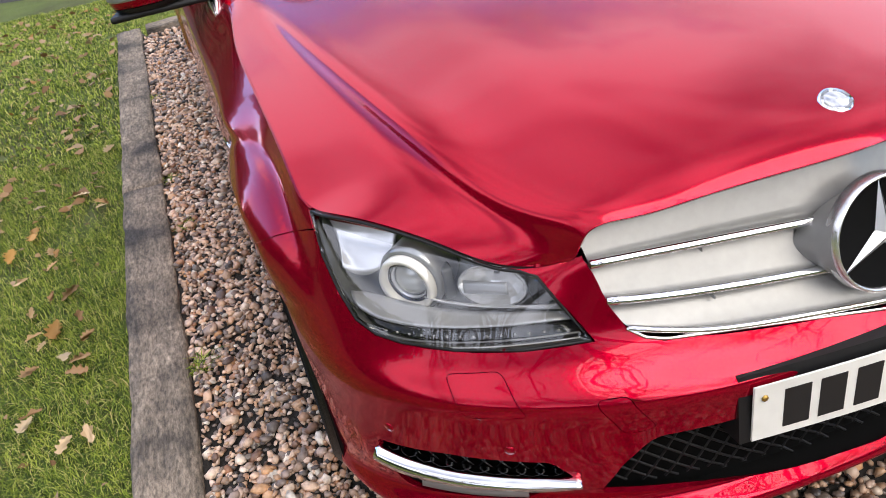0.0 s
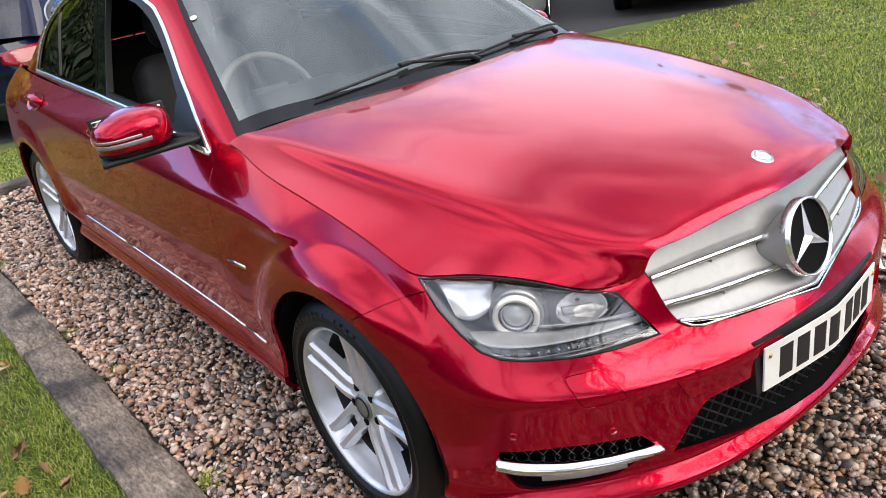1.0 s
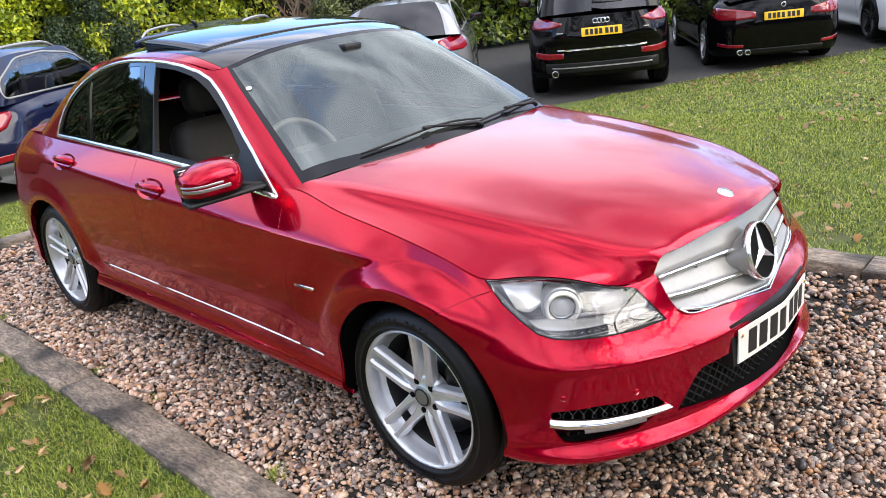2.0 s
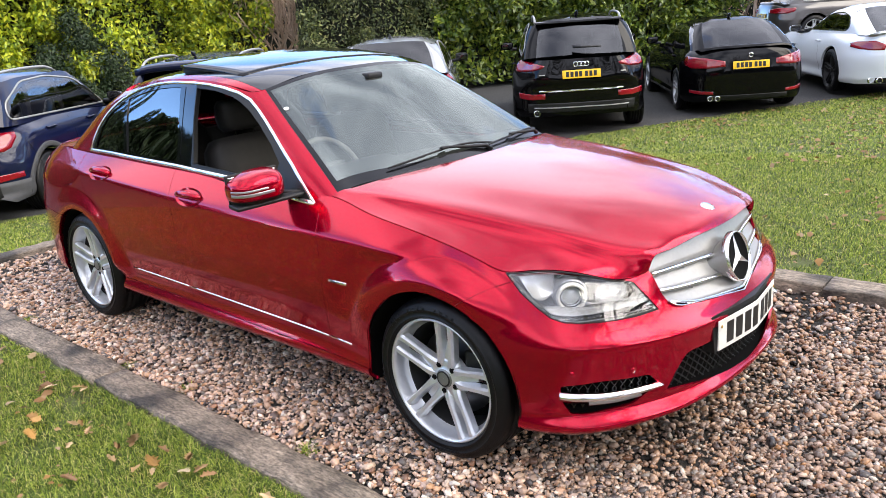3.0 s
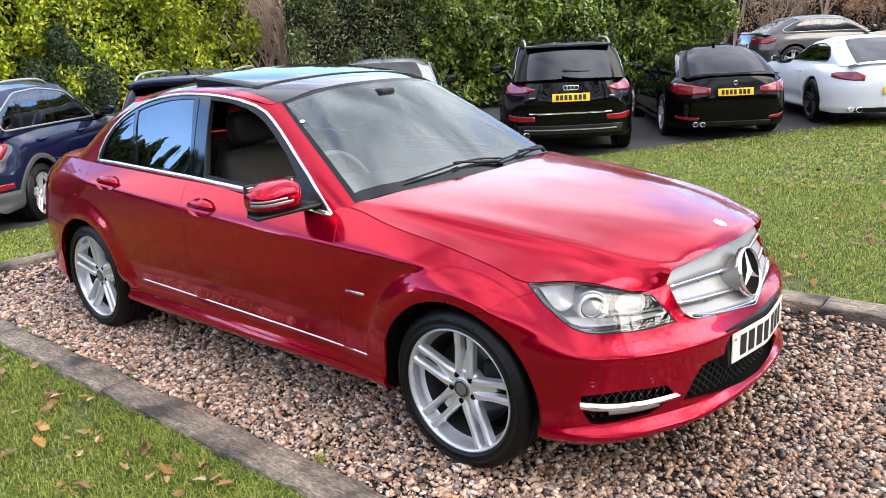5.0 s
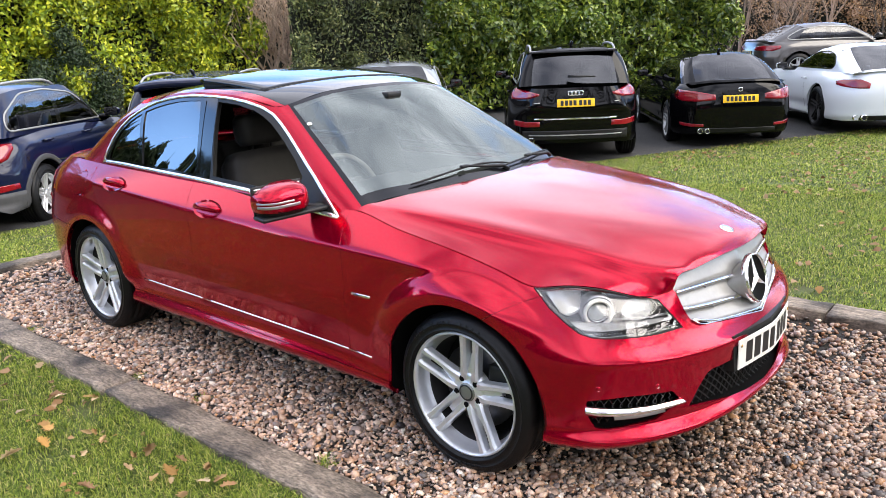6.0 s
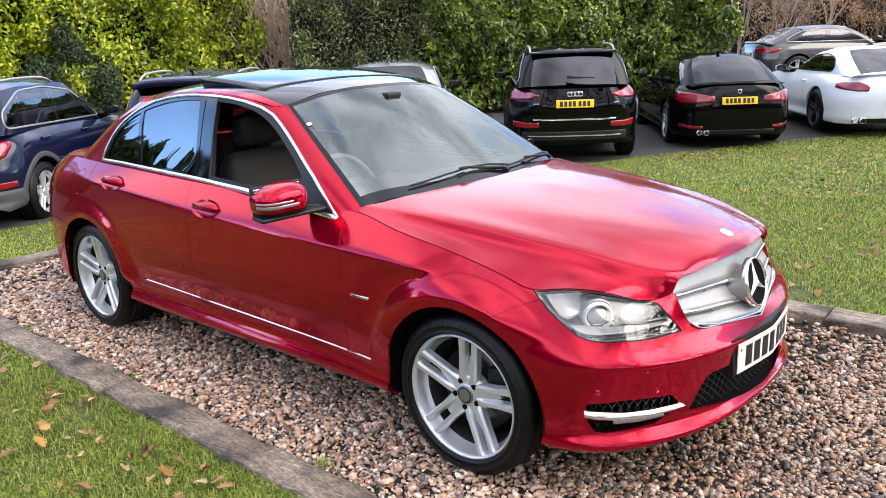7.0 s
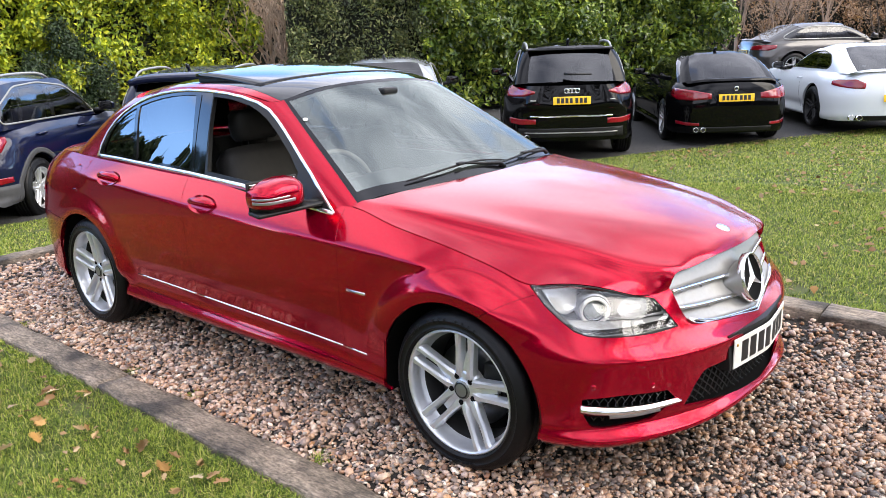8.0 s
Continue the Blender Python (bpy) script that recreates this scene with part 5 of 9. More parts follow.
ws = np.linspace(-1, 1, 41)
for k in range(3):
    bm = bmesh.new()
    rows = []
    for j in range(5):
        f = j / 4
        row = []
        for u in ws:
            zt, zb = slat_z(k, u * 0.42), slat_z(k + 1, u * 0.42) + 0.008
            z = zt + (zb - zt) * f
            w = u * (g_end(z) - 0.006)
            p = grille_x(w, z, 0.020 * (1 - f) ** 1.3 + 0.005 + (0.012 if k == 0 else 0.0) * (1 - f))
            row.append(bm.verts.new(p))
        rows.append(row)
    row = []
    for u in ws:
        z = slat_z(k + 1, u * 0.42) + 0.004
        row.append(bm.verts.new(grille_x(u * (g_end(z) - 0.006), z, 0.05)))
    rows.append(row)
    for a, b in zip(rows[:-1], rows[1:]):
        for i in range(len(a) - 1):
            bm.faces.new((a[i], a[i + 1], b[i + 1], b[i]))
    bmesh.ops.recalc_face_normals(bm, faces=bm.faces[:])
    slat = part("grille_bar", bm, M_SATIN, grille, "satin silver grille bar")
    pts = []
    for u in ws:
        z = slat_z(k + 1, u * 0.42) + (0.011 if k < 2 else 0.012)
        pts.append(grille_x(u * (g_end(z) - 0.006), z, 0.001))
    part("chrome_edge", ribbon(bmesh.new(), pts, Vector((0.8, 0, 0.6)), 0.014 if k < 2 else 0.010, 0.005), M_CHROME, slat, "chrome edge")
    for u in ((-0.62, 0.62) if k < 2 else ()):
        bm = bmesh.new()
        z = slat_z(k + 1, u * 0.42)
        box(bm, grille_x(u * 0.42, z - 0.001, 0.010), (0.016, 0.0025, 0.007), 0)
        part("grille_clip", bm, M_SATIN, slat, "", False)
bm = bmesh.new()
pts = [grille_x(y, z, -0.001) for y, z in [(-0.36, 0.591), (-0.384, 0.599), (-0.407, 0.616), (-0.422, 0.650), (-0.434, 0.70), (-0.444, 0.74), (-0.444, 0.768)]]
low_pts = [grille_x(-w, 0.550 + 0.038 * (w / 0.345), -0.001) for w in np.linspace(0.0, 0.345, 14)]
whole = [Vector((p.x, -p.y, p.z)) for p in (low_pts + pts[:3])[::-1]] + (low_pts + pts[:3])[1:]
part("grille_frame", tube(bm, whole, 0.0030, 8), M_CHROME, grille, "thin chrome grille surround")
# near-black sheet stands in for the unlit space behind the bars
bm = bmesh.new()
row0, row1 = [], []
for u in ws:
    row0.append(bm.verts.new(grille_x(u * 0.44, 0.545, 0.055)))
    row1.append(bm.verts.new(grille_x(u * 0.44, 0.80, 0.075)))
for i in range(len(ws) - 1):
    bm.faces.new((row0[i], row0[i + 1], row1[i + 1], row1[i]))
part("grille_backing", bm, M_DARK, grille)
# round emblem in the middle
EM = Vector((0.757, 0, 0.677))
bm = bmesh.new()
tilt = Matrix.Translation(EM) @ Matrix.Rotation(radians(-15), 4, "Y")
emblem = new("emblem")
emblem.parent = grille
tagged(emblem, "round black emblem with chrome ring")
spin(bm, [(0.0005, -0.005), (0.085, -0.005), (0.088, -0.002)], 56, axis="x")
bmesh.ops.transform(bm, matrix=tilt, verts=bm.verts[:])
part("emblem_dish", bm, M_DARK, emblem)
bm = bmesh.new()
spin(bm, [(0.0865, -0.012), (0.0875, 0.003), (0.0905, 0.006), (0.0935, 0.003), (0.095, -0.02)], 64, axis="x")
bmesh.ops.transform(bm, matrix=tilt, verts=bm.verts[:])
bmesh.ops.recalc_face_normals(bm, faces=bm.faces[:])
part("emblem_ring", bm, M_TRIMBRIGHT, emblem)
bm = bmesh.new()
for k in range(3):
    a = radians(120 * k)
    d, s = Vector((0, math.sin(a), math.cos(a))), Vector((0, math.cos(a), -math.sin(a)))
    base = [Vector((0.0, 0, 0)) + d * 0.087, s * 0.0145 + d * 0.010, d * -0.012, s * -0.0145 + d * 0.010]
    vs = [bm.verts.new(p + Vector((-0.004, 0, 0))) for p in base]
    ridge = [bm.verts.new(Vector((-0.001, 0, 0)) + d * 0.0865), bm.verts.new(Vector((0.008, 0, 0)))]
    bm.faces.new((vs[0], vs[1], ridge[1], ridge[0]))
    bm.faces.new((vs[0], ridge[0], ridge[1], vs[3]))
    bm.faces.new((vs[1], vs[2], ridge[1]))
    bm.faces.new((vs[2], vs[3], ridge[1]))
bmesh.ops.transform(bm, matrix=tilt, verts=bm.verts[:])
bmesh.ops.recalc_face_normals(bm, faces=bm.faces[:])
part("emblem_star", bm, mat("polished_silver", (0.80, 0.80, 0.81), rough=0.28, metal=0.8), emblem, "", False)
# satin fairing that carries the emblem
bm = bmesh.new()
rings = []
for r, back in ((0.0945, 0.002), (0.0950, 0.012), (0.0965, 0.026), (0.099, 0.042), (0.103, 0.066)):
    rings.append([bm.verts.new(tilt @ Vector((-back - 0.004, r * math.cos(2 * math.pi * i / 48) * (1 + 1.2 * back), r * (1 - 7.0 * back) * math.sin(2 * math.pi * i / 48)))) for i in range(48)])
for a, b in zip(rings[:-1], rings[1:]):
    for i in range(48):
        bm.faces.new((a[i], a[(i + 1) % 48], b[(i + 1) % 48], b[i]))
bmesh.ops.recalc_face_normals(bm, faces=bm.faces[:])
part("emblem_fairing", bm, M_SATIN, emblem)

# bonnet badge
bm = bmesh.new()
spin(bm, [(0.0005, 0.005), (0.0155, 0.005), (0.017, 0.0045), (0.0258, 0.0038), (0.0272, -0.002)], 40, axis="z")
bmesh.ops.transform(bm, matrix=Matrix.Translation((0.633, 0, 0.8515)) @ Matrix.Rotation(radians(22), 4, "Y"), verts=bm.verts[:])
badge = part("bonnet_badge", bm, M_CHROME, bonnet, "small round silver bonnet badge")
bm = bmesh.new()
for k in range(40):
    if k % 10 < 8:
        a = 2 * math.pi * k / 40
        box(bm, (0, 0, 0), (0.004, 0.0022, 0.0012), 0, Matrix.Translation((0.633, 0, 0.8515)) @ Matrix.Rotation(radians(22), 4, "Y") @ Matrix.Rotation(a, 4, "Z") @ Matrix.Translation((0.0214, 0, 0.0048)))
part("badge_border", bm, M_LAMP_GREY, badge, "", False)

# --- lower intake, fog openings ---
def mesh_bars(bm, along, across, pick, out, r):
    for line in along + across:
        run = []
        for p in line:
            if pick(p):
                run.append(out(p))
            else:
                if len(run) > 1:
                    tube(bm, run, r, 4, False)
                run = []
        if len(run) > 1:
            tube(bm, run, r, 4, False)


bm = bmesh.new()
intake_full = [(y, z) for y, z in INTAKE if y < 0.0] + [(-y, z) for y, z in INTAKE[::-1] if y < 0.0]
lines = []
for y0 in np.arange(-0.72, 0.62, 0.036):
    lines.append([(y0 + t * 0.10, 0.27 + t * 0.19) for t in np.linspace(0, 1, 14)])
    lines.append([(y0 + t * 0.24, 0.46 - t * 0.19) for t in np.linspace(0, 1, 20)])
mesh_bars(bm, lines, [], lambda p: within(p, intake_full), lambda p: on_front(-abs(p[0]), p[1])[0] * 1.0 + Vector((-0.028, 0, 0)) if p[0] <= 0 else (lambda h: Vector((h.x - 0.028, -h.y, h.z)))(on_front(-p[0], p[1])[0]), 0.0026)
part("intake_mesh", bm, M_PLASTIC, bumper, "black diamond intake mesh")
# near-black sheets give the intake its shaded depth
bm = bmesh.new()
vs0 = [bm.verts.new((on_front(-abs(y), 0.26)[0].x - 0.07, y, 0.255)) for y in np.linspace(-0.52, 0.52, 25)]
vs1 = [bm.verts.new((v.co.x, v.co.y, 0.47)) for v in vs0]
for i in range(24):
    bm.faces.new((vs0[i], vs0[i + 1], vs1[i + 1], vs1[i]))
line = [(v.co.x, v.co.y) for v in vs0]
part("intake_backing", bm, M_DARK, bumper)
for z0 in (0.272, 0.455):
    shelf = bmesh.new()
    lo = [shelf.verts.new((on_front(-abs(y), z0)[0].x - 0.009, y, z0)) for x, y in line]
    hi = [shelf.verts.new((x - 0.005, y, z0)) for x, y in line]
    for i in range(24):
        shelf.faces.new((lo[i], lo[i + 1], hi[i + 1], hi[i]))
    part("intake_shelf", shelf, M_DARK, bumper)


def fog_mesh():
    bm = bmesh.new()
    s_lo, s_hi = min(p[0] for p in FOG), max(p[0] for p in FOG)
    lines = []
    for k in np.arange(-0.2, 0.45, 0.032):
        lines.append([(s_lo + k + t * 0.11, 0.28 + t * 0.15) for t in np.linspace(0, 1, 12)])
        lines.append([(s_lo + k + 0.11 - t * 0.11, 0.28 + t * 0.15) for t in np.linspace(0, 1, 12)])
    mesh_bars(bm, lines, [], lambda p: within(p, FOG), lambda p: on_corner(p[0], p[1], -0.022)[0], 0.0028)
    return bm


both_sides("fog_mesh", fog_mesh, M_GLOSSBLACK, bumper, "black lattice beside the fog trim")


def fog_back():
    bm = bmesh.new()
    cs, cz = sum(p[0] for p in FOG) / len(FOG), sum(p[1] for p in FOG) / len(FOG)
    rings = []
    for k, deep in ((1.04, -0.005), (1.04, -0.05), (0.7, -0.05), (0.35, -0.05)):
        rings.append([bm.verts.new(on_corner(cs + (s - cs) * k, cz + (z - cz) * k, deep)[0]) for s, z in FOG])
    for a, b in zip(rings[:-1], rings[1:]):
        for i in range(len(a)):
            bm.faces.new((a[i], a[(i + 1) % len(a)], b[(i + 1) % len(a)], b[i]))
    bm.faces.new(rings[-1])
    bmesh.ops.recalc_face_normals(bm, faces=bm.faces[:])
    return bm


# tray coloured near-black for the shade behind the lattice
both_sides("fog_backing", fog_back, M_DARK, bumper)


def fog_trim():
    """The chrome blade across the fog opening, high in the middle of its section and pointed at its inner end."""
    bm = bmesh.new()
    ends = [fs(0.497, -0.80, 0)[0] - 0.006, fs(0.53, -0.778, 0)[0], fs(0.60, -0.705, 0)[0], fs(0.655, -0.63, 0)[0], fs(0.69, -0.573, 0)[0], fs(0.714, -0.522, 0)[0]]
    zc = [0.372, 0.362, 0.352, 0.352, 0.357, 0.362]
    hh = [0.016, 0.019, 0.018, 0.016, 0.013, 0.006]
    t = np.linspace(0, 5, 31)
    S, Z, H = (np.interp(t, range(6), v) for v in (ends, spline(np.array(zc)[:, None], np.arange(6.0))[:, 0], hh))
    rings = []
    for s, z, h in zip(S, Z, H):
        ring = []
        for a, o in ((1.0, -0.02), (1.0, 0.003), (0.45, 0.013), (-0.1, 0.016), (-0.5, 0.006), (-1.0, 0.002), (-1.0, -0.02)):
            ring.append(bm.verts.new(on_corner(s, z + h * a, 0.004 + o)[0]))
        rings.append(ring)
    for a, b in zip(rings[:-1], rings[1:]):
        for k in range(7):
            bm.faces.new((a[k], a[(k + 1) % 7], b[(k + 1) % 7], b[k]))
    bm.faces.new(rings[0])
    bm.faces.new(rings[-1][::-1])
    bmesh.ops.recalc_face_normals(bm, faces=bm.faces[:])
    return bm


trims = both_sides("fog_trim", fog_trim, M_CHROME, bumper, "chrome blade across the lower opening")


def fog_lens():
    bm = bmesh.new()
    a, b = fs(0.565, -0.745, 0)[0], fs(0.675, -0.60, 0)[0]
    rings = []
    for k in range(15):
        t = k / 14
        s = a + (b - a) * t
        z = np.interp(t, [0, 0.5, 1], [0.349, 0.346, 0.350])
        rings.append([bm.verts.new(on_corner(s, z + dz, o)[0]) for dz, o in ((0.007, 0.018), (-0.004, 0.0235), (-0.011, 0.015))])
    for p, q2 in zip(rings[:-1], rings[1:]):
        for k in range(2):
            bm.faces.new((p[k], p[k + 1], q2[k + 1], q2[k]))
    return bm


for tr, bmf in zip(trims, (fog_lens(), flipped(fog_lens()))):
    part("running_lamp", bmf, M_LAMP_GREY, tr, "grey running lamp strip")

# --- parking sensors ---
for s0, z0 in (fs(0.665, -0.62, 0.435), fs(0.52, -0.775, 0.45)):
    for flip in (False, True):
        p, n = on_corner(s0, z0, 0.001)
        bm = bmesh.new()
        spin(bm, [(0.0003, 0.0008), (0.0085, 0.0006), (0.0098, -0.002)], 20, axis="z")
        bmesh.ops.transform(bm, matrix=Matrix.Translation(p) @ n.to_track_quat("Z", "Y").to_matrix().to_4x4(), verts=bm.verts[:])
        part("parking_sensor", flipped(bm) if flip else bm, M_RED, bumper)

# --- front number plate ---
def plate_x(y):
    return 0.834 - 0.034 * (abs(y) / 0.27) ** 1.25


def plate_bm(y0, y1, z0, z1, out, thick, n=24, lean=0.0):
    bm = bmesh.new()
    rows = []
    for i in range(n + 1):
        y = y0 + (y1 - y0) * i / n
        x = plate_x(y) + out
        rows.append([bm.verts.new((x - thick, y, z0)), bm.verts.new((x, y, z0)), bm.verts.new((x + lean, y, z1)), bm.verts.new((x - thick + lean, y, z1))])
    for a, b in zip(rows[:-1], rows[1:]):
        for k in range(4):
            bm.faces.new((a[k], b[k], b[(k + 1) % 4], a[(k + 1) % 4]))
    bm.faces.new(rows[0][::-1])
    bm.faces.new(rows[-1])
    bmesh.ops.recalc_face_normals(bm, faces=bm.faces[:])
    return bm


holder = part("plate_holder", plate_bm(-0.278, 0.278, 0.398, 0.531, -0.006, 0.05, 24, -0.010), M_PLASTIC, bumper, "black plastic number plate holder", False)
plate = part("number_plate", plate_bm(-0.26, 0.26, 0.402, 0.514, -0.002, 0.004), M_PLATE_W, bumper, "white front number plate", False)
for y in (-0.188, -0.128, -0.066, -0.006, 0.074, 0.132, 0.190):
    part("plate_mark", plate_bm(y - 0.022, y + 0.022, 0.418, 0.497, -0.0008, 0.001, 3), M_INK, plate, "", False)
M_BRASS = mat("brass", (0.45, 0.28, 0.07), rough=0.4, metal=0.9)
for y in (-0.243, 0.243):
    bm = bmesh.new()
    spin(bm, [(0.0003, 0.003), (0.005, 0.002), (0.006, -0.001)], 12, axis="x", centre=(plate_x(y) - 0.001, y, 0.49))
    part("plate_screw", bm, M_BRASS, plate)

# --- side trims ---
def side_line(xs, zs, width, thick, material, parent, name, label="", out=0.0):
    pts, nms = [], []
    k = max(2, int(abs(xs[1] - xs[0]) / 0.06))
    for i in range(k + 1):
        x, z = xs[0] + (xs[1] - xs[0]) * i / k, zs[0] + (zs[1] - zs[0]) * i / k
        h, n = on_side(x, z, None, out)
        pts.append(h)
        nms.append(n)
    bm = ribbon(bmesh.new(), pts, nms, width, thick)
    other = flipped(bm)
    part(name, bm, material, parent, label)
    part(name, other, material, saloon, label)


side_line((-2.245, -1.70), (0.394, 0.381), 0.0085, 0.004, M_CHROME, rear_door, "door_strip", "thin chrome strip")
side_line((-1.675, -0.618), (0.380, 0.358), 0.0085, 0.004, M_CHROME, front_door, "door_strip", "thin chrome strip")
side_line((-0.602, -0.472), (0.3575, 0.354), 0.0085, 0.004, M_CHROME, front_wing, "wing_strip", "thin chrome strip")
side_line((-0.548, -0.452), (0.622, 0.618), 0.012, 0.003, M_CHROME, front_wing, "wing_badge", "small chrome side badge")
side_line((-0.535, -0.50), (0.621, 0.620), 0.005, 0.0045, M_INK, front_wing, "badge_bar")

# --- door handles ---
for door, hx, hz in ((front_door, -1.552, 0.858), (rear_door, -2.435, 0.903)):
    for flip in (False, True):
        own = door if not flip else saloon
        p, n = on_side(hx, hz)
        up = (Vector((0, 0, 1)) - n * n.z).normalized()
        fw = up.cross(n).normalized()
        if fw.x < 0:
            fw = -fw
        bm = bmesh.new()
        rings = []
        for r, d in ((1.0, 0.0015), (0.86, -0.001), (0.6, -0.006), (0.3, -0.008)):
            rings.append([bm.verts.new(p + fw * (0.105 * r * math.cos(a)) + up * (0.047 * r * math.sin(a)) + n * (d + 0.0012)) for a in (2 * math.pi * i / 36 for i in range(36))])
        for a, b in zip(rings[:-1], rings[1:]):
            for i in range(36):
                bm.faces.new((a[i], a[(i + 1) % 36], b[(i + 1) % 36], b[i]))
        bm.faces.new(rings[-1])
        bmesh.ops.recalc_face_normals(bm, faces=bm.faces[:])
        cup = part("handle_cup", flipped(bm) if flip else bm, M_RED, own, "recessed red handle cup")
        bm = bmesh.new()
        rings = []
        for i in range(17):
            t = i / 16
            a = -0.098 + 0.196 * t
            lift = 0.034 * math.sin(math.pi * min(1, max(0, t))) ** 0.45
            hh = 0.0155 - 0.005 * abs(2 * t - 1) ** 2
            c = p + fw * a + n * (lift + 0.0) + up * 0.004
            rings.append([c + up * (hh * math.cos(b)) + n * (0.009 * math.sin(b)) for b in (2 * math.pi * k / 12 for k in range(12))])
        vr = [[bm.verts.new(q2) for q2 in r] for r in rings]
        for a, b in zip(vr[:-1], vr[1:]):
            for k in range(12):
                bm.faces.new((a[k], a[(k + 1) % 12], b[(k + 1) % 12], b[k]))
        bm.faces.new(vr[0])
        bm.faces.new(vr[-1])
        bmesh.ops.recalc_face_normals(bm, faces=bm.faces[:])
        part("door_handle", flipped(bm) if flip else bm, M_RED, own, "red pull handle")

# --- door mirrors ---
def mirror_shell():
    """A rounded shell, deepest to the front, cut off level behind; x forward, y outwards to -y."""
    bm = bmesh.new()
    nu, nv = 28, 14
    rows = []
    for i in range(nv + 1):
        a = i / nv * math.pi / 2
        row = []
        for j in range(nu):
            b = 2 * math.pi * j / nu
            cy, cz = math.cos(b), math.sin(b)
            k = (abs(cy) ** 3.2 + abs(cz) ** 3.2) ** (-1 / 3.2)
            ry, rz = 0.118 * cy * k, 0.070 * cz * k
            rz *= 1.0 - 0.22 * (ry < 0) * (abs(ry) / 0.118) * (cz > 0)
            r = math.sin(a) ** 0.62
            row.append(bm.verts.new((0.125 * math.cos(a) ** 0.8, ry * r, rz * r)))
        rows.append(row)
    for a, b in zip(rows[1:-1], rows[2:]):
        for j in range(nu):
            bm.faces.new((a[j], a[(j + 1) % nu], b[(j + 1) % nu], b[j]))
    bm.faces.new(rows[1])
    bmesh.ops.delete(bm, geom=rows[0], context="VERTS")
    bmesh.ops.recalc_face_normals(bm, faces=bm.faces[:])
    return bm


for flip in (False, True):
    mir = new("door_mirror")
    mir.parent = front_door if not flip else saloon
    tagged(mir, "red door mirror with indicator strip")
    M = Matrix.Translation((-0.90, -0.935, 0.990)) @ Matrix.Rotation(radians(-14), 4, "Z") @ Matrix.Rotation(radians(3), 4, "X")
    if flip:
        M = Matrix.Translation((-0.98, -0.815, 0.94)) @ Matrix.Rotation(radians(-70), 4, "Z")

    def put(name, bm, material, label="", smooth=True):
        bmesh.ops.transform(bm, matrix=M, verts=bm.verts[:])
        return part(name, flipped(bm) if flip else bm, material, mir, label, smooth)
    sh = mirror_shell()
    knife(sh, [(-0.2, -0.036), (0.2, -0.040)], YZ, closed=False)
    lower = split_off(sh, lambda f: mid(f).z < -0.038)
    put("mirror_cap", flange(sh, 0.001, 0.008, False), M_RED, "red mirror cap")
    for v in lower.verts:
        v.co.z *= 1.04
    put("mirror_base", lower, M_PLASTIC, "black lower mirror shell")
    bm = bmesh.new()
    box(bm, (0.012, 0, 0.0), (0.008, 0.205, 0.112), 0.003)
    put("mirror_glass", bm, M_CHROME, "mirror glass")
    bm = bmesh.new()
    box(bm, (0.004, 0, -0.002), (0.012, 0.226, 0.134), 0.006)
    put("mirror_rim", bm, M_PLASTIC)
    shell_tree = BVHTree.FromBMesh(mirror_shell())
    bm = bmesh.new()
    for zz, hh, y0, y1 in ((-0.012, 0.0065, -0.113, 0.045), (0.004, 0.004, -0.113, 0.02)):
        rings = []
        for k in range(25):
            y = y0 + (y1 - y0) * k / 24
            ring = []
            for dz, o in ((hh, 0.0004), (0, 0.003), (-hh, 0.0004)):
                hit, n, _, _ = shell_tree.ray_cast(Vector((0.4, y, zz + dz + 0.10 * 0)), Vector((-1, 0, 0)))
                if hit is None:
                    hit, n = Vector((0.02, y, zz + dz)), Vector((0.3, -1, 0))
                ring.append(bm.verts.new(hit + (n if n.x > 0 else -n) * o))
            rings.append(ring)
        for a, b in zip(rings[:-1], rings[1:]):
            for q2 in range(2):
                bm.faces.new((a[q2], a[q2 + 1], b[q2 + 1], b[q2]))
    bmesh.ops.recalc_face_normals(bm, faces=bm.faces[:])
    put("indicator", bm, M_LAMP_GREY, "clear indicator strip")
    bm = bmesh.new()
    tube(bm, [(0.0, 0.10, -0.052), (0.03, 0.14, -0.058), (0.06, 0.19, -0.060)], 0.02, 12, True, [0.022, 0.018, 0.024])
    for v in bm.verts:
        v.co.z = -0.058 + (v.co.z + 0.058) * 0.6
    box(bm, (0.045, 0.035, -0.063), (0.108, 0.30, 0.018), 0.008)
    put("mirror_arm", bm, M_PLASTIC, "black mirror arm")

# --- wipers ---
def screen_at(x_guess, y):
    hit, n, _, _ = T_SCREEN.ray_cast(Vector((x_guess, -abs(y), 3)), Vector((0, 0, -1)))
    if hit is None:
        return Vector((x_guess, y, 0.975)), Vector((0.6, 0, 0.8))
    if n.z < 0:
        n = -n
    return Vector((hit.x, y, hit.z)), Vector((n.x, n.y if y < 0 else -n.y, n.z))


T_SCREEN = tree_of(S_CABIN[:, :21])
bm = bmesh.new()
vs = []
for y in np.linspace(-0.74, 0.74, 31):
    a = abs(y) / 0.74
    vs.append([bm.verts.new((-0.42 - 0.16 * a ** 2.2, y, 0.966 - 0.03 * a ** 4)), bm.verts.new((-0.50 - 0.15 * a ** 2.2, y, 0.972 - 0.02 * a ** 4)), bm.verts.new((-0.56 - 0.13 * a ** 2.2, y, 0.975 - 0.02 * a ** 4))])
for a, b in zip(vs[:-1], vs[1:]):
    for k in range(2):
        bm.faces.new((a[k], b[k], b[k + 1], a[k + 1]))
part("cowl", bm, M_PLASTIC, saloon, "black plastic scuttle panel")
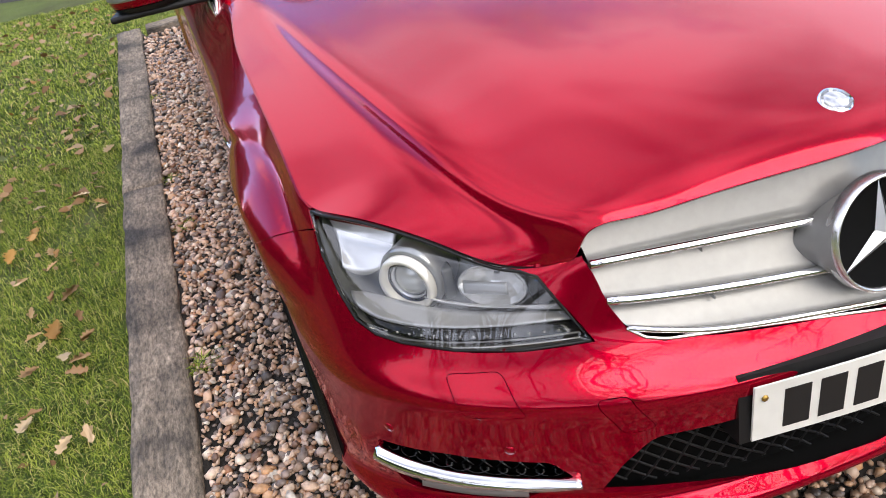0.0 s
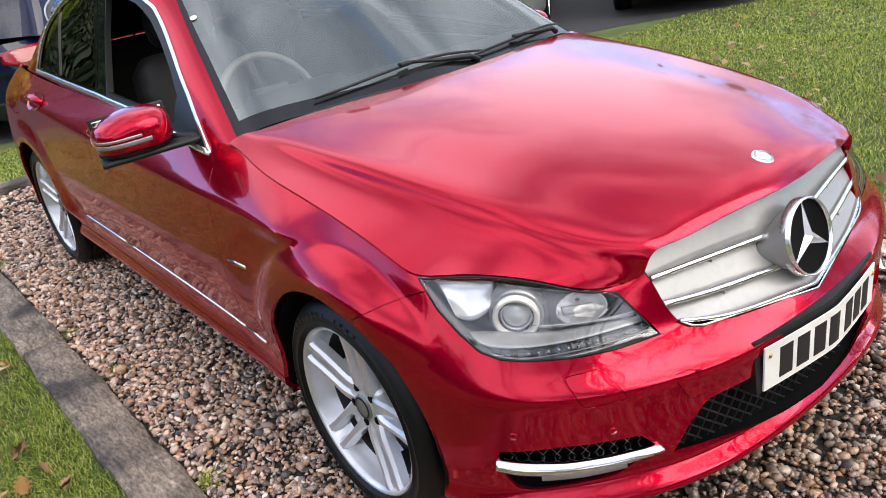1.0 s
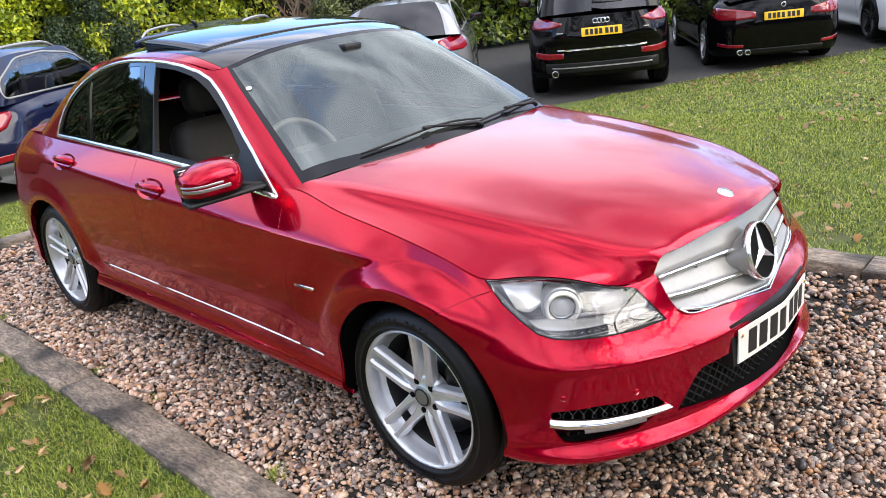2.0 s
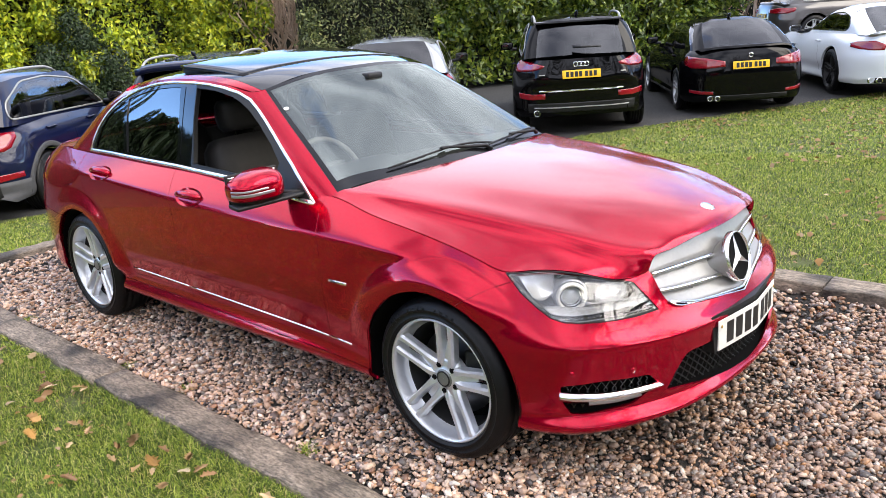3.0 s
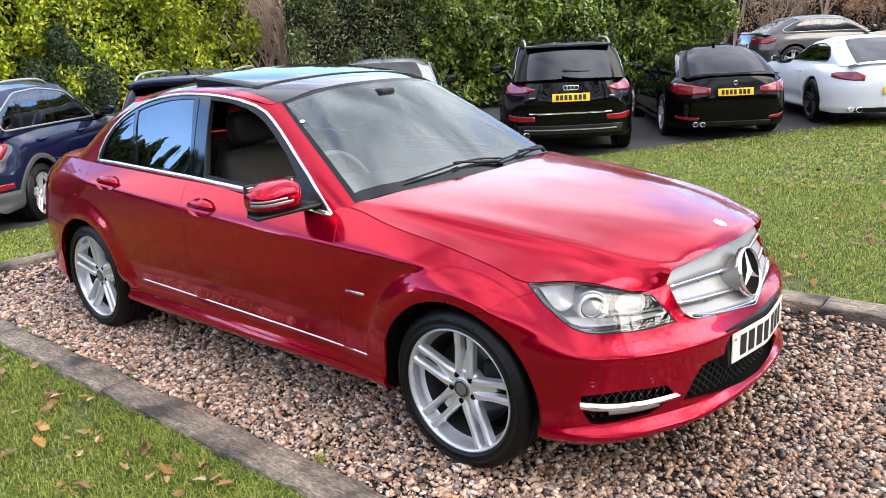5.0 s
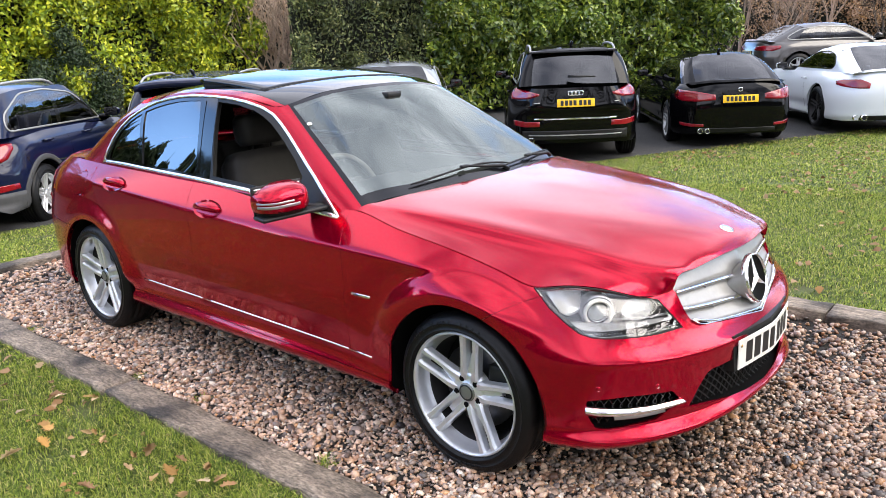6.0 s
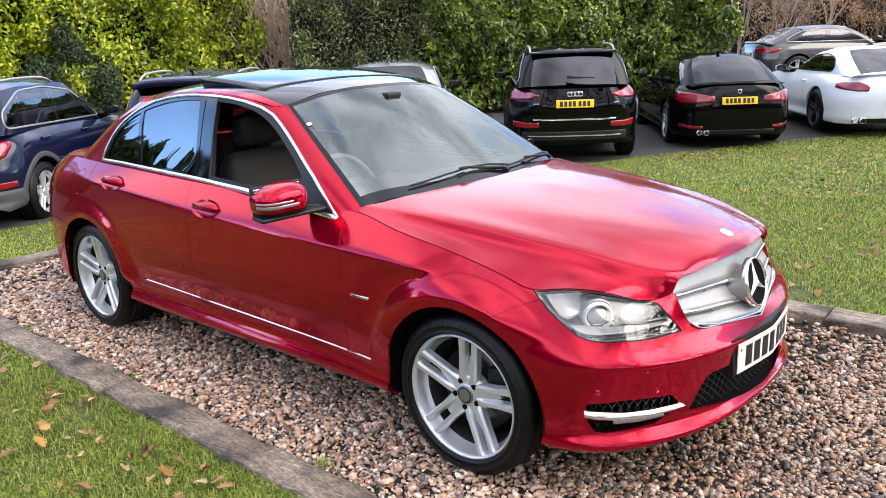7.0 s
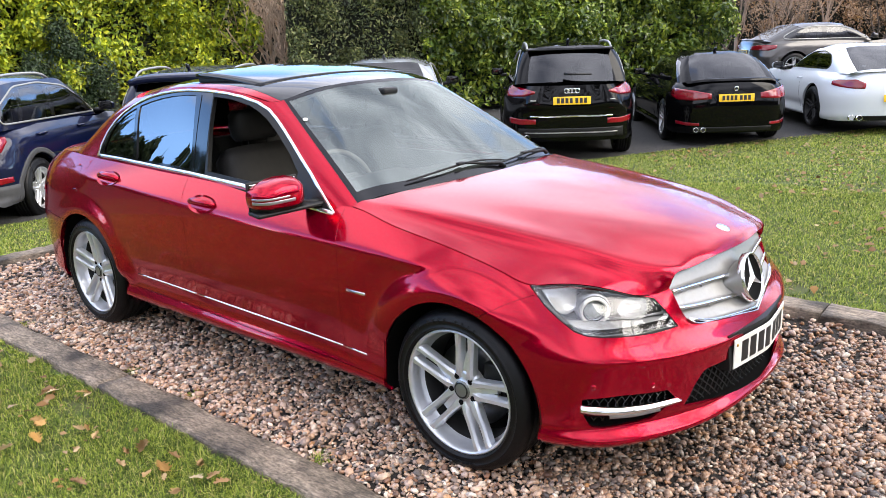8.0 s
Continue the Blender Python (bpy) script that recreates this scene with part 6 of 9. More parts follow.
for (x0, y0), (x1, y1), (ax, ay) in (((-0.582, -0.47), (-0.535, 0.21), (-0.505, 0.15)), ((-0.522, 0.14), (-0.622, 0.66), (-0.56, 0.60))):
    wiper = new("wiper")
    wiper.parent = saloon
    tagged(wiper, "black windscreen wiper")
    pts = []
    for k in range(13):
        t = k / 12
        p, n = screen_at(x0 + (x1 - x0) * t, y0 + (y1 - y0) * t)
        pts.append(p + n * (0.012 + 0.004 * math.sin(math.pi * t)))
    part("wiper_blade", tube(bmesh.new(), pts, 0.005, 6, True, [0.003] + [0.005] * 11 + [0.003]), M_PLASTIC, wiper)
    a = Vector((ax, ay, 0.978))
    m = pts[6]
    part("wiper_arm", tube(bmesh.new(), [a, a + (m - a) * 0.12 + Vector((0, 0, 0.016)), (a + m) / 2 + Vector((0, 0, 0.010)), m + Vector((0, 0, 0.008))], 0.007, 8, True, [0.011, 0.010, 0.007, 0.005]), M_PLASTIC, wiper)
    bm = bmesh.new()
    box(bm, m + Vector((0, 0, 0.005)), (0.022, 0.045, 0.014), 0.005)
    part("wiper_clip", bm, M_PLASTIC, wiper)

# --- tilted roof pane ---
def roof_z(x, w):
    hit, n, _, _ = T_ROOF.ray_cast(Vector((x, -max(abs(w), 0.004), 3)), Vector((0, 0, -1)))
    return hit.z if hit else 1.40


T_ROOF = tree_of(S_ROOF)
bm = bmesh.new()
rows = []
for i in range(13):
    x = -1.45 - 0.54 * i / 12
    rows.append([bm.verts.new((x, y, roof_z(x, y) + 0.003 + 0.034 * (i / 12) ** 1.2)) for y in np.linspace(-0.53, 0.53, 19)])
for a, b in zip(rows[:-1], rows[1:]):
    for k in range(18):
        bm.faces.new((a[k], a[k + 1], b[k + 1], b[k]))
r = bmesh.ops.extrude_face_region(bm, geom=bm.faces[:])
for v in r["geom"]:
    if isinstance(v, bmesh.types.BMVert):
        v.co.z -= 0.016
bmesh.ops.recalc_face_normals(bm, faces=bm.faces[:])
part("sunroof_pane", bm, M_ROOFGLASS, saloon, "black glass sunroof tilted open")
for sy in (-1, 1):
    bm = bmesh.new()
    vs = []
    for i in range(9):
        x = -1.48 - 0.50 * i / 8
        z = roof_z(x, 0.518)
        vs.append((bm.verts.new((x, sy * 0.52, z - 0.002)), bm.verts.new((x, sy * 0.52, z + 0.002 + 0.030 * (i / 8)))))
    for a, b in zip(vs[:-1], vs[1:]):
        bm.faces.new((a[0], b[0], b[1], a[1]))
    part("sunroof_skirt", bm, M_PLASTIC, saloon)

# --- cabin inside ---
def seat(x, y):
    s = new("seat")
    s.parent = saloon
    tagged(s, "dark leather seat")
    s.matrix_local = Matrix.Translation((x, y, 0))

    def slab(name, prof, w, thick, material=M_LEATHER):
        """prof: (x, z) along the middle of the cushion."""
        bm = bmesh.new()
        rows = []
        for i, (px, pz) in enumerate(prof):
            a, b = prof[max(i - 1, 0)], prof[min(i + 1, len(prof) - 1)]
            d = Vector((b[0] - a[0], 0, b[1] - a[1])).normalized()
            n = Vector((-d.z, 0, d.x))
            e = 0.55 + 0.45 * math.sin(math.pi * min(max((i + 0.3) / (len(prof) - 0.4), 0), 1)) ** 0.4
            row = []
            for k in range(16):
                an = 2 * math.pi * k / 16
                c, sn = math.cos(an), math.sin(an)
                q2 = (abs(c) ** 4 + abs(sn) ** 4) ** -0.25
                bolster = 0.03 * max(0, abs(c * q2) - 0.6) / 0.4 if sn > 0 else 0
                row.append(bm.verts.new(Vector((px, c * q2 * w / 2 * e, pz)) + n * (sn * q2 * thick / 2 * e + bolster)))
            rows.append(row)
        for a, b in zip(rows[:-1], rows[1:]):
            for k in range(16):
                bm.faces.new((a[k], a[(k + 1) % 16], b[(k + 1) % 16], b[k]))
        bm.faces.new(rows[0][::-1])
        bm.faces.new(rows[-1])
        bmesh.ops.recalc_face_normals(bm, faces=bm.faces[:])
        part(name, bm, material, s)
    slab("cushion", [(0.28, 0.50), (0.24, 0.53), (0.10, 0.53), (-0.05, 0.51), (-0.18, 0.50)], 0.52, 0.16)
    slab("backrest", [(-0.16, 0.52), (-0.20, 0.60), (-0.25, 0.75), (-0.30, 0.90), (-0.335, 1.02), (-0.35, 1.07)], 0.52, 0.15)
    slab("headrest", [(-0.345, 1.10), (-0.35, 1.13), (-0.355, 1.18), (-0.36, 1.235), (-0.362, 1.26)], 0.27, 0.11)
    for dy in (-0.06, 0.06):
        part("headrest_post", tube(bmesh.new(), [(-0.35, dy, 1.03), (-0.355, dy, 1.14)], 0.006, 6), M_PLASTIC, s)


for sx, sy in ((-1.38, -0.37), (-1.38, 0.37), (-2.18, -0.36), (-2.18, 0.36)):
    seat(sx, sy)
bm = bmesh.new()
rows = []
for px, pz in ((-0.52, 0.90), (-0.62, 0.955), (-0.80, 0.965), (-0.92, 0.945), (-0.98, 0.90), (-1.0, 0.80), (-0.98, 0.55)):
    rows.append([bm.verts.new((px - 0.05 * (1 - abs(y) / 0.72), y, pz + (0.035 if -0.55 < y < -0.18 and px < -0.7 and pz > 0.85 else 0))) for y in np.linspace(-0.70, 0.70, 41)])
for a, b in zip(rows[:-1], rows[1:]):
    for k in range(40):
        bm.faces.new((a[k], a[k + 1], b[k + 1], b[k]))
part("dashboard", bm, M_TRIM, saloon, "dark grey dashboard")
wheel_m = Matrix.Translation((-1.07, -0.37, 0.905)) @ Matrix.Rotation(radians(64), 4, "Y")
steer = new("steering_wheel")
steer.parent = saloon
tagged(steer, "black leather steering wheel")
bm = bmesh.new()
spin(bm, [(0.185 + 0.014 * math.cos(2 * math.pi * k / 10), 0.014 * math.sin(2 * math.pi * k / 10)) for k in range(11)], 48, axis="z")
bmesh.ops.transform(bm, matrix=wheel_m, verts=bm.verts[:])
part("wheel_rim", bm, M_STEER, steer)
bm = bmesh.new()
box(bm, (0, 0, 0.02), (0.12, 0.15, 0.05), 0.02, wheel_m)
box(bm, (0, 0.12, 0.0), (0.035, 0.12, 0.015), 0.004, wheel_m)
box(bm, (0, -0.12, 0.0), (0.035, 0.12, 0.015), 0.004, wheel_m)
box(bm, (0.10, 0, 0.0), (0.14, 0.04, 0.015), 0.004, wheel_m)
part("wheel_hub", bm, M_TRIM, steer)
bm = bmesh.new()
box(bm, (-1.85, 0, 0.30), (2.5, 1.5, 0.04), 0)
for sy in (-1, 1):
    box(bm, (-1.6, sy * 0.74, 0.60), (1.9, 0.05, 0.62), 0.01)
box(bm, (-2.62, 0, 0.72), (0.08, 1.36, 0.60), 0.01)
part("cabin_lining", bm, M_TRIM, saloon, "dark cabin lining", smooth=False)
bm = sheet(S_ROOF * np.array([1, 0.985, 1]) - np.array([0, 0, 0.035]))
part("headlining", mirrored(bm), mat("headlining", (0.16, 0.155, 0.15), rough=0.9), saloon, "grey headlining")
bm = bmesh.new()
box(bm, (-1.17, 0, 1.285), (0.02, 0.22, 0.06), 0.008, Matrix.Identity(4))
box(bm, (-1.14, 0, 1.335), (0.10, 0.10, 0.03), 0.01)
part("rear_view_mirror", bm, M_PLASTIC, saloon, "black rear-view mirror")
# gear of small white stickers inside the screen
bm = bmesh.new()
for y, x in ((-0.575, -1.085),):
    p, n = screen_at(x, y)
    spin(bm, [(0.0003, 0.001), (0.012, 0.001)], 16, axis="z")
    bmesh.ops.transform(bm, matrix=Matrix.Translation(p + n * 0.003) @ n.to_track_quat("Z", "Y").to_matrix().to_4x4(), verts=bm.verts[:])
part("screen_sticker", bm, M_PLATE_W, saloon, "small round white sticker")

# --- tail lamps ---
def tail():
    bm = bmesh.new()
    rows = []
    for z in np.linspace(0.74, 0.92, 7):
        row = []
        for t in np.linspace(0, 1, 12):
            x = -3.30 - 0.42 * t
            h, n, _, _ = T_LOW.ray_cast(Vector((x, -2, z)), Vector((0, 1, 0)))
            h = h if h else Vector((x, -0.6, z))
            row.append(bm.verts.new(h + Vector((-0.004, -0.004, 0))))
        rows.append(row)
    for a, b in zip(rows[:-1], rows[1:]):
        for k in range(11):
            bm.faces.new((a[k], a[k + 1], b[k + 1], b[k]))
    return bm


both_sides("tail_lamp", tail, M_REDLENS, saloon, "red tail lamp")

# ---- gravel, grass, leaves ----
def ramp_random(name, stops, rough=0.6, island=True, spec=0.5, translucent=0.0, bump=0.0, var=0.0):
    """A material whose colour is drawn for each piece from a ramp."""
    m = bpy.data.materials.new(name)
    m.use_nodes = True
    nt = m.node_tree
    b = nt.nodes["Principled BSDF"]
    b.inputs["Roughness"].default_value = rough
    b.inputs["Specular IOR Level"].default_value = spec
    src = nt.nodes.new("ShaderNodeNewGeometry").outputs["Random Per Island"] if island else nt.nodes.new("ShaderNodeObjectInfo").outputs["Random"]
    r = nt.nodes.new("ShaderNodeValToRGB")
    r.color_ramp.interpolation = "LINEAR"
    while len(r.color_ramp.elements) < len(stops):
        r.color_ramp.elements.new(0.5)
    for e, (p, c) in zip(r.color_ramp.elements, stops):
        e.position, e.color = p, (*c, 1)
    nt.links.new(src, r.inputs["Fac"])
    out = r.outputs["Color"]
    if var:
        n = nt.nodes.new("ShaderNodeTexNoise")
        n.inputs["Scale"].default_value, n.inputs["Detail"].default_value = var, 5.0
        tc = nt.nodes.new("ShaderNodeTexCoord")
        nt.links.new(tc.outputs["Object"], n.inputs["Vector"])
        h = nt.nodes.new("ShaderNodeHueSaturation")
        mm = nt.nodes.new("ShaderNodeMath")
        mm.operation = "MULTIPLY_ADD"
        mm.inputs[1].default_value, mm.inputs[2].default_value = 1.6, 0.2
        nt.links.new(n.outputs["Fac"], mm.inputs[0])
        nt.links.new(mm.outputs[0], h.inputs["Value"])
        nt.links.new(out, h.inputs["Color"])
        out = h.outputs["Color"]
    nt.links.new(out, b.inputs["Base Color"])
    if translucent:
        t = nt.nodes.new("ShaderNodeBsdfTranslucent")
        nt.links.new(out, t.inputs["Color"])
        mx = nt.nodes.new("ShaderNodeMixShader")
        mx.inputs[0].default_value = translucent
        nt.links.new(b.outputs[0], mx.inputs[1])
        nt.links.new(t.outputs[0], mx.inputs[2])
        nt.links.new(mx.outputs[0], nt.nodes["Material Output"].inputs["Surface"])
    return m


STONE_STOPS = [(0.0, (0.038, 0.031, 0.031)), (0.08, (0.176, 0.144, 0.124)), (0.18, (0.548, 0.341, 0.213)), (0.28, (0.219, 0.17, 0.144)), (0.4, (0.724, 0.496, 0.346)), (0.48, (0.33, 0.159, 0.083)), (0.55, (0.082, 0.067, 0.062)), (0.64, (0.57, 0.413, 0.331)), (0.75, (0.811, 0.589, 0.445)), (0.84, (0.505, 0.258, 0.108)), (0.93, (0.9, 0.785, 0.653)), (1.0, (0.098, 0.078, 0.066))]
# the same stone colours, about a third darker
DARK_STOPS = [(p, (c[0] * 0.66, c[1] * 0.64, c[2] * 0.62)) for p, c in STONE_STOPS]
M_STONES = ramp_random("pebbles", STONE_STOPS, rough=0.38, var=55.0)
M_STONES_DARK = ramp_random("dark_pebbles", DARK_STOPS, rough=0.30, var=55.0)
M_STONE = ramp_random("dark_pebble", DARK_STOPS, rough=0.32, island=False, var=55.0)


def ico(sub):
    bm = bmesh.new()
    bmesh.ops.create_icosphere(bm, subdivisions=sub, radius=1.0)
    bm.verts.ensure_lookup_table()
    V = np.array([v.co[:] for v in bm.verts])
    F = np.array([[v.index for v in f.verts] for f in bm.faces])
    bm.free()
    return V, F


def raw_mesh(name, V, F, material, smooth=True):
    """A mesh from arrays; all faces have the same number of corners."""
    me = bpy.data.meshes.new(name)
    k = F.shape[1]
    me.vertices.add(len(V))
    me.vertices.foreach_set("co", np.ascontiguousarray(V, dtype=np.float32).ravel())
    me.loops.add(len(F) * k)
    me.loops.foreach_set("vertex_index", np.ascontiguousarray(F, dtype=np.int32).ravel())
    me.polygons.add(len(F))
    me.polygons.foreach_set("loop_start", np.arange(0, len(F) * k, k, dtype=np.int32))
    me.update(calc_edges=True)
    me.validate()
    if smooth:
        me.shade_smooth()
    me.materials.append(material)
    return me


def turns(n, flat=0.35):
    """n random turns, mostly about the upright, as matrices."""
    a = rng.uniform(0, 2 * np.pi, n)
    b = rng.normal(0, flat, n)
    c = rng.normal(0, flat, n)
    Z = np.zeros((n, 3, 3)); X = np.zeros((n, 3, 3)); Y = np.zeros((n, 3, 3))
    Z[:, 0, 0] = np.cos(a); Z[:, 0, 1] = -np.sin(a); Z[:, 1, 0] = np.sin(a); Z[:, 1, 1] = np.cos(a); Z[:, 2, 2] = 1
    X[:, 0, 0] = 1; X[:, 1, 1] = np.cos(b); X[:, 1, 2] = -np.sin(b); X[:, 2, 1] = np.sin(b); X[:, 2, 2] = np.cos(b)
    Y[:, 1, 1] = 1; Y[:, 0, 0] = np.cos(c); Y[:, 0, 2] = np.sin(c); Y[:, 2, 0] = -np.sin(c); Y[:, 2, 2] = np.cos(c)
    return Z @ X @ Y


def scatter_stones(n, x0, x1, y0, y1, size, lift):
    x, y = rng.uniform(x0, x1, n), rng.uniform(y0, y1, n)
    r = size[0] + (size[1] - size[0]) * rng.beta(1.6, 3.2, n)
    z = lift[0] + rng.uniform(0, 1, n) ** 1.5 * (lift[1] - lift[0]) + r * 0.18
    S = np.stack([r * rng.uniform(0.95, 1.5, n), r * rng.uniform(0.75, 1.05, n), r * rng.uniform(0.5, 0.8, n)], 1)
    return np.stack([x, y, z], 1), S


P, S = scatter_stones(25500, BAY[0] + 0.02, BAY[1] - 0.03, BAY[2] + 0.02, BAY[3] - 0.02, (0.007, 0.025), (0.0, 0.016))
for n_more, x0, x1, y0, y1, size in ((9000, -1.6, 1.3, -1.175, -0.55, (0.005, 0.014)), (9000, 0.3, 2.0, -1.1, 1.0, (0.006, 0.014)), (5000, -4.0, -1.6, -1.175, -0.6, (0.007, 0.015)), (9000, 0.8, 2.95, -1.1, 1.48, (0.006, 0.017))):
    P2, S2 = scatter_stones(n_more, x0, x1, y0, y1, size, (0.0, 0.010))
    P, S = np.r_[P, P2], np.r_[S, S2]
hid = (np.abs(P[:, 1]) < 0.42) & (P[:, 0] < 0.15) & (P[:, 0] > -3.5)
P, S = P[~hid], S[~hid]
near = (P[:, 0] > 0.85) & (P[:, 0] < 1.15) & (P[:, 1] > -0.75) & (P[:, 1] < 0.1)
Pn, Sn = P[near][:280], S[near][:280]
far_ones = np.ones(len(P), bool)
far_ones[np.where(near)[0][:280]] = False
P, S = P[far_ones], S[far_ones]
V1, F1 = ico(2)
lump = 1 + 0.12 * np.sin(V1 @ np.array([3.1, 1.7, 2.3])) + 0.08 * np.sin(V1 @ np.array([-2.2, 4.1, 1.3]) + 1)
VB = V1 * lump[:, None]
T = turns(len(P))


def chipped(V, n, cuts=7):
    """n stones of one shape, each with a few flats struck off it at random."""
    W = np.repeat(V[None], n, 0)
    for _ in range(cuts):
        N = rng.normal(0, 1, (n, 3))
        N /= np.linalg.norm(N, axis=1)[:, None]
        over = np.einsum("nvj,nj->nv", W, N) - rng.uniform(0.42, 0.86, n)[:, None]
        W = W - np.maximum(over, 0)[:, :, None] * N[:, None, :]
    return W * 1.08


# keep the finely cut stones near the walk, thin the far ones out by a coarser shape
V0, F0 = ico(1)
d = np.hypot(P[:, 0] - 1.2, P[:, 1] + 1.6)
fine_ones = d < 1.0
VV = np.einsum("nij,nvj->nvi", T[fine_ones], chipped(VB, fine_ones.sum()) * S[fine_ones][:, None, :]) + P[fine_ones][:, None, :]
M1 = raw_mesh("stones", VV.reshape(-1, 3), (F1[None] + (np.arange(fine_ones.sum()) * len(VB))[:, None, None]).reshape(-1, 3), M_STONES_DARK)
stones_near = new("stones", M1)
stones_near.parent = gravel_bed
tagged(stones_near, "mixed tan, grey and brown rounded stones", kind="stuff")
darkish = P[:, 0] > 0.35 + 0.25 * np.sin(P[:, 1] * 5.0) + rng.normal(0, 0.12, len(P))      # the stones in front of the car take the darker set
for pick, material, words in ((~fine_ones & ~darkish, M_STONES, "paler mixed tan, pink and grey chipped stones"), (~fine_ones & darkish, M_STONES_DARK, "darker mixed tan, grey and brown rounded stones")):
    k = int(pick.sum())
    W0 = np.einsum("nij,nvj->nvi", T[pick], chipped(V0 * 1.04, k, 4) * S[pick][:, None, :]) + P[pick][:, None, :]
    ob = new("stones", raw_mesh("stones", W0.reshape(-1, 3), (F0[None] + (np.arange(k) * len(V0))[:, None, None]).reshape(-1, 3), material))
    ob.parent = gravel_bed
    tagged(ob, words, kind="stuff")

# --- grass ---
GRASS_STOPS = [(0.0, (0.029, 0.054, 0.012)), (0.3, (0.113, 0.176, 0.031)), (0.55, (0.243, 0.324, 0.046)), (0.78, (0.418, 0.482, 0.079)), (0.92, (0.554, 0.565, 0.171)), (1.0, (0.61, 0.488, 0.22))]
M_GRASS = ramp_random("grass_blades", GRASS_STOPS, rough=0.6, spec=0.15, translucent=0.3)


def grass(n, area, keep, length, width, name="grass", lean=0.55, bare=0.62):
    """Blades of three faces each, strewn over (x0, x1, y0, y1) where keep(x, y) holds."""
    x, y = rng.uniform(area[0], area[1], n), rng.uniform(area[2], area[3], n)
    patch = np.array([noise.noise(Vector((a * 1.7, b * 1.7, 3.0))) + 0.5 * noise.noise(Vector((a * 5.1, b * 5.1, 1.0))) for a, b in zip(x, y)])
    ok = keep(x, y) & (patch + rng.uniform(-0.30, 0.30, n) > -bare)
    x, y, patch = x[ok], y[ok], patch[ok]
    n = len(x)
    L = rng.uniform(length[0], length[1], n) * (1.0 + 0.5 * np.clip(patch, -0.5, 0.8))
    W = rng.uniform(width[0], width[1], n)
    a = rng.uniform(0, 2 * np.pi, n)
    k = np.abs(rng.normal(lean, 0.35, n))
    dx, dy = np.cos(a), np.sin(a)
    sx, sy = -dy, dx
    z0 = np.array([ground_z(p, q) for p, q in zip(x, y)]) - 0.012
    base = np.stack([x, y, z0], 1)
    side = np.stack([sx, sy, 0 * sx], 1) * W[:, None] / 2
    mid_p = base + np.stack([dx * L * k * 0.30, dy * L * k * 0.30, L * 0.55], 1)
    tip = base + np.stack([dx * L * k, dy * L * k, L * np.maximum(0.25, 1 - 0.35 * k)], 1)
    V = np.stack([base - side, base + side, mid_p + side * 0.8, mid_p - side * 0.8, tip], 1).reshape(-1, 3)
    o = (np.arange(n) * 5)[:, None]
    F = np.concatenate([o + np.array([0, 1, 2]), o + np.array([0, 2, 3]), o + np.array([3, 2, 4])], 0)
    ob = new(name, raw_mesh(name, V, F, M_GRASS))
    return tagged(ob, "short damp green and straw-coloured grass", "grass", kind="stuff")


left_lawn = lambda x, y: y < -1.335 + 0.018 * np.sin(x * 9) + 0.022 * np.sin(x * 4.1 + 1) + 0.014 * np.sin(x * 23)
def near_lawn(x, y):
    """The lawn beside the bay, thinning out away from it."""
    return left_lawn(x, y) & (y > -3.1 + 1.2 * rng.uniform(0, 1, len(x)) ** 2) & (x < 2.0 - 1.6 * rng.uniform(0, 1, len(x)) ** 2)


grass(175000, (-2.6, 2.0, -3.1, -1.3), near_lawn, (0.016, 0.044), (0.0017, 0.0036), lean=0.95, bare=0.42)


def park_np(x, y):
    dx, dy = EDGE_B[0] - EDGE_A[0], EDGE_B[1] - EDGE_A[1]
    return ((y - EDGE_A[1]) * dx - (x - EDGE_A[0]) * dy) / math.hypot(dx, dy)


grass(80000, (-7.5, -2.6, -4.5, -1.3), lambda x, y: left_lawn(x, y) & (park_np(x, y) < 0), (0.016, 0.038), (0.004, 0.008), lean=0.95)
grass(45000, (-7.2, -4.80, -1.4, 3.5), lambda x, y: park_np(x, y) < 0.03, (0.016, 0.038), (0.004, 0.008), lean=0.95)
grass(190000, (-4.8, 3.0, 1.69, 5.4), lambda x, y: park_np(x, y) < 0.03, (0.014, 0.038), (0.003, 0.0055), lean=0.95, bare=0.70)
grass(120000, (-4.2, 4.0, 5.0, 13.5), lambda x, y: park_np(x, y) < 0.05, (0.016, 0.036), (0.007, 0.011), lean=1.0, bare=0.8)

grass(26000, (-7.5, 8.0, -8.0, -2.7), lambda x, y: park_np(x, y) < 0.0, (0.035, 0.07), (0.010, 0.018))
grass(9000, (1.4, 8.0, -2.7, -1.35), lambda x, y: y < 9, (0.035, 0.065), (0.008, 0.014))
grass(14000, (3.0, 8.0, -1.35, 9.0), lambda x, y: x > 3.04, (0.035, 0.07), (0.010, 0.018))
for x, y in ((-1.39, -1.115), (-0.47, -1.145), (-1.9, -1.15), (0.2, -1.155), (-3.1, -1.15)):
    grass(90, (x - 0.035, x + 0.035, y - 0.025, y + 0.02), lambda p, q: p < 99, (0.02, 0.055), (0.003, 0.006), "weed_tuft", 0.9)

# --- fallen leaves ---
LEAF_STOPS = [(0.0, (0.361, 0.206, 0.095)), (0.25, (0.568, 0.378, 0.189)), (0.5, (0.671, 0.499, 0.301)), (0.7, (0.688, 0.568, 0.396)), (0.88, (0.62, 0.36, 0.10)), (1.0, (0.258, 0.146, 0.069))]
M_LEAF = ramp_random("dead_leaf", LEAF_STOPS, rough=0.7, island=False, translucent=0.15)
M_LEAVES = ramp_random("dead_leaves", [(p, (c[0] * 0.52, c[1] * 0.46, c[2] * 0.40)) for p, c in LEAF_STOPS], rough=0.7, translucent=0.15)


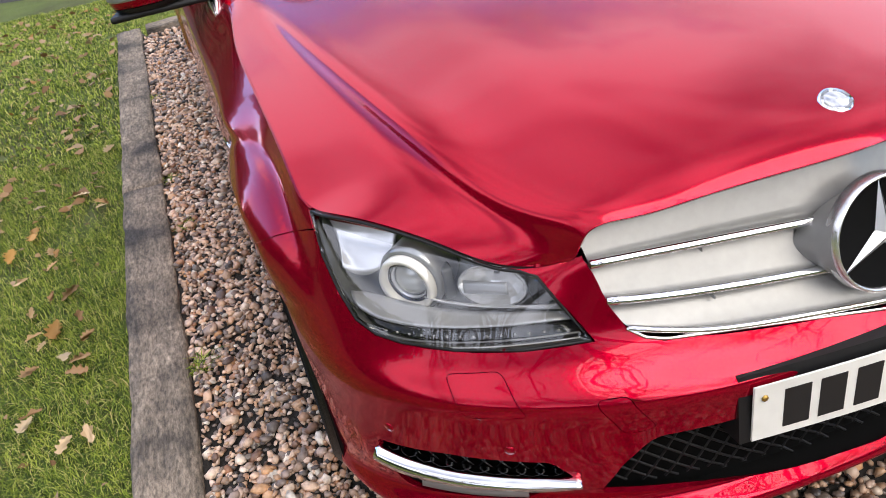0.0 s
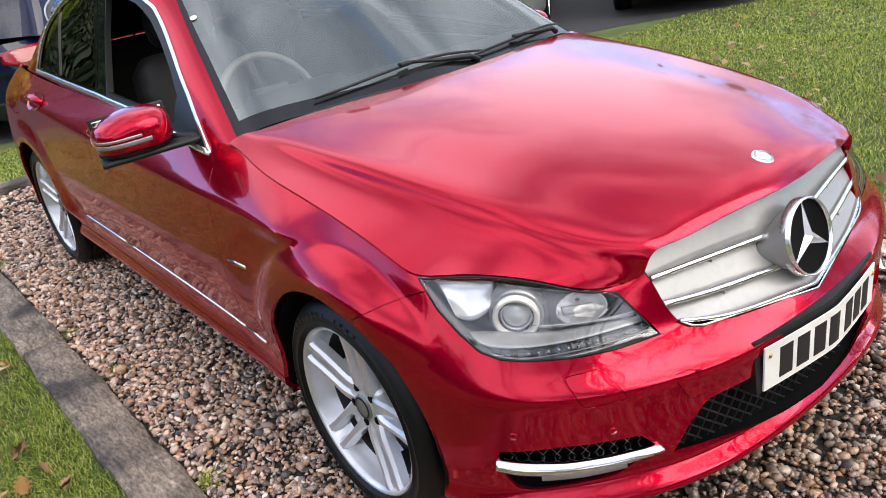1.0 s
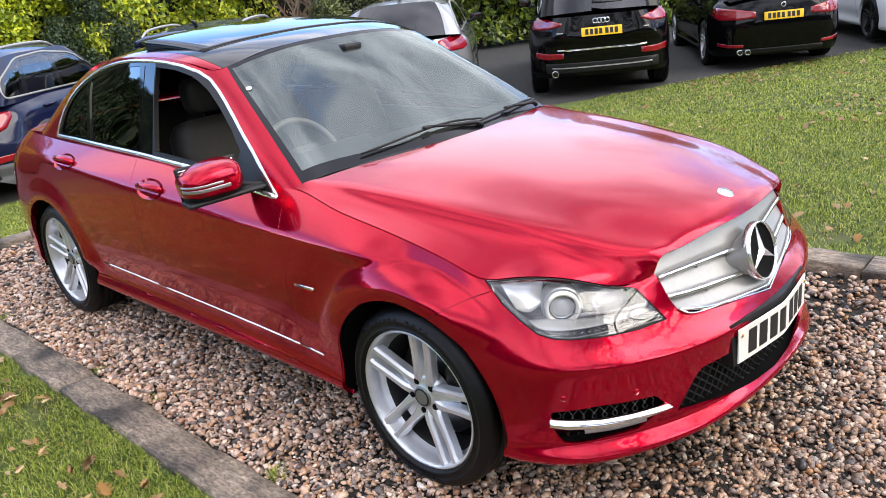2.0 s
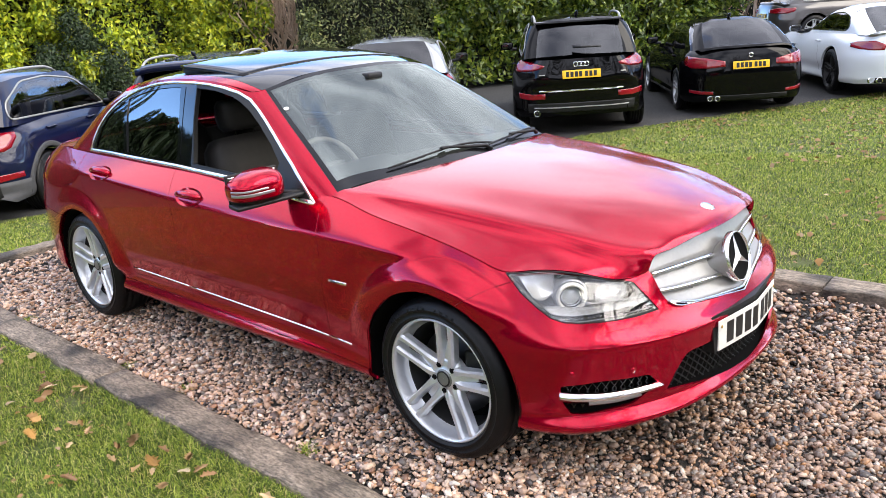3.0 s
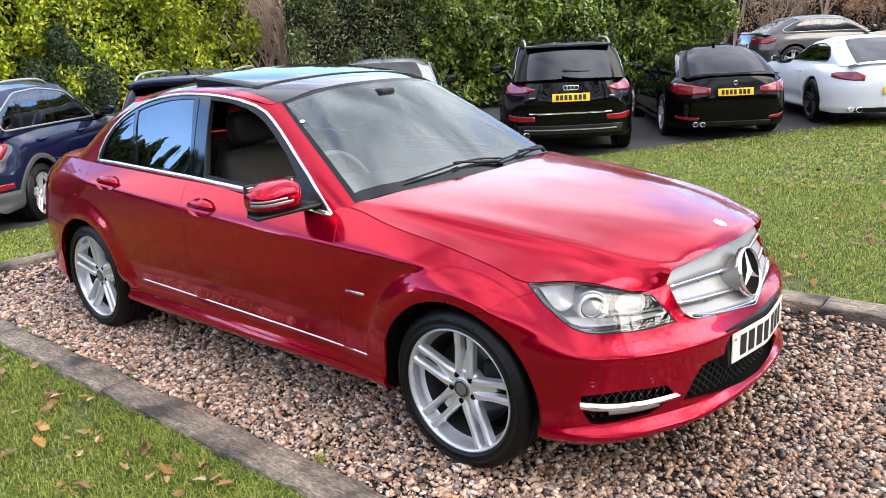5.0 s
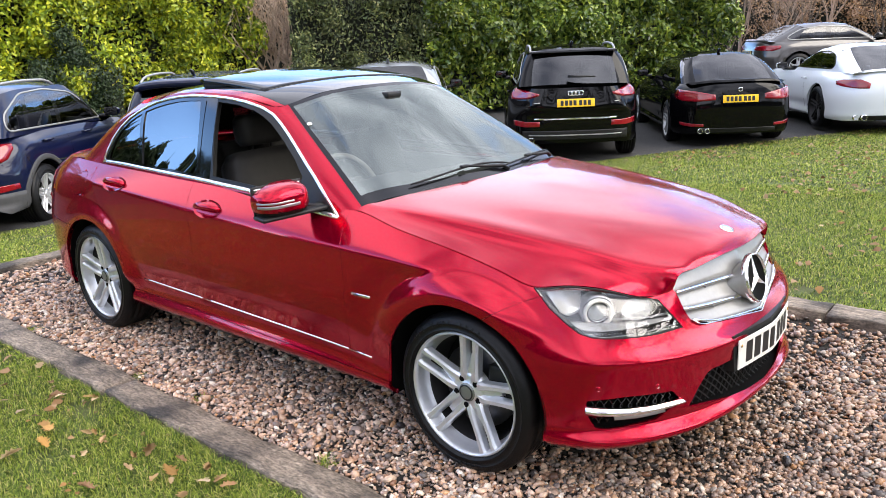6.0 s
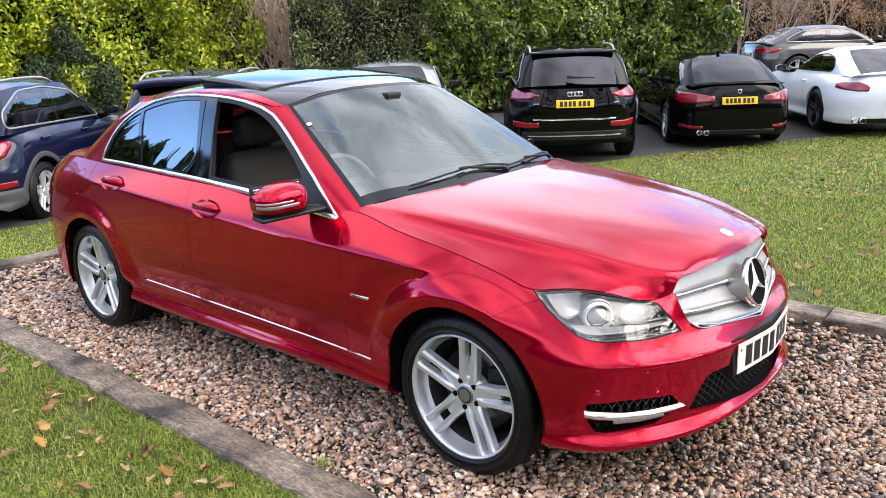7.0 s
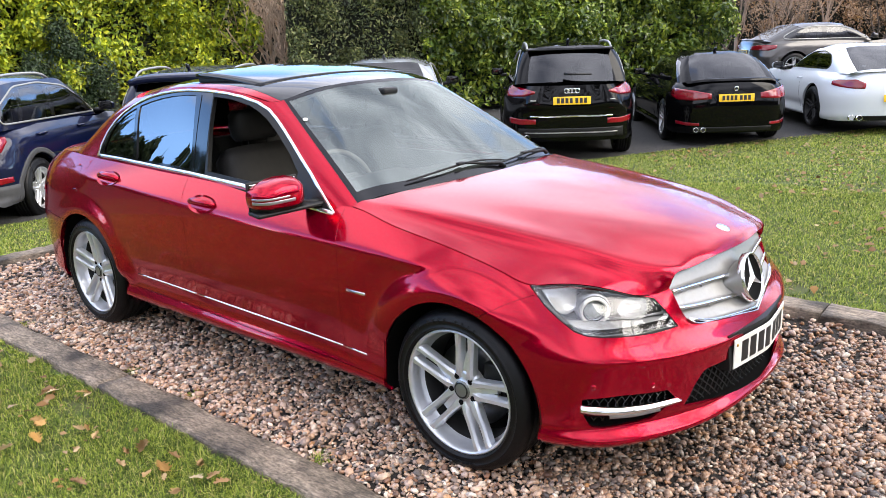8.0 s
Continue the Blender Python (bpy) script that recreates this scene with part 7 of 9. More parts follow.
def leaf_mesh(kind):
    """A curled, lobed leaf about 1 long, stalk to -x."""
    bm = bmesh.new()
    n = 22
    wide, lobes, curl = ((0.33, 3.6, 0.9), (0.27, 4.3, 1.6), (0.22, 2.2, 2.2))[kind]
    rows = []
    for i in range(n + 1):
        t = i / n
        x = -0.55 + 1.1 * t
        row = []
        for sd in (-1, -0.5, 0, 0.5, 1):
            swing = 1 + 0.34 * math.sin(2 * math.pi * lobes * t + (0.9 if sd > 0 else 0.0) + kind)
            h = wide * math.sin(math.pi * min(1.0, 0.04 + t * 0.94) ** 0.75) ** 0.8 * (swing if abs(sd) == 1 else 1)
            y = sd * h
            z = 0.03 + curl * 0.6 * y * y + 0.16 * (t - 0.5) ** 2 * (1 if kind else -0.4) + 0.035 * math.sin(7 * t + 3 * sd + kind) * abs(sd)
            row.append(bm.verts.new((x, y * (1 - 0.1 * curl * abs(y)), z)))
        rows.append(row)
    for p, q in zip(rows[:-1], rows[1:]):
        for k in range(4):
            bm.faces.new((p[k], q[k], q[k + 1], p[k + 1]))
    s0, s1 = bm.verts.new((-0.55, -0.012, 0.03)), bm.verts.new((-0.55, 0.012, 0.03))
    s2 = bm.verts.new((-0.95, 0.0, 0.05))
    bm.faces.new((s0, s1, s2))
    r = bmesh.ops.solidify(bm, geom=bm.faces[:], thickness=0.012)
    return mesh_of("fallen_leaf", bm, M_LEAF, False)


LEAVES = [leaf_mesh(k) for k in (0, 1, 2)]
spots = [(-1.11, -1.538, 0.060), (-0.895, -1.578, 0.075), (-1.128, -1.60, 0.04), (-0.70, -1.64, 0.05), (-1.05, -1.83, 0.055), (-1.30, -1.72, 0.05), (-0.62, -1.50, 0.05), (-0.80, -1.47, 0.045), (-1.45, -1.60, 0.04), (-1.72, -1.70, 0.05), (-1.95, -1.52, 0.05), (-0.48, -1.62, 0.05), (-0.30, -1.52, 0.045), (-1.538, -1.777, 0.07), (-1.968, -1.551, 0.05), (-0.683, -1.493, 0.05), (-1.552, -1.911, 0.07), (-1.055, -1.662, 0.045), (-0.718, -1.539, 0.05), (-0.44, -1.63, 0.06), (-0.305, -1.456, 0.055)]
for i in range(50):
    spots.append((rng.uniform(-3.4, 0.4), rng.uniform(-2.4, -1.40), rng.uniform(0.025, 0.055)))
for i in range(60):
    x, y = rng.uniform(-3.2, 2.2), rng.uniform(1.8, 5.2)
    spots.append((x, y, rng.uniform(0.025, 0.045)))
for i, (x, y, s) in enumerate(spots):
    if park_side(x, y) > -0.1:
        continue
    ob = new("fallen_leaf", LEAVES[i % 3])
    ob.matrix_world = pose(x, y, ground_z(x, y) + 0.030, rng.uniform(-12, 12), rng.uniform(-12, 12), rng.uniform(0, 360)) @ Matrix.Scale(s * (1.2 if y < 0 else 1.0), 4)
    tagged(ob, "dry curled tan oak leaf lying on the grass", "leaf", "fallen leaves on the lawn")

# small far leaves
n = 3000
x, y = rng.uniform(-4.0, 3.5, n), rng.uniform(1.9, 12.5, n)
ok = (park_np(x, y) < -0.05) & (np.array([noise.noise(Vector((a * 0.8, b * 0.8, 9.0))) for a, b in zip(x, y)]) + rng.uniform(-0.3, 0.3, n) > 0.02)
x2, y2 = rng.uniform(-7.0, -1.8, 700), rng.uniform(-4.2, -1.4, 700)
x3, y3 = rng.uniform(-2.6, 0.4, 130), rng.uniform(-2.5, -1.38, 130)
x, y = np.r_[x[ok], x2, x3], np.r_[y[ok], y2, y3]
n = len(x)
s = rng.uniform(0.018, 0.04, n)
s[-130:] *= 0.42
z = np.array([ground_z(a, b) for a, b in zip(x, y)]) + rng.uniform(0.0, 0.025, n)
Q = np.array([(-1, -0.3, 0), (-0.2, -0.7, 0.25), (1, 0, 0.1), (-0.2, 0.7, 0.3), (-1, 0.3, 0.0)]) * 1.0
VV = np.einsum("nij,nvj->nvi", turns(n, 0.3), Q[None] * s[:, None, None]) + np.stack([x, y, z], 1)[:, None, :]
o = (np.arange(n) * 5)[:, None]
FF = np.concatenate([o + np.array([0, 1, 4]), o + np.array([1, 3, 4]), o + np.array([1, 2, 3])], 0)
tagged(new("leaf_litter", raw_mesh("leaf_litter", VV.reshape(-1, 3), FF, M_LEAVES, False)), "scattered small dead brown leaves in the grass", "leaves", kind="stuff")

# ---- hedges and trees ----
HEDGE_STOPS = [(0.0, (0.035, 0.065, 0.013)), (0.4, (0.081, 0.131, 0.019)), (0.75, (0.156, 0.219, 0.025)), (1.0, (0.288, 0.338, 0.037))]
GOLD_STOPS = [(0.0, (0.079, 0.133, 0.016)), (0.35, (0.204, 0.282, 0.021)), (0.7, (0.407, 0.47, 0.026)), (1.0, (0.689, 0.674, 0.044))]
DULL_STOPS = [(0.0, (0.028, 0.041, 0.016)), (0.5, (0.083, 0.113, 0.034)), (0.9, (0.193, 0.214, 0.06)), (1.0, (0.331, 0.317, 0.146))]
M_LAUREL = ramp_random("laurel_leaves", HEDGE_STOPS, rough=0.27, translucent=0.25, var=1.1)
M_GOLDEN = ramp_random("golden_leaves", GOLD_STOPS, rough=0.4, translucent=0.3, var=0.8)
M_DULL = ramp_random("dull_leaves", DULL_STOPS, rough=0.5, translucent=0.2, var=1.3)
M_CONIFER = ramp_random("conifer_sprays", [(0.0, (0.010, 0.022, 0.008)), (0.6, (0.025, 0.05, 0.016)), (1.0, (0.06, 0.09, 0.03))], rough=0.6, translucent=0.15)
M_BRAMBLE = ramp_random("bramble_leaves", [(p, (c[0] * 0.88, c[1] * 0.80, c[2] * 0.82)) for p, c in LEAF_STOPS], rough=0.7, translucent=0.15)
M_BARK = mat("bark", (0.15, 0.115, 0.085), rough=0.9, vary=0.3, scale=14, bump=0.8, bump_scale=40)
M_TWIG = mat("twigs", (0.50, 0.37, 0.27), rough=0.85, vary=0.25, scale=5)
M_BRUSH = mat("brushwood", (0.36, 0.25, 0.175), rough=0.85, vary=0.25, scale=5)
# near-black: the shade inside foliage put into the core's colour
M_SHADE_CORE = mat("foliage_shade", (0.012, 0.014, 0.008), rough=1.0)


def leaves_at(C, N, size, shape=2.3, jitter=0.9):
    """Pointed leaves of four faces at the places C, facing about N."""
    n = len(C)
    d = N + rng.normal(0, jitter, (n, 3))
    d /= np.linalg.norm(d, axis=1)[:, None]
    up = np.tile([0, 0, -0.6], (n, 1)) + rng.normal(0, 0.8, (n, 3))
    a = np.cross(d, up)
    a /= np.linalg.norm(a, axis=1)[:, None] + 1e-9
    b = np.cross(d, a)
    s = rng.uniform(size[0], size[1], n)[:, None]
    L, W = s, s / shape
    V = np.stack([C - b * L * 0.5, C - a * W * 0.5 + d * W * 0.12, C + d * -W * 0.05, C + a * W * 0.5 + d * W * 0.12, C + b * L * 0.5 - d * L * 0.12], 1)
    o = (np.arange(n) * 5)[:, None]
    F = np.concatenate([o + np.array([0, 1, 2]), o + np.array([0, 2, 3]), o + np.array([1, 4, 2]), o + np.array([2, 4, 3])], 0)
    return V.reshape(-1, 3), F


def hedge(name, label, a, b, depth, height, n, material, size, rough=0.25, stem=True, seed=0.0):
    """A clipped hedge from a to b in the plan: a core painted dark as inner shade, with leaves standing on an uneven
    face and top.
    """
    ob = thing(name, label, "hedge")
    ax, ay = a
    dx, dy = b[0] - a[0], b[1] - a[1]
    L = math.hypot(dx, dy)
    dx, dy = dx / L, dy / L
    fx, fy = dy, -dx                      # the face looks this way
    t = rng.uniform(0, 1, n)
    h = rng.uniform(0, 1, n) ** 0.9
    top = rng.uniform(0, 1, n) < 0.16
    Hs = np.array([height * (1 + 0.06 * noise.noise(Vector((q * L * 0.6, seed, 0))) + 0.05 * noise.noise(Vector((q * L * 2.3, seed, 5)))) for q in t])
    z = np.where(top, Hs + rng.normal(0, 0.05, n), h * Hs)
    bul = np.array([rough * (noise.noise(Vector((q * L * 0.9, w * 0.9, seed))) + 0.6 * noise.noise(Vector((q * L * 2.9, w * 2.9, seed + 7)))) for q, w in zip(t, z)])
    inn = np.where(top, -rng.uniform(0, 1, n) * depth, bul + np.minimum(0, rng.normal(-0.13, 0.2, n)) - 0.45 * np.clip((z / height - 0.8) / 0.2, 0, 1) ** 2)
    C = np.stack([ax + dx * t * L + fx * inn, ay + dy * t * L + fy * inn, z - 0.11], 1)
    N = np.where(top[:, None], np.array([0, 0, 1.0]), np.array([fx, fy, 0.45]))
    # most leaves stand on rounded shoots that push out of the face and hang over one another
    m = max(8, int(L * height * 3.2))
    pick = rng.integers(0, n, m)
    heart = C[pick] + np.array([fx, fy, 0.0]) * rng.uniform(-0.25, 0.05, m)[:, None]
    reach = rng.uniform(0.20, 0.46, m)
    own = rng.integers(0, m, n)
    ray = rng.normal(0, 1, (n, 3)) + np.array([fx, fy, 0.7]) * 0.8
    ray /= np.linalg.norm(ray, axis=1)[:, None]
    puff = rng.uniform(0, 1, n) < 0.72
    C = np.where(puff[:, None], heart[own] + ray * (reach[own] * rng.uniform(0.55, 1.05, n))[:, None] * np.array([1, 1, 1.25]), C)
    N = np.where(puff[:, None], ray + np.array([0, 0, 0.35]), N)
    V, F = leaves_at(C, N, size)
    lv = new("foliage", raw_mesh("foliage", V, F, material, False))
    lv.parent = ob
    # solid core whose dark colour stands in for shade among the leaves
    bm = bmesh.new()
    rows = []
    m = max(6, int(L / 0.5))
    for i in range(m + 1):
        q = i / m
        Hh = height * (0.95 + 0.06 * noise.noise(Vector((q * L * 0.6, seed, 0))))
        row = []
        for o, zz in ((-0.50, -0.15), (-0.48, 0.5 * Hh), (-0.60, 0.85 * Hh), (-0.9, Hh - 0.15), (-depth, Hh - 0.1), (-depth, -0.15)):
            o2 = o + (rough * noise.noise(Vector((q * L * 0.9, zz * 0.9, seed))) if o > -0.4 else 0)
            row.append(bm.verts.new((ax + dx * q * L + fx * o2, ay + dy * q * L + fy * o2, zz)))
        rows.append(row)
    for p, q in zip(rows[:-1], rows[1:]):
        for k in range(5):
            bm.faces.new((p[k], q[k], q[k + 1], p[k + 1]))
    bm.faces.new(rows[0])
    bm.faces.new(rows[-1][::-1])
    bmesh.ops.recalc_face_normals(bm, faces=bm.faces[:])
    part("inner_growth", bm, M_SHADE_CORE, ob)
    return ob


def limbs(bm, base, way, length, r, depth, rnd, spread=0.6, kids=3, up=0.15):
    """Forked branches, thinning to twigs."""
    pts, rad = [Vector(base)], [r]
    p, d = Vector(base), Vector(way).normalized()
    n = 4 if depth > 0 else 2
    for i in range(n):
        d = (d + Vector((rnd.uniform(-0.22, 0.22), rnd.uniform(-0.22, 0.22), rnd.uniform(-0.12, 0.2) + up * 0.3))).normalized()
        p = p + d * length / n
        pts.append(p.copy())
        rad.append(r * (1 - 0.55 * (i + 1) / n))
    tube(bm, pts, r, 5 if depth > 1 else 3, False, rad)
    if depth > 0:
        for k in range(kids):
            q = pts[rnd.randint(1, n)]
            s = Vector((rnd.uniform(-1, 1), rnd.uniform(-1, 1), rnd.uniform(-0.3, 0.9))).normalized()
            limbs(bm, q, d * (1 - spread) + s * spread, length * rnd.uniform(0.5, 0.75), max(r * 0.45, 0.004), depth - 1, rnd, spread, kids, up)


def bare_tree(label, at, height, r, depth=4, kids=3, seed=1, name="bare_tree", material=None):
    ob = thing(name, label, "tree")
    ob.matrix_world = pose(*at)
    rnd = random.Random(seed)
    bm = bmesh.new()
    tube(bm, [(0, 0, -0.1), (0.02, 0.03, height * 0.12), (0.05, 0.0, height * 0.28)], r, 8, False, [r * 1.25, r, r * 0.85])
    part("trunk", bm, material or M_BARK, ob)
    bm = bmesh.new()
    for k in range(kids + 2):
        limbs(bm, (0.05, 0.0, height * rnd.uniform(0.16, 0.28)), (rnd.uniform(-0.8, 0.8), rnd.uniform(-0.8, 0.8), 1.0), height * 0.42, r * 0.55, depth, rnd, 0.55, kids)
    part("crown", bm, material or M_BARK, ob)
    return ob


def conifer(label, at, height, radius, n, seed):
    ob = thing("conifer_tree", label, "tree", "conifers along the boundary")
    ob.matrix_world = pose(*at)
    bm = bmesh.new()
    tube(bm, [(0, 0, -0.1), (0, 0, height * 0.5), (0, 0, height * 0.97)], 0.2, 8, False, [0.22, 0.13, 0.02])
    part("trunk", bm, M_BARK, ob)
    # dark core for the crown's shaded inside; it also fills the outline
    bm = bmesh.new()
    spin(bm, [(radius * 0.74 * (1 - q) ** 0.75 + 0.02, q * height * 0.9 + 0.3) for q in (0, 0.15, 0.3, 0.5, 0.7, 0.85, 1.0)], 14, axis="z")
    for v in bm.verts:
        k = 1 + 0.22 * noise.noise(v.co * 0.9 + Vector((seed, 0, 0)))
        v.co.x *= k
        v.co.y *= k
    part("inner_growth", bm, M_SHADE_CORE, ob)
    h = 1 - np.sqrt(rng.uniform(0, 1, n))
    a = rng.uniform(0, 2 * np.pi, n)
    lob = np.array([1 + 0.28 * noise.noise(Vector((math.cos(q) * 2.1 + seed, math.sin(q) * 2.1, w * 5))) + 0.18 * noise.noise(Vector((math.cos(q) * 6 + seed, math.sin(q) * 6, w * 14))) for q, w in zip(a, h)])
    rr = radius * (1 - h) ** 0.75 * lob * np.sqrt(rng.uniform(0.55, 1.0, n))
    C = np.stack([rr * np.cos(a), rr * np.sin(a), h * height * 0.97 + 0.2], 1)
    N = np.stack([np.cos(a), np.sin(a), 0 * a + 0.5], 1)
    V, F = leaves_at(C, N, (0.2, 0.42), 2.4, 0.6)
    cr = new("crown", raw_mesh("crown", V, F, M_CONIFER, False))
    cr.parent = ob
    return ob


# hedges behind the parked cars
hedge("laurel_hedge", "tall glossy green laurel hedge behind parked cars", (-10.6, 11.0), (-6.13, 16.96), 1.6, 3.2, 65000, M_LAUREL, (0.11, 0.20), 0.55, seed=1.0)
hedge("dull_evergreen_hedge", "dark dull green evergreen shrub hedge", (-12.75, 8.82), (-10.5, 11.4), 1.6, 3.4, 24000, M_DULL, (0.06, 0.12), 0.45, seed=4.0)
hedge("golden_laurel_hedge", "bright yellow-green evergreen hedge beside dark cars", (-18.5, -2.5), (-13.9, 8.75), 1.6, 3.9, 110000, M_GOLDEN, (0.09, 0.165), 0.55, seed=9.0)
hedge("dark_shrub", "dark dull evergreen shrub growing into the golden hedge", (-15.35, 4.15), (-14.62, 5.75), 0.8, 1.55, 9000, M_CONIFER, (0.06, 0.11), 0.4, seed=61.0)
hedge("dark_shrub", "dark dull evergreen shrub growing into the golden hedge", (-15.12, 4.75), (-14.80, 5.45), 0.8, 1.85, 5000, M_CONIFER, (0.06, 0.11), 0.4, seed=63.0)
for i, (x, y, h) in enumerate(((-14.2, 9.35, 4.2), (-14.5, 10.05, 4.6), (-13.85, 9.85, 4.0), (-15.1, 10.65, 4.8), (-14.4, 9.65, 4.6), (-14.9, 9.95, 4.4), (-14.05, 10.2, 4.9))):
    bare_tree("bare brown shrub stems between the hedges", (x, y, -0.2), h, 0.05, 3, 3, 20 + i, "bare_shrub", M_TWIG)
for i in range(22):
    a = i / 21
    bare_tree("leafless brown thicket tree behind the car park", (-10.5 + 15.5 * a + 0.5 * math.sin(i * 5), 23.9 + 1.4 * math.cos(i * 3.3), -0.2), 5.5 + 1.5 * math.sin(i * 2.1), 0.05, 4, 3, 40 + i, "bare_tree", M_BRUSH if i % 2 else M_BARK)
hedge("bramble_bank", "brown bramble and dead leaf bank behind the cars", (-17.0, 24.0), (9.0, 27.5), 2.0, 2.9, 60000, M_BRAMBLE, (0.05, 0.11), 0.5, seed=13.0)
hedge("brown_thicket", "brown leafless undergrowth between the hedges", (-21.5, 7.5), (-13.0, 14.8), 1.6, 3.6, 12000, M_BRAMBLE, (0.08, 0.16), 0.6, seed=33.0)
# the far side of the garden, behind the walk
hedge("tall_conifer_hedge", "tall dense dark conifer hedge beyond the lawn", (-18.2, -12.6), (-19.9, -8.6), 1.6, 5.0, 22000, M_CONIFER, (0.14, 0.28), 0.35, seed=51.0)
hedge("tall_conifer_hedge", "tall dense dark conifer hedge beyond the lawn", (-19.9, -8.7), (-21.4, -5.4), 1.6, 5.25, 20000, M_CONIFER, (0.14, 0.28), 0.35, seed=52.0)
for i in range(6):
    q = i / 12
    conifer("tall dark conifer beyond the side hedge", (-23.0 + 3.6 * q + 0.5 * math.sin(i * 2.3), 1.5 - 17.5 * q, -0.1), 8.8 - 4.7 * q + 0.4 * math.sin(i * 1.7), 2.9, 6500, i * 1.37)
for i in range(7):
    bare_tree("large leafless tree across the garden", (9.0 + 2.5 * math.sin(i * 2.0), -12 + 5.0 * i, -0.1), 9.0 + 1.5 * math.sin(i * 1.3), 0.2, 3, 4, 70 + i)
# unseen hedges added so that the paint reflects a dark horizon
hedge("boundary_hedge", "unseen dark evergreen hedge, added for reflections", (16.0, 26.0), (15.0, -24.0), 1.6, 3.2, 9000, M_DULL, (0.2, 0.35), 0.5, seed=21.0)
hedge("rear_boundary_hedge", "unseen tall dark hedge, added to darken the saloon's flank", (16.0, -21.5), (-26.0, -22.0), 1.6, 6.3, 14000, M_DULL, (0.3, 0.5), 0.5, seed=25.0)
hedge("side_boundary_hedge", "unseen dark hedge beside the car park, added for reflections", (-25.0, -20.0), (-20.0, -3.0), 1.6, 3.4, 6000, M_DULL, (0.2, 0.35), 0.5, seed=29.0)

# ---- the other parked cars ----
M_CLAD = mat("cladding_plastic", (0.045, 0.045, 0.048), rough=0.65, vary=0.1, scale=12, bump=0.1, bump_scale=400)


def other_car(name, label, at, wb, fo, ro, W, H, belt, paint, screen, roof, tail_base, glass_w, roof_w, wheel_r=0.34, rim_r=0.235, clear=0.20, estate=False, rim=None, dlo=None, spokes=5, twin=True, panes=(), chrome=True, cladding=False, side_glass=None):
    """A parked car from its main sizes. Own frame: x forward, the rear axle over the origin.
    screen: x of the windscreen's foot and head; roof: x of the roof's rear edge; tail_base: x of the rear screen's foot."""
    car = thing(name, label, "car", "parked cars in a row")
    car.matrix_world = pose(at[0], at[1], at[3], 0, 0, at[2])
    k = W / 1.772

    def put(p):
        x = float(np.interp(p[0], [-3.80, -2.76, 0.0, 0.82], [-ro, 0, wb, wb + fo]))
        z = float(np.interp(p[2], [0.2, 0.30, 0.62, 0.90, 1.05], [clear, clear + 0.11, 0.60 * belt / 0.95, belt - 0.05, belt + 0.07]))
        return (x, p[1] * k, z)
    net = [[put(p) for p in ring] for ring in LOWER]
    if estate:
        for r, pull in ((5, 0.02), (6, 0.035), (7, 0.06)):
            for c in range(len(net[r]) - 4, len(net[r])):
                x, w, z = net[r][c]
                tx = -ro + pull + 0.42 * (w / (W / 2)) ** 3 * 0.35
                net[r][c] = (tx if c > len(net[r]) - 4 else x, w, float(np.interp(r, [5, 6, 7], [0.72, 0.86, 1.0])) * belt)
    S_l = loft(net, 4, 5)
    body = sheet(S_l)
    for ax in (0.0, wb):
        knife(body, arc(ax, wheel_r - 0.005, wheel_r + 0.055, 0, 360, 30)[:-1], XZ, keep=lambda f: abs(f.verts[0].co.x - ax) < 0.8)
        bmesh.ops.delete(body, geom=[f for f in body.faces if (mid(f).x - ax) ** 2 + (mid(f).z - wheel_r + 0.005) ** 2 < (wheel_r + 0.055) ** 2], context="FACES")
    part("body", mirrored(flange(body, 0.0, 0.04)), paint, car)
    T_b = tree_of(S_l)
    # bonnet and boot
    hood = [[put(p) for p in r] for r in HOOD]
    part("bonnet", mirrored(sheet(loft(hood, 3, 4, (True, False)))), paint, car)
    if not estate:
        x0 = tail_base
        boot = [[(x0 + 0.10, w, belt + 0.075 - 0.05 * (w / 0.7) ** 3) for w in (0, 0.25 * k, 0.5 * k, 0.70 * k)],
                [(x0 - 0.25 * (x0 + ro), w * 1.02, belt + 0.085 - 0.05 * (w / 0.7) ** 3) for w in (0, 0.25 * k, 0.5 * k, 0.70 * k)],
                [(-ro + 0.13, 0, belt + 0.085), (-ro + 0.14, 0.26 * k, belt + 0.083), (-ro + 0.19, 0.5 * k, belt + 0.07), (-ro + 0.30, 0.68 * k, belt + 0.03)],
                [(-ro + 0.10, 0, belt + 0.055), (-ro + 0.11, 0.26 * k, belt + 0.05), (-ro + 0.17, 0.5 * k, belt + 0.04), (-ro + 0.26, 0.66 * k, belt + 0.01)]]
        part("boot_lid", mirrored(sheet(loft(boot, 4, 4, (True, False)))), paint, car)
    # greenhouse
    gb, gr = glass_w, roof_w
    xs0, xt = screen
    zt = H
    sx_b = [xs0 - 0.55 - (xs0 - 0.55 - (tail_base + (0.28 if not estate else 0.16))) * q for q in (0, 0.25, 0.5, 0.75, 1.0)]
    sx_t = [xt - 0.22 - (xt - 0.22 - (roof + 0.10)) * q for q in (0, 0.25, 0.5, 0.75, 1.0)]
    base = [(xs0, 0, belt + 0.03), (xs0 - 0.06, 0.5 * gb, belt + 0.025), (xs0 - 0.15, 0.92 * gb, belt), (xs0 - 0.22, gb, belt - 0.02)] + [(x, gb * 0.995, belt - 0.01 + 0.02 * i / 4) for i, x in enumerate(sx_b)] + [(tail_base + (0.12 if not estate else 0.07), gb * 0.93, belt + 0.02), (tail_base + 0.03, gb * 0.75, belt + 0.03), (tail_base, 0, belt + 0.04)]
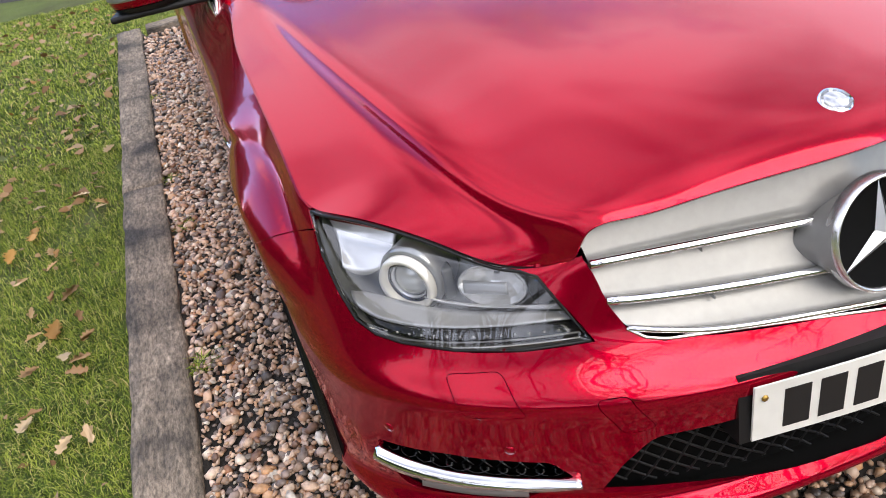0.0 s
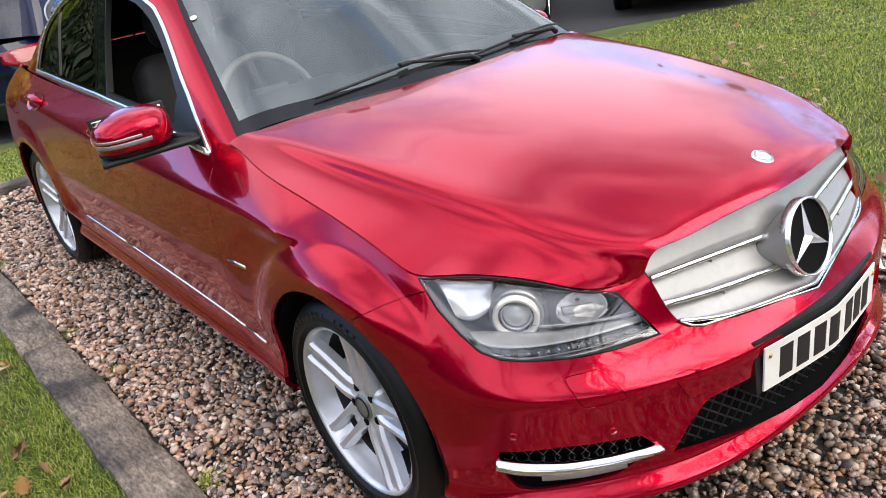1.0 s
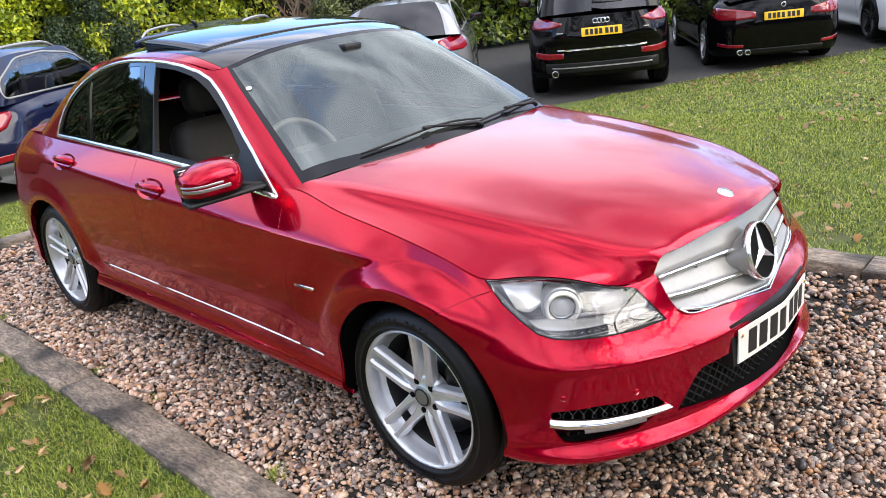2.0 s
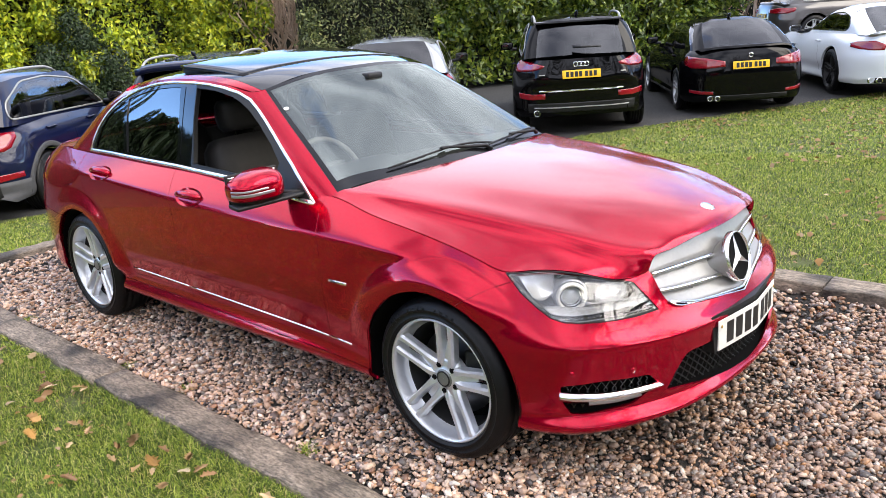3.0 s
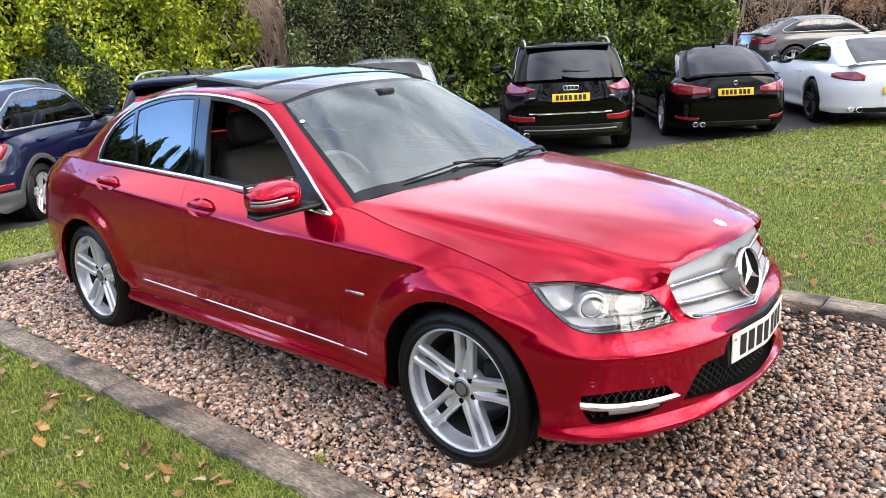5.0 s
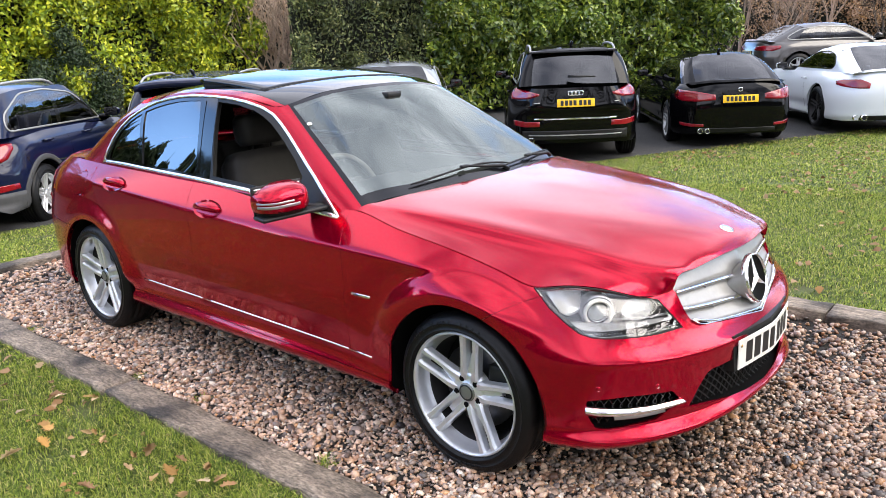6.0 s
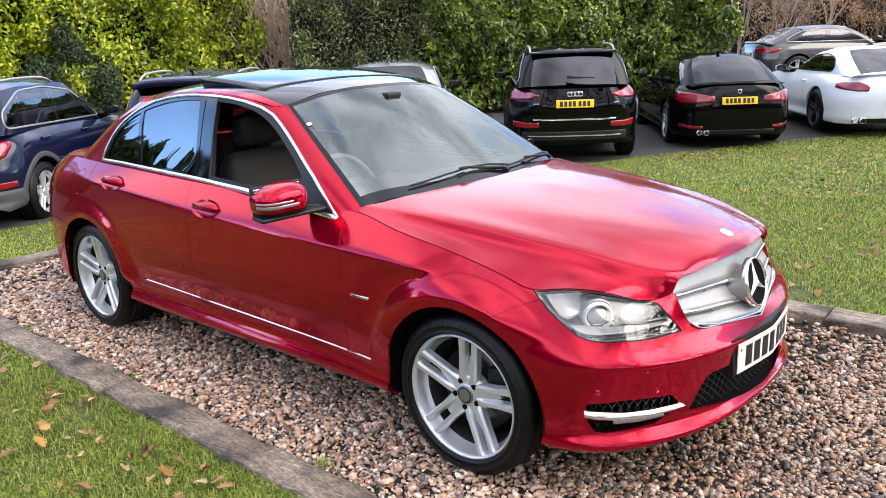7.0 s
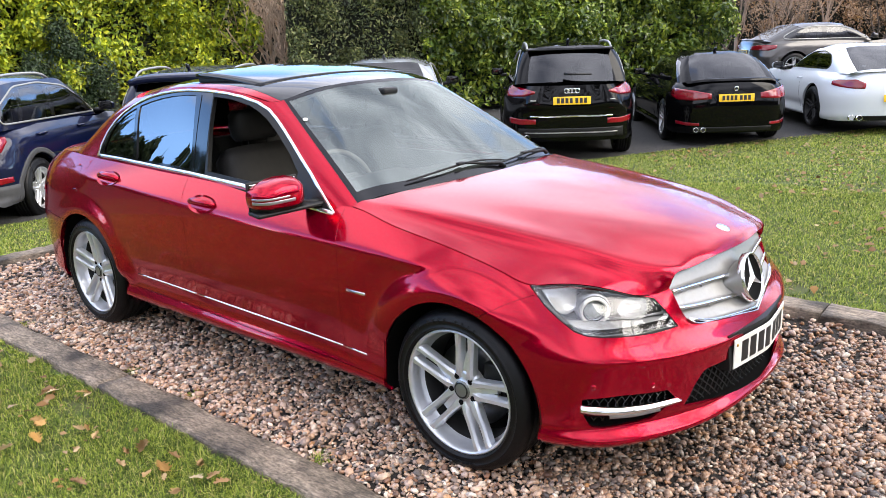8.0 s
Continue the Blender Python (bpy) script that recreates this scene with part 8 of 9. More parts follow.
    top = [(xt, 0, zt - 0.045), (xt - 0.01, 0.5 * gr, zt - 0.055), (xt - 0.03, 0.92 * gr, zt - 0.10), (xt - 0.07, gr, zt - 0.11)] + [(x, gr * 1.01, zt - 0.085 - (0.025 if i == 4 else 0)) for i, x in enumerate(sx_t)] + [(roof + 0.02, gr * 0.93, zt - 0.105), (roof + 0.0, gr * 0.78, zt - 0.065), (roof - 0.02, 0, zt - 0.045)]
    rows = []
    for q, bulge in ((0, 0), (0.34, 0.018), (0.68, 0.02), (1.0, 0)):
        rows.append([((a[0] + (b[0] - a[0]) * q), (a[1] + (b[1] - a[1]) * q) + (bulge if a[1] > 0.1 else 0), a[2] + (b[2] - a[2]) * q + bulge * 0.6) for a, b in zip(base, top)])
    S_c = loft(rows, 5, 5)
    n_c = S_c.shape[1] - 1
    T_c = tree_of(S_c[:, 10:51])
    side = sheet(S_c[:, 10:51])
    outline = rounded(dlo, 0.11, 6)
    knife(side, outline, XZ)
    for pane in panes:
        knife(side, pane, XZ)
    got = [split_off(side, lambda f, pane=pane: within(xz(f), pane)) for pane in panes]
    black = split_off(side, lambda f: within(xz(f), outline))
    for sd in (-1, 1):
        part("pillar_frame", (side.copy() if sd < 0 else flipped(side)), paint, car)
        part("window_frame", (black.copy() if sd < 0 else flipped(black)), M_GLOSSBLACK, car)
        for g in got:
            part("side_window", (g.copy() if sd < 0 else flipped(g)), side_glass or M_FARGLASS, car, "side window")
        if chrome:
            pts, nms = [], []
            for x, z in outline + outline[:1]:
                h, nn, _, _ = T_c.ray_cast(Vector((x, -3, z)), Vector((0, 1, 0)))
                if h is None:
                    continue
                nn = -nn if nn.y > 0 else nn
                pts.append(Vector((h.x, h.y * -sd, h.z)) + Vector((nn.x, nn.y * -sd, nn.z)) * 0.004)
                nms.append(Vector((nn.x, nn.y * -sd, nn.z)))
            part("window_trim", ribbon(bmesh.new(), pts, nms, 0.020, 0.005), M_SATIN if chrome is True else M_GLOSSBLACK, car)
    part("windscreen", mirrored(sheet(S_c[:, :11])), M_FARGLASS, car)
    part("rear_screen", mirrored(sheet(S_c[:, 50:])), M_FARGLASS, car, "dark rear screen")
    roof_net = []
    for q in (0, 0.25, 0.5, 0.75, 1.0):
        xc = xt + (roof - 0.02 - xt) * q
        crown = 0.045 * (1 - (2 * q - 1) ** 2) ** 0.7
        xe = (xt - 0.07) + (roof + 0.05 - (xt - 0.07)) * q
        roof_net.append([(xc, 0, zt - 0.045 + crown), (xc, 0.33 * gr, zt - 0.05 + crown), (xc + (xe - xc) * 0.4, 0.68 * gr, zt - 0.068 + crown * 0.9), (xe, 0.92 * gr, zt - 0.098 + crown * 0.6), (xe, gr * 1.01, zt - 0.115 + crown * 0.45)])
    part("roof", mirrored(sheet(loft(roof_net, 5, 5, (True, False)))), paint, car)
    # wheels, arches, floor
    for ax in (0.0, wb):
        for sd in (-1, 1):
            alloy_wheel(car, pose(ax, sd * (W / 2 - 0.125), wheel_r, 0, 0, 0 if sd < 0 else 180), wheel_r, rim_r, spokes, twin, rim or M_ALLOY, 0.115, 10 * ax, False)
            bm = bmesh.new()
            spin(bm, [(wheel_r + 0.06, 0.0), (wheel_r + 0.06, 0.3), (0.05, 0.3)], 20, a0=-12, a1=192, centre=(ax, 0, wheel_r - 0.005))
            for v in bm.verts:
                v.co.y = sd * (W / 2 - 0.03 - v.co.y)
            part("arch_liner", bm, M_DARK, car)
    # floor plates, and a near-black block for the dark cabin inside
    bm = bmesh.new()
    box(bm, ((wb + fo - ro) / 2, 0, clear + 0.06), (wb + fo + ro - 0.5, W - 0.55, 0.05), 0)
    box(bm, (wb / 2, 0, clear + 0.06), (wb - 0.85, W - 0.12, 0.05), 0)
    box(bm, ((xt + roof) / 2, 0, belt - 0.3), (xt - roof + 0.3, W - 0.6, 0.5), 0.05)
    part("underbody", bm, M_DARK, car, "", False)
    for sx in (xt - 0.45, (xt + roof) / 2 - 0.35):
        for sy in (-0.38, 0.38):
            bm = bmesh.new()
            box(bm, (sx, sy, belt + 0.02), (0.14, 0.46, 0.36), 0.05)
            seat = part("seat", bm, M_LEATHER, car)
            bm = bmesh.new()
            box(bm, (sx - 0.04, sy, belt + 0.24), (0.10, 0.26, 0.16), 0.04)
            part("headrest", bm, M_LEATHER, seat)
    if cladding:                          # grey plastic round the arches and along the sill
        def skin(x, z, sd, out):
            h, nn, _, _ = T_b.ray_cast(Vector((x, -3, z)), Vector((0, 1, 0)))
            if h is None:
                h = Vector((x, -(W / 2 - 0.06), z))
            return Vector((h.x, (h.y - out) * -sd, h.z))

        def strip(lo_pts, hi_pts, sd):
            bm = bmesh.new()
            rows = [[bm.verts.new(skin(p[0] + (q[0] - p[0]) * f, p[1] + (q[1] - p[1]) * f, sd, o)) for p, q in zip(lo_pts, hi_pts)] for f, o in ((0.0, 0.0), (0.0, 0.014), (0.25, 0.016), (0.5, 0.016), (0.75, 0.016), (1.0, 0.014), (1.0, 0.0))]
            for a, b in zip(rows[:-1], rows[1:]):
                for i in range(len(a) - 1):
                    bm.faces.new((a[i], a[i + 1], b[i + 1], b[i]))
            bmesh.ops.recalc_face_normals(bm, faces=bm.faces[:])
            part("cladding", bm, M_CLAD, car, "grey plastic cladding")
        for sd in (-1, 1):
            for ax in (0.0, wb):
                strip(arc(ax, wheel_r - 0.005, wheel_r + 0.057, -8, 188, 26), arc(ax, wheel_r - 0.005, wheel_r + 0.115, -8, 188, 26), sd)
            xs = np.linspace(wheel_r + 0.06, wb - wheel_r - 0.06, 10)
            strip([(x, clear + 0.03) for x in xs], [(x, clear + 0.16) for x in xs], sd)
            xs = np.linspace(-ro + 0.16, -wheel_r - 0.05, 22)
            strip([(x, clear + 0.012) for x in xs], [(x, 0.47) for x in xs], sd)

    def tail_at(y, z, out=0.006):
        q = abs(y)
        h, nn, _, _ = T_b.ray_cast(Vector((-5, -q, z)), Vector((1, 0, 0)))
        while (h is None or h.x > -ro + 0.55) and q > 0.1:
            q *= 0.985
            h, nn, _, _ = T_b.ray_cast(Vector((-5, -q, z)), Vector((1, 0, 0)))
        if h is None:
            h, nn = Vector((-ro + 0.1, -q, z)), Vector((-1, 0, 0))
        nn = -nn if nn.x > 0 else nn
        p = h + nn * out
        return Vector((p.x, p.y if y <= 0 else -p.y, p.z))

    def tail_patch(nm, outline, material, label="", out=0.006, parent=None, thick=0.0):
        bm = bmesh.new()
        fine = []
        for p, q in zip(outline, list(outline[1:]) + [outline[0]]):
            m = max(1, int(math.hypot(q[0] - p[0], q[1] - p[1]) / 0.025))
            fine += [(p[0] + (q[0] - p[0]) * i / m, p[1] + (q[1] - p[1]) * i / m) for i in range(m)]
        outline = fine
        cy = sum(p[0] for p in outline) / len(outline)
        cz = sum(p[1] for p in outline) / len(outline)
        rings = []
        for q, o in ((1.0, 0.0), (0.94, out + thick), (0.75, out + thick * 1.15), (0.55, out + thick * 1.2), (0.35, out + thick * 1.2), (0.15, out + thick * 1.2)):
            rings.append([bm.verts.new(tail_at(cy + (y - cy) * q, cz + (z - cz) * q, o)) for y, z in outline])
        for a, b in zip(rings[:-1], rings[1:]):
            for i in range(len(a)):
                bm.faces.new((a[i], a[(i + 1) % len(a)], b[(i + 1) % len(a)], b[i]))
        bm.faces.new(rings[-1])
        bmesh.ops.recalc_face_normals(bm, faces=bm.faces[:])
        c = sum((v.co for v in rings[-1]), Vector()) / len(rings[-1])
        return part(nm, bm, material, parent or car, label)

    def tail_box(nm, y0, y1, z0, z1, material, label="", proud=0.006, parent=None, n=8):
        return tail_patch(nm, [(y0 + (y1 - y0) * i / n, z0) for i in range(n)] + [(y1, z0 + (z1 - z0) * i / 2) for i in range(2)] + [(y1 - (y1 - y0) * i / n, z1) for i in range(n)] + [(y0, z1 - (z1 - z0) * i / 2) for i in range(2)], material, label, proud, parent)

    def plate(z, label="yellow rear number plate", y=0.0):
        p = tail_at(-0.05, z, 0.012)
        bm = bmesh.new()
        lean = math.radians(8)
        M = Matrix.Translation((p.x - 0.004, y, z)) @ Matrix.Rotation(lean, 4, "Y")
        box(bm, (0, 0, 0), (0.006, 0.52, 0.111), 0.002, M)
        pl = part("number_plate", bm, M_PLATE_Y, car, label)
        for i, yy in enumerate((0.19, 0.13, 0.07, 0.012, -0.066, -0.126, -0.186)):
            bm = bmesh.new()
            box(bm, (-0.0035, yy, 0), (0.001, 0.042, 0.072), 0, M)
            part("plate_mark", bm, M_INK, pl, "", False)
        return pl

    def door_lines(xs, z0, z1):
        for sd in (-1, 1):
            for line in xs:
                pts, nms = [], []
                for i in range(9):
                    t = i / 8
                    x = line[0] + (line[1] - line[0]) * t
                    z = z0 + (z1 - z0) * t
                    h, nn, _, _ = T_b.ray_cast(Vector((x, -3, z)), Vector((0, 1, 0)))
                    if h is None:
                        continue
                    nn = -nn if nn.y > 0 else nn
                    pts.append(Vector((h.x, h.y * -sd, h.z)))
                    nms.append(Vector((nn.x, nn.y * -sd, nn.z)))
                part("door_gap", ribbon(bmesh.new(), pts, nms, 0.007, 0.0012), M_DARK, car)

    def handle(x, z):
        for sd in (-1, 1):
            h, nn, _, _ = T_b.ray_cast(Vector((x, -3, z)), Vector((0, 1, 0)))
            bm = bmesh.new()
            tube(bm, [(x - 0.10, h.y * -sd + sd * 0.005, z), (x - 0.07, h.y * -sd + sd * 0.03, z), (x + 0.07, h.y * -sd + sd * 0.03, z), (x + 0.10, h.y * -sd + sd * 0.005, z)], 0.013, 8)
            part("door_handle", bm, paint, car)

    def door_mirror(x, z, material=None):
        for sd in (-1, 1):
            bm = mirror_shell()
            bmesh.ops.transform(bm, matrix=Matrix.Translation((x, -(W / 2 + 0.055), z)) @ Matrix.Rotation(radians(-10), 4, "Z") @ Matrix.Scale(0.88, 4), verts=bm.verts[:])
            ob = part("door_mirror", bm if sd < 0 else flipped(bm), material or paint, car)
            # gloss black in place of the dark hedge that the glass would mirror
            bm = bmesh.new()
            box(bm, (x + 0.006, -(W / 2 + 0.055), z), (0.012, 0.17, 0.10), 0.004)
            part("mirror_glass", bm if sd < 0 else flipped(bm), M_GLOSSBLACK, ob)
            bm = bmesh.new()
            tube(bm, [(x + 0.02, -(W / 2 - 0.10), z - 0.06), (x + 0.03, -(W / 2 + 0.0), z - 0.05)], 0.025, 8)
            part("mirror_arm", bm if sd < 0 else flipped(bm), M_PLASTIC, ob)

    def rails():
        for sd in (-1, 1):
            bm = bmesh.new()
            pts = []
            for i in range(13):
                t = i / 12
                x = (xt - 0.25) + (roof + 0.02 - (xt - 0.25)) * t
                lift = 0.055 * min(1, min(t, 1 - t) / 0.12)
                pts.append((x, sd * gr * 0.93, zt - 0.085 + lift + 0.03 * (1 - (2 * t - 1) ** 2)))
            tube(bm, pts, 0.016, 8)
            part("roof_rail", bm, M_SATIN, car, "silver roof rail")

    def fin(x):
        bm = bmesh.new()
        tube(bm, [(x + 0.12, 0, zt - 0.03), (x + 0.02, 0, zt + 0.02), (x - 0.05, 0, zt + 0.055)], 0.03, 8, True, [0.008, 0.03, 0.008])
        part("aerial_fin", bm, M_GLOSSBLACK, car)

    def pipes(ys, z, r=0.04):
        for y in ys:
            p = tail_at(y, z + 0.04, 0)
            bm = bmesh.new()
            spin(bm, [(r * 0.82, 0.0), (r, -0.004), (r, 0.12), (r * 0.82, 0.10), (r * 0.8, 0.0)], 20, axis="x", centre=(p.x - 0.01, y, z))
            part("exhaust_pipe", bm, M_CHROME, car, "chrome exhaust pipe")

    def ring_badge(y, z, r, tubes, material):
        bm = bmesh.new()
        p = tail_at(-0.03, z, 0.008)
        for dy in tubes:
            spin(bm, [(r + 0.006 * math.cos(2 * math.pi * i / 6), 0.004 * math.sin(2 * math.pi * i / 6)) for i in range(7)], 24, axis="x", centre=(p.x - 0.004, y + dy, z))
        part("badge", bm, material, car, "small chrome tail badge")
    return dict(car=car, tail_patch=tail_patch, tail_box=tail_box, plate=plate, lines=door_lines, handle=handle, mirror=door_mirror, rails=rails, fin=fin, pipes=pipes, badge=ring_badge, tail_at=tail_at, T=T_b)


def both_lamps(c, nm, outline, material, label, thick=0.012):
    c["tail_patch"](nm, outline, material, label, 0.004, None, thick)
    c["tail_patch"](nm, [(-y, z) for y, z in outline[::-1]], material, label, 0.004, None, thick)


GZ = -0.228
# black SUV
c = other_car("black_suv_car", "glossy black estate SUV with red tail lamps, parked on tarmac", (-4.72, 7.52, 127.0, GZ), 2.81, 0.89, 0.93, 1.90, 1.63, 1.06, M_BLACKPAINT, (1.98, 1.22), -0.42, -0.70, 0.80, 0.64, 0.36, 0.24, 0.25, True,
              dlo=[(1.70, 1.08), (1.10, 1.47), (0.40, 1.53), (-0.25, 1.47), (-0.52, 1.24), (-0.50, 1.12)], panes=[[(1.45, 1.12), (1.08, 1.42), (0.72, 1.47), (0.70, 1.12)], [(0.60, 1.12), (0.62, 1.48), (0.10, 1.48), (-0.02, 1.13)], [(-0.10, 1.14), (0.0, 1.46), (-0.22, 1.42), (-0.42, 1.24), (-0.42, 1.15)]])
both_lamps(c, "tail_lamp", [(-0.50, 0.985), (-0.52, 0.955), (-0.66, 0.915), (-0.80, 0.90), (-0.88, 0.905), (-0.90, 0.99), (-0.89, 1.05), (-0.76, 1.045), (-0.60, 1.01)], M_REDLENS, "red tail lamp")
both_lamps(c, "reflector", [(-0.50, 0.60), (-0.50, 0.53), (-0.70, 0.52), (-0.86, 0.54), (-0.86, 0.62), (-0.70, 0.60)], M_REDLENS, "red bumper reflector", 0.006)
c["plate"](0.855)
c["tail_box"]("chrome_strip", -0.58, 0.58, 0.625, 0.645, M_CHROME, "bright chrome strip", 0.012)
c["tail_box"]("bumper_insert", -0.74, 0.74, 0.34, 0.47, M_PLASTIC, "matt black lower bumper", 0.006)
c["tail_box"]("bumper_strip", -0.66, 0.66, 0.40, 0.415, M_SATIN, "", 0.014)
c["badge"](0.0, 0.985, 0.030, (-0.075, -0.025, 0.025, 0.075), M_CHROME)
c["tail_box"]("model_badge", 0.50, 0.58, 0.855, 0.870, M_SATIN, "", 0.008)
c["tail_box"]("model_badge", -0.60, -0.53, 0.855, 0.870, M_SATIN, "", 0.008)
c["mirror"](1.62, 1.16)
c["handle"](0.15, 0.98)
c["rails"]()
c["fin"](-0.25)
c["pipes"]((0.62,), 0.33, 0.045)
bm = bmesh.new()
tube(bm, [(-0.80, -0.28, 1.20), (-0.79, -0.02, 1.205), (-0.775, 0.10, 1.215)], 0.014, 6, True, [0.01, 0.016, 0.024])
part("rear_wiper", bm, M_PLASTIC, c["car"])
bm = bmesh.new()
rows = [[bm.verts.new((x, y, z)) for y in np.linspace(-0.60, 0.60, 13)] for x, z in ((-0.36, 1.565), (-0.47, 1.555), (-0.53, 1.540), (-0.53, 1.528), (-0.42, 1.525))]
for a, b in zip(rows[:-1], rows[1:]):
    for i in range(12):
        bm.faces.new((a[i], a[i + 1], b[i + 1], b[i]))
bmesh.ops.recalc_face_normals(bm, faces=bm.faces[:])
part("roof_spoiler", bm, M_BLACKPAINT, c["car"])

# black fastback saloon
c = other_car("black_fastback_car", "glossy black four-door fastback with wide red lamps", (-3.36, 9.98, 126.5, GZ), 2.81, 0.78, 1.04, 1.825, 1.39, 0.93, M_BLACKPAINT, (2.10, 1.38), 0.15, -0.62, 0.77, 0.60, 0.335, 0.24, 0.17, False, rim=M_LAMP_GREY, chrome=False,
              dlo=[(1.90, 0.97), (1.25, 1.26), (0.70, 1.31), (0.10, 1.25), (-0.32, 1.05), (-0.25, 0.99)], panes=[[(1.62, 1.00), (1.22, 1.22), (0.85, 1.27), (0.80, 1.00)], [(0.70, 1.00), (0.72, 1.275), (0.18, 1.23), (0.0, 1.01)], [(-0.05, 1.02), (0.08, 1.2), (-0.22, 1.06), (-0.2, 1.02)]])
both_lamps(c, "tail_lamp", [(-0.36, 0.80), (-0.36, 0.72), (-0.60, 0.70), (-0.80, 0.70), (-0.86, 0.74), (-0.87, 0.82), (-0.84, 0.87), (-0.62, 0.85)], M_REDLENS, "red L-shaped tail lamp")
both_lamps(c, "reflector", [(-0.52, 0.36), (-0.52, 0.32), (-0.70, 0.32), (-0.82, 0.34), (-0.82, 0.385), (-0.68, 0.365)], M_REDLENS, "red bumper reflector", 0.006)
c["plate"](0.735)
c["tail_box"]("bumper_insert", -0.56, 0.56, 0.23, 0.30, M_PLASTIC, "matt black diffuser", 0.006)
c["badge"](0.0, 0.868, 0.028, (0.0,), M_CHROME)
c["mirror"](1.82, 1.02)
c["handle"](0.35, 0.84)
c["handle"](1.35, 0.83)
c["fin"](0.35)
c["pipes"]((0.56, 0.46), 0.255, 0.038)
c["lines"]([(0.72, 0.74), (-0.05, -0.30)], 0.35, 0.90)

# white coupe
c = other_car("white_coupe_car", "white two-door coupe with dark wheels, seen from behind", (-1.66, 12.2, 127.0, GZ + 0.05), 2.75, 0.96, 1.15, 1.892, 1.365, 0.91, M_WHITE, (1.75, 0.95), 0.0, -0.88, 0.76, 0.56, 0.345, 0.262, 0.16, False, rim=M_PLASTIC,
              dlo=[(1.52, 0.945), (0.85, 1.22), (0.42, 1.25), (0.02, 1.19), (-0.18, 1.05), (-0.10, 0.97)], panes=[[(1.25, 0.965), (0.83, 1.18), (0.52, 1.215), (0.48, 0.975)], [(0.40, 0.98), (0.42, 1.21), (0.06, 1.16), (-0.10, 1.05), (-0.04, 0.99)]], chrome="black")
both_lamps(c, "tail_lamp", [(-0.50, 0.78), (-0.52, 0.70), (-0.66, 0.70), (-0.80, 0.72), (-0.90, 0.76), (-0.92, 0.79), (-0.80, 0.83), (-0.62, 0.84)], M_REDLENS, "red almond tail lamp")
c["plate"](0.55)
c["tail_box"]("bumper_insert", -0.62, 0.62, 0.20, 0.28, M_PLASTIC, "dark diffuser", 0.006)
c["mirror"](1.52, 0.98)
c["handle"](0.60, 0.80)
c["lines"]([(0.52, 0.60)], 0.30, 0.86)
c["pipes"]((0.66, 0.56), 0.245, 0.045)

# navy SUV
c = other_car("navy_suv_car", "dark blue compact SUV with chrome window outline", (-8.24, 0.37, 128.5, GZ - 0.06), 2.67, 0.85, 0.92, 1.82, 1.60, 1.03, M_NAVY, (1.95, 1.25), -0.40, -0.68, 0.80, 0.66, 0.345, 0.235, 0.26, True, spokes=5, cladding=True, side_glass=M_CLEARGLASS,
              dlo=[(1.75, 1.05), (1.15, 1.42), (0.60, 1.49), (0.05, 1.47), (-0.42, 1.28), (-0.46, 1.10)], panes=[[(1.50, 1.08), (1.12, 1.38), (0.75, 1.44), (0.72, 1.08)], [(0.63, 1.08), (0.66, 1.445), (0.14, 1.44), (0.0, 1.09)], [(-0.08, 1.10), (0.04, 1.42), (-0.34, 1.25), (-0.36, 1.13)]])
both_lamps(c, "tail_lamp", [(-0.46, 0.95), (-0.48, 0.84), (-0.66, 0.80), (-0.76, 0.79), (-0.80, 0.82), (-0.82, 0.92), (-0.80, 0.97), (-0.68, 0.98)], M_REDLENS, "red tail lamp", 0.02)
both_lamps(c, "reflector", [(-0.50, 0.55), (-0.50, 0.49), (-0.70, 0.48), (-0.86, 0.50), (-0.86, 0.56), (-0.70, 0.555)], M_REDLENS, "red bumper reflector", 0.006)
c["plate"](0.80)
c["tail_box"]("bumper_cladding", -0.72, 0.72, 0.30, 0.47, M_PLASTIC, "grey plastic bumper cladding", 0.024)
c["mirror"](1.70, 1.12)
c["handle"](0.20, 0.94)
c["handle"](1.15, 0.93)
c["rails"]()
c["lines"]([(0.66, 0.68), (-0.10, -0.42)], 0.38, 1.00)

# blue SUV behind the saloon, silver estate beside it
c = other_car("blue_suv_car", "dark blue large SUV with silver roof rails", (-7.70, 3.14, 130.0, GZ - 0.12), 2.85, 0.9, 0.95, 1.88, 1.62, 1.05, M_NAVY, (2.05, 1.25), -0.45, -0.72, 0.82, 0.66, 0.37, 0.24, 0.25, True,
              dlo=[(1.70, 1.08), (1.10, 1.46), (0.40, 1.51), (-0.30, 1.45), (-0.55, 1.22), (-0.52, 1.11)], panes=[[(1.45, 1.12), (1.08, 1.40), (0.72, 1.45), (0.70, 1.12)], [(0.60, 1.12), (0.62, 1.46), (0.10, 1.46), (-0.02, 1.13)]])
both_lamps(c, "tail_lamp", [(-0.50, 0.86), (-0.52, 0.74), (-0.80, 0.72), (-0.89, 0.76), (-0.90, 0.88), (-0.70, 0.88)], M_REDLENS, "red tail lamp")
c["plate"](0.92)
c["mirror"](1.65, 1.20)
c["rails"]()
c["fin"](-0.25)
bm = bmesh.new()
rows = []
for y in np.linspace(-0.64, 0.64, 15):
    e = (abs(y) / 0.64) ** 4
    rows.append([bm.verts.new((x + 0.05 * e, y, z - 0.035 * e - 0.012 * (y / 0.64) ** 2)) for x, z in ((-0.36, 1.592), (-0.52, 1.580), (-0.665, 1.556), (-0.683, 1.540), (-0.675, 1.490), (-0.655, 1.474), (-0.50, 1.49))])
for a, b in zip(rows[:-1], rows[1:]):
    for i in range(7):
        bm.faces.new((a[i], a[(i + 1) % 7], b[(i + 1) % 7], b[i]))
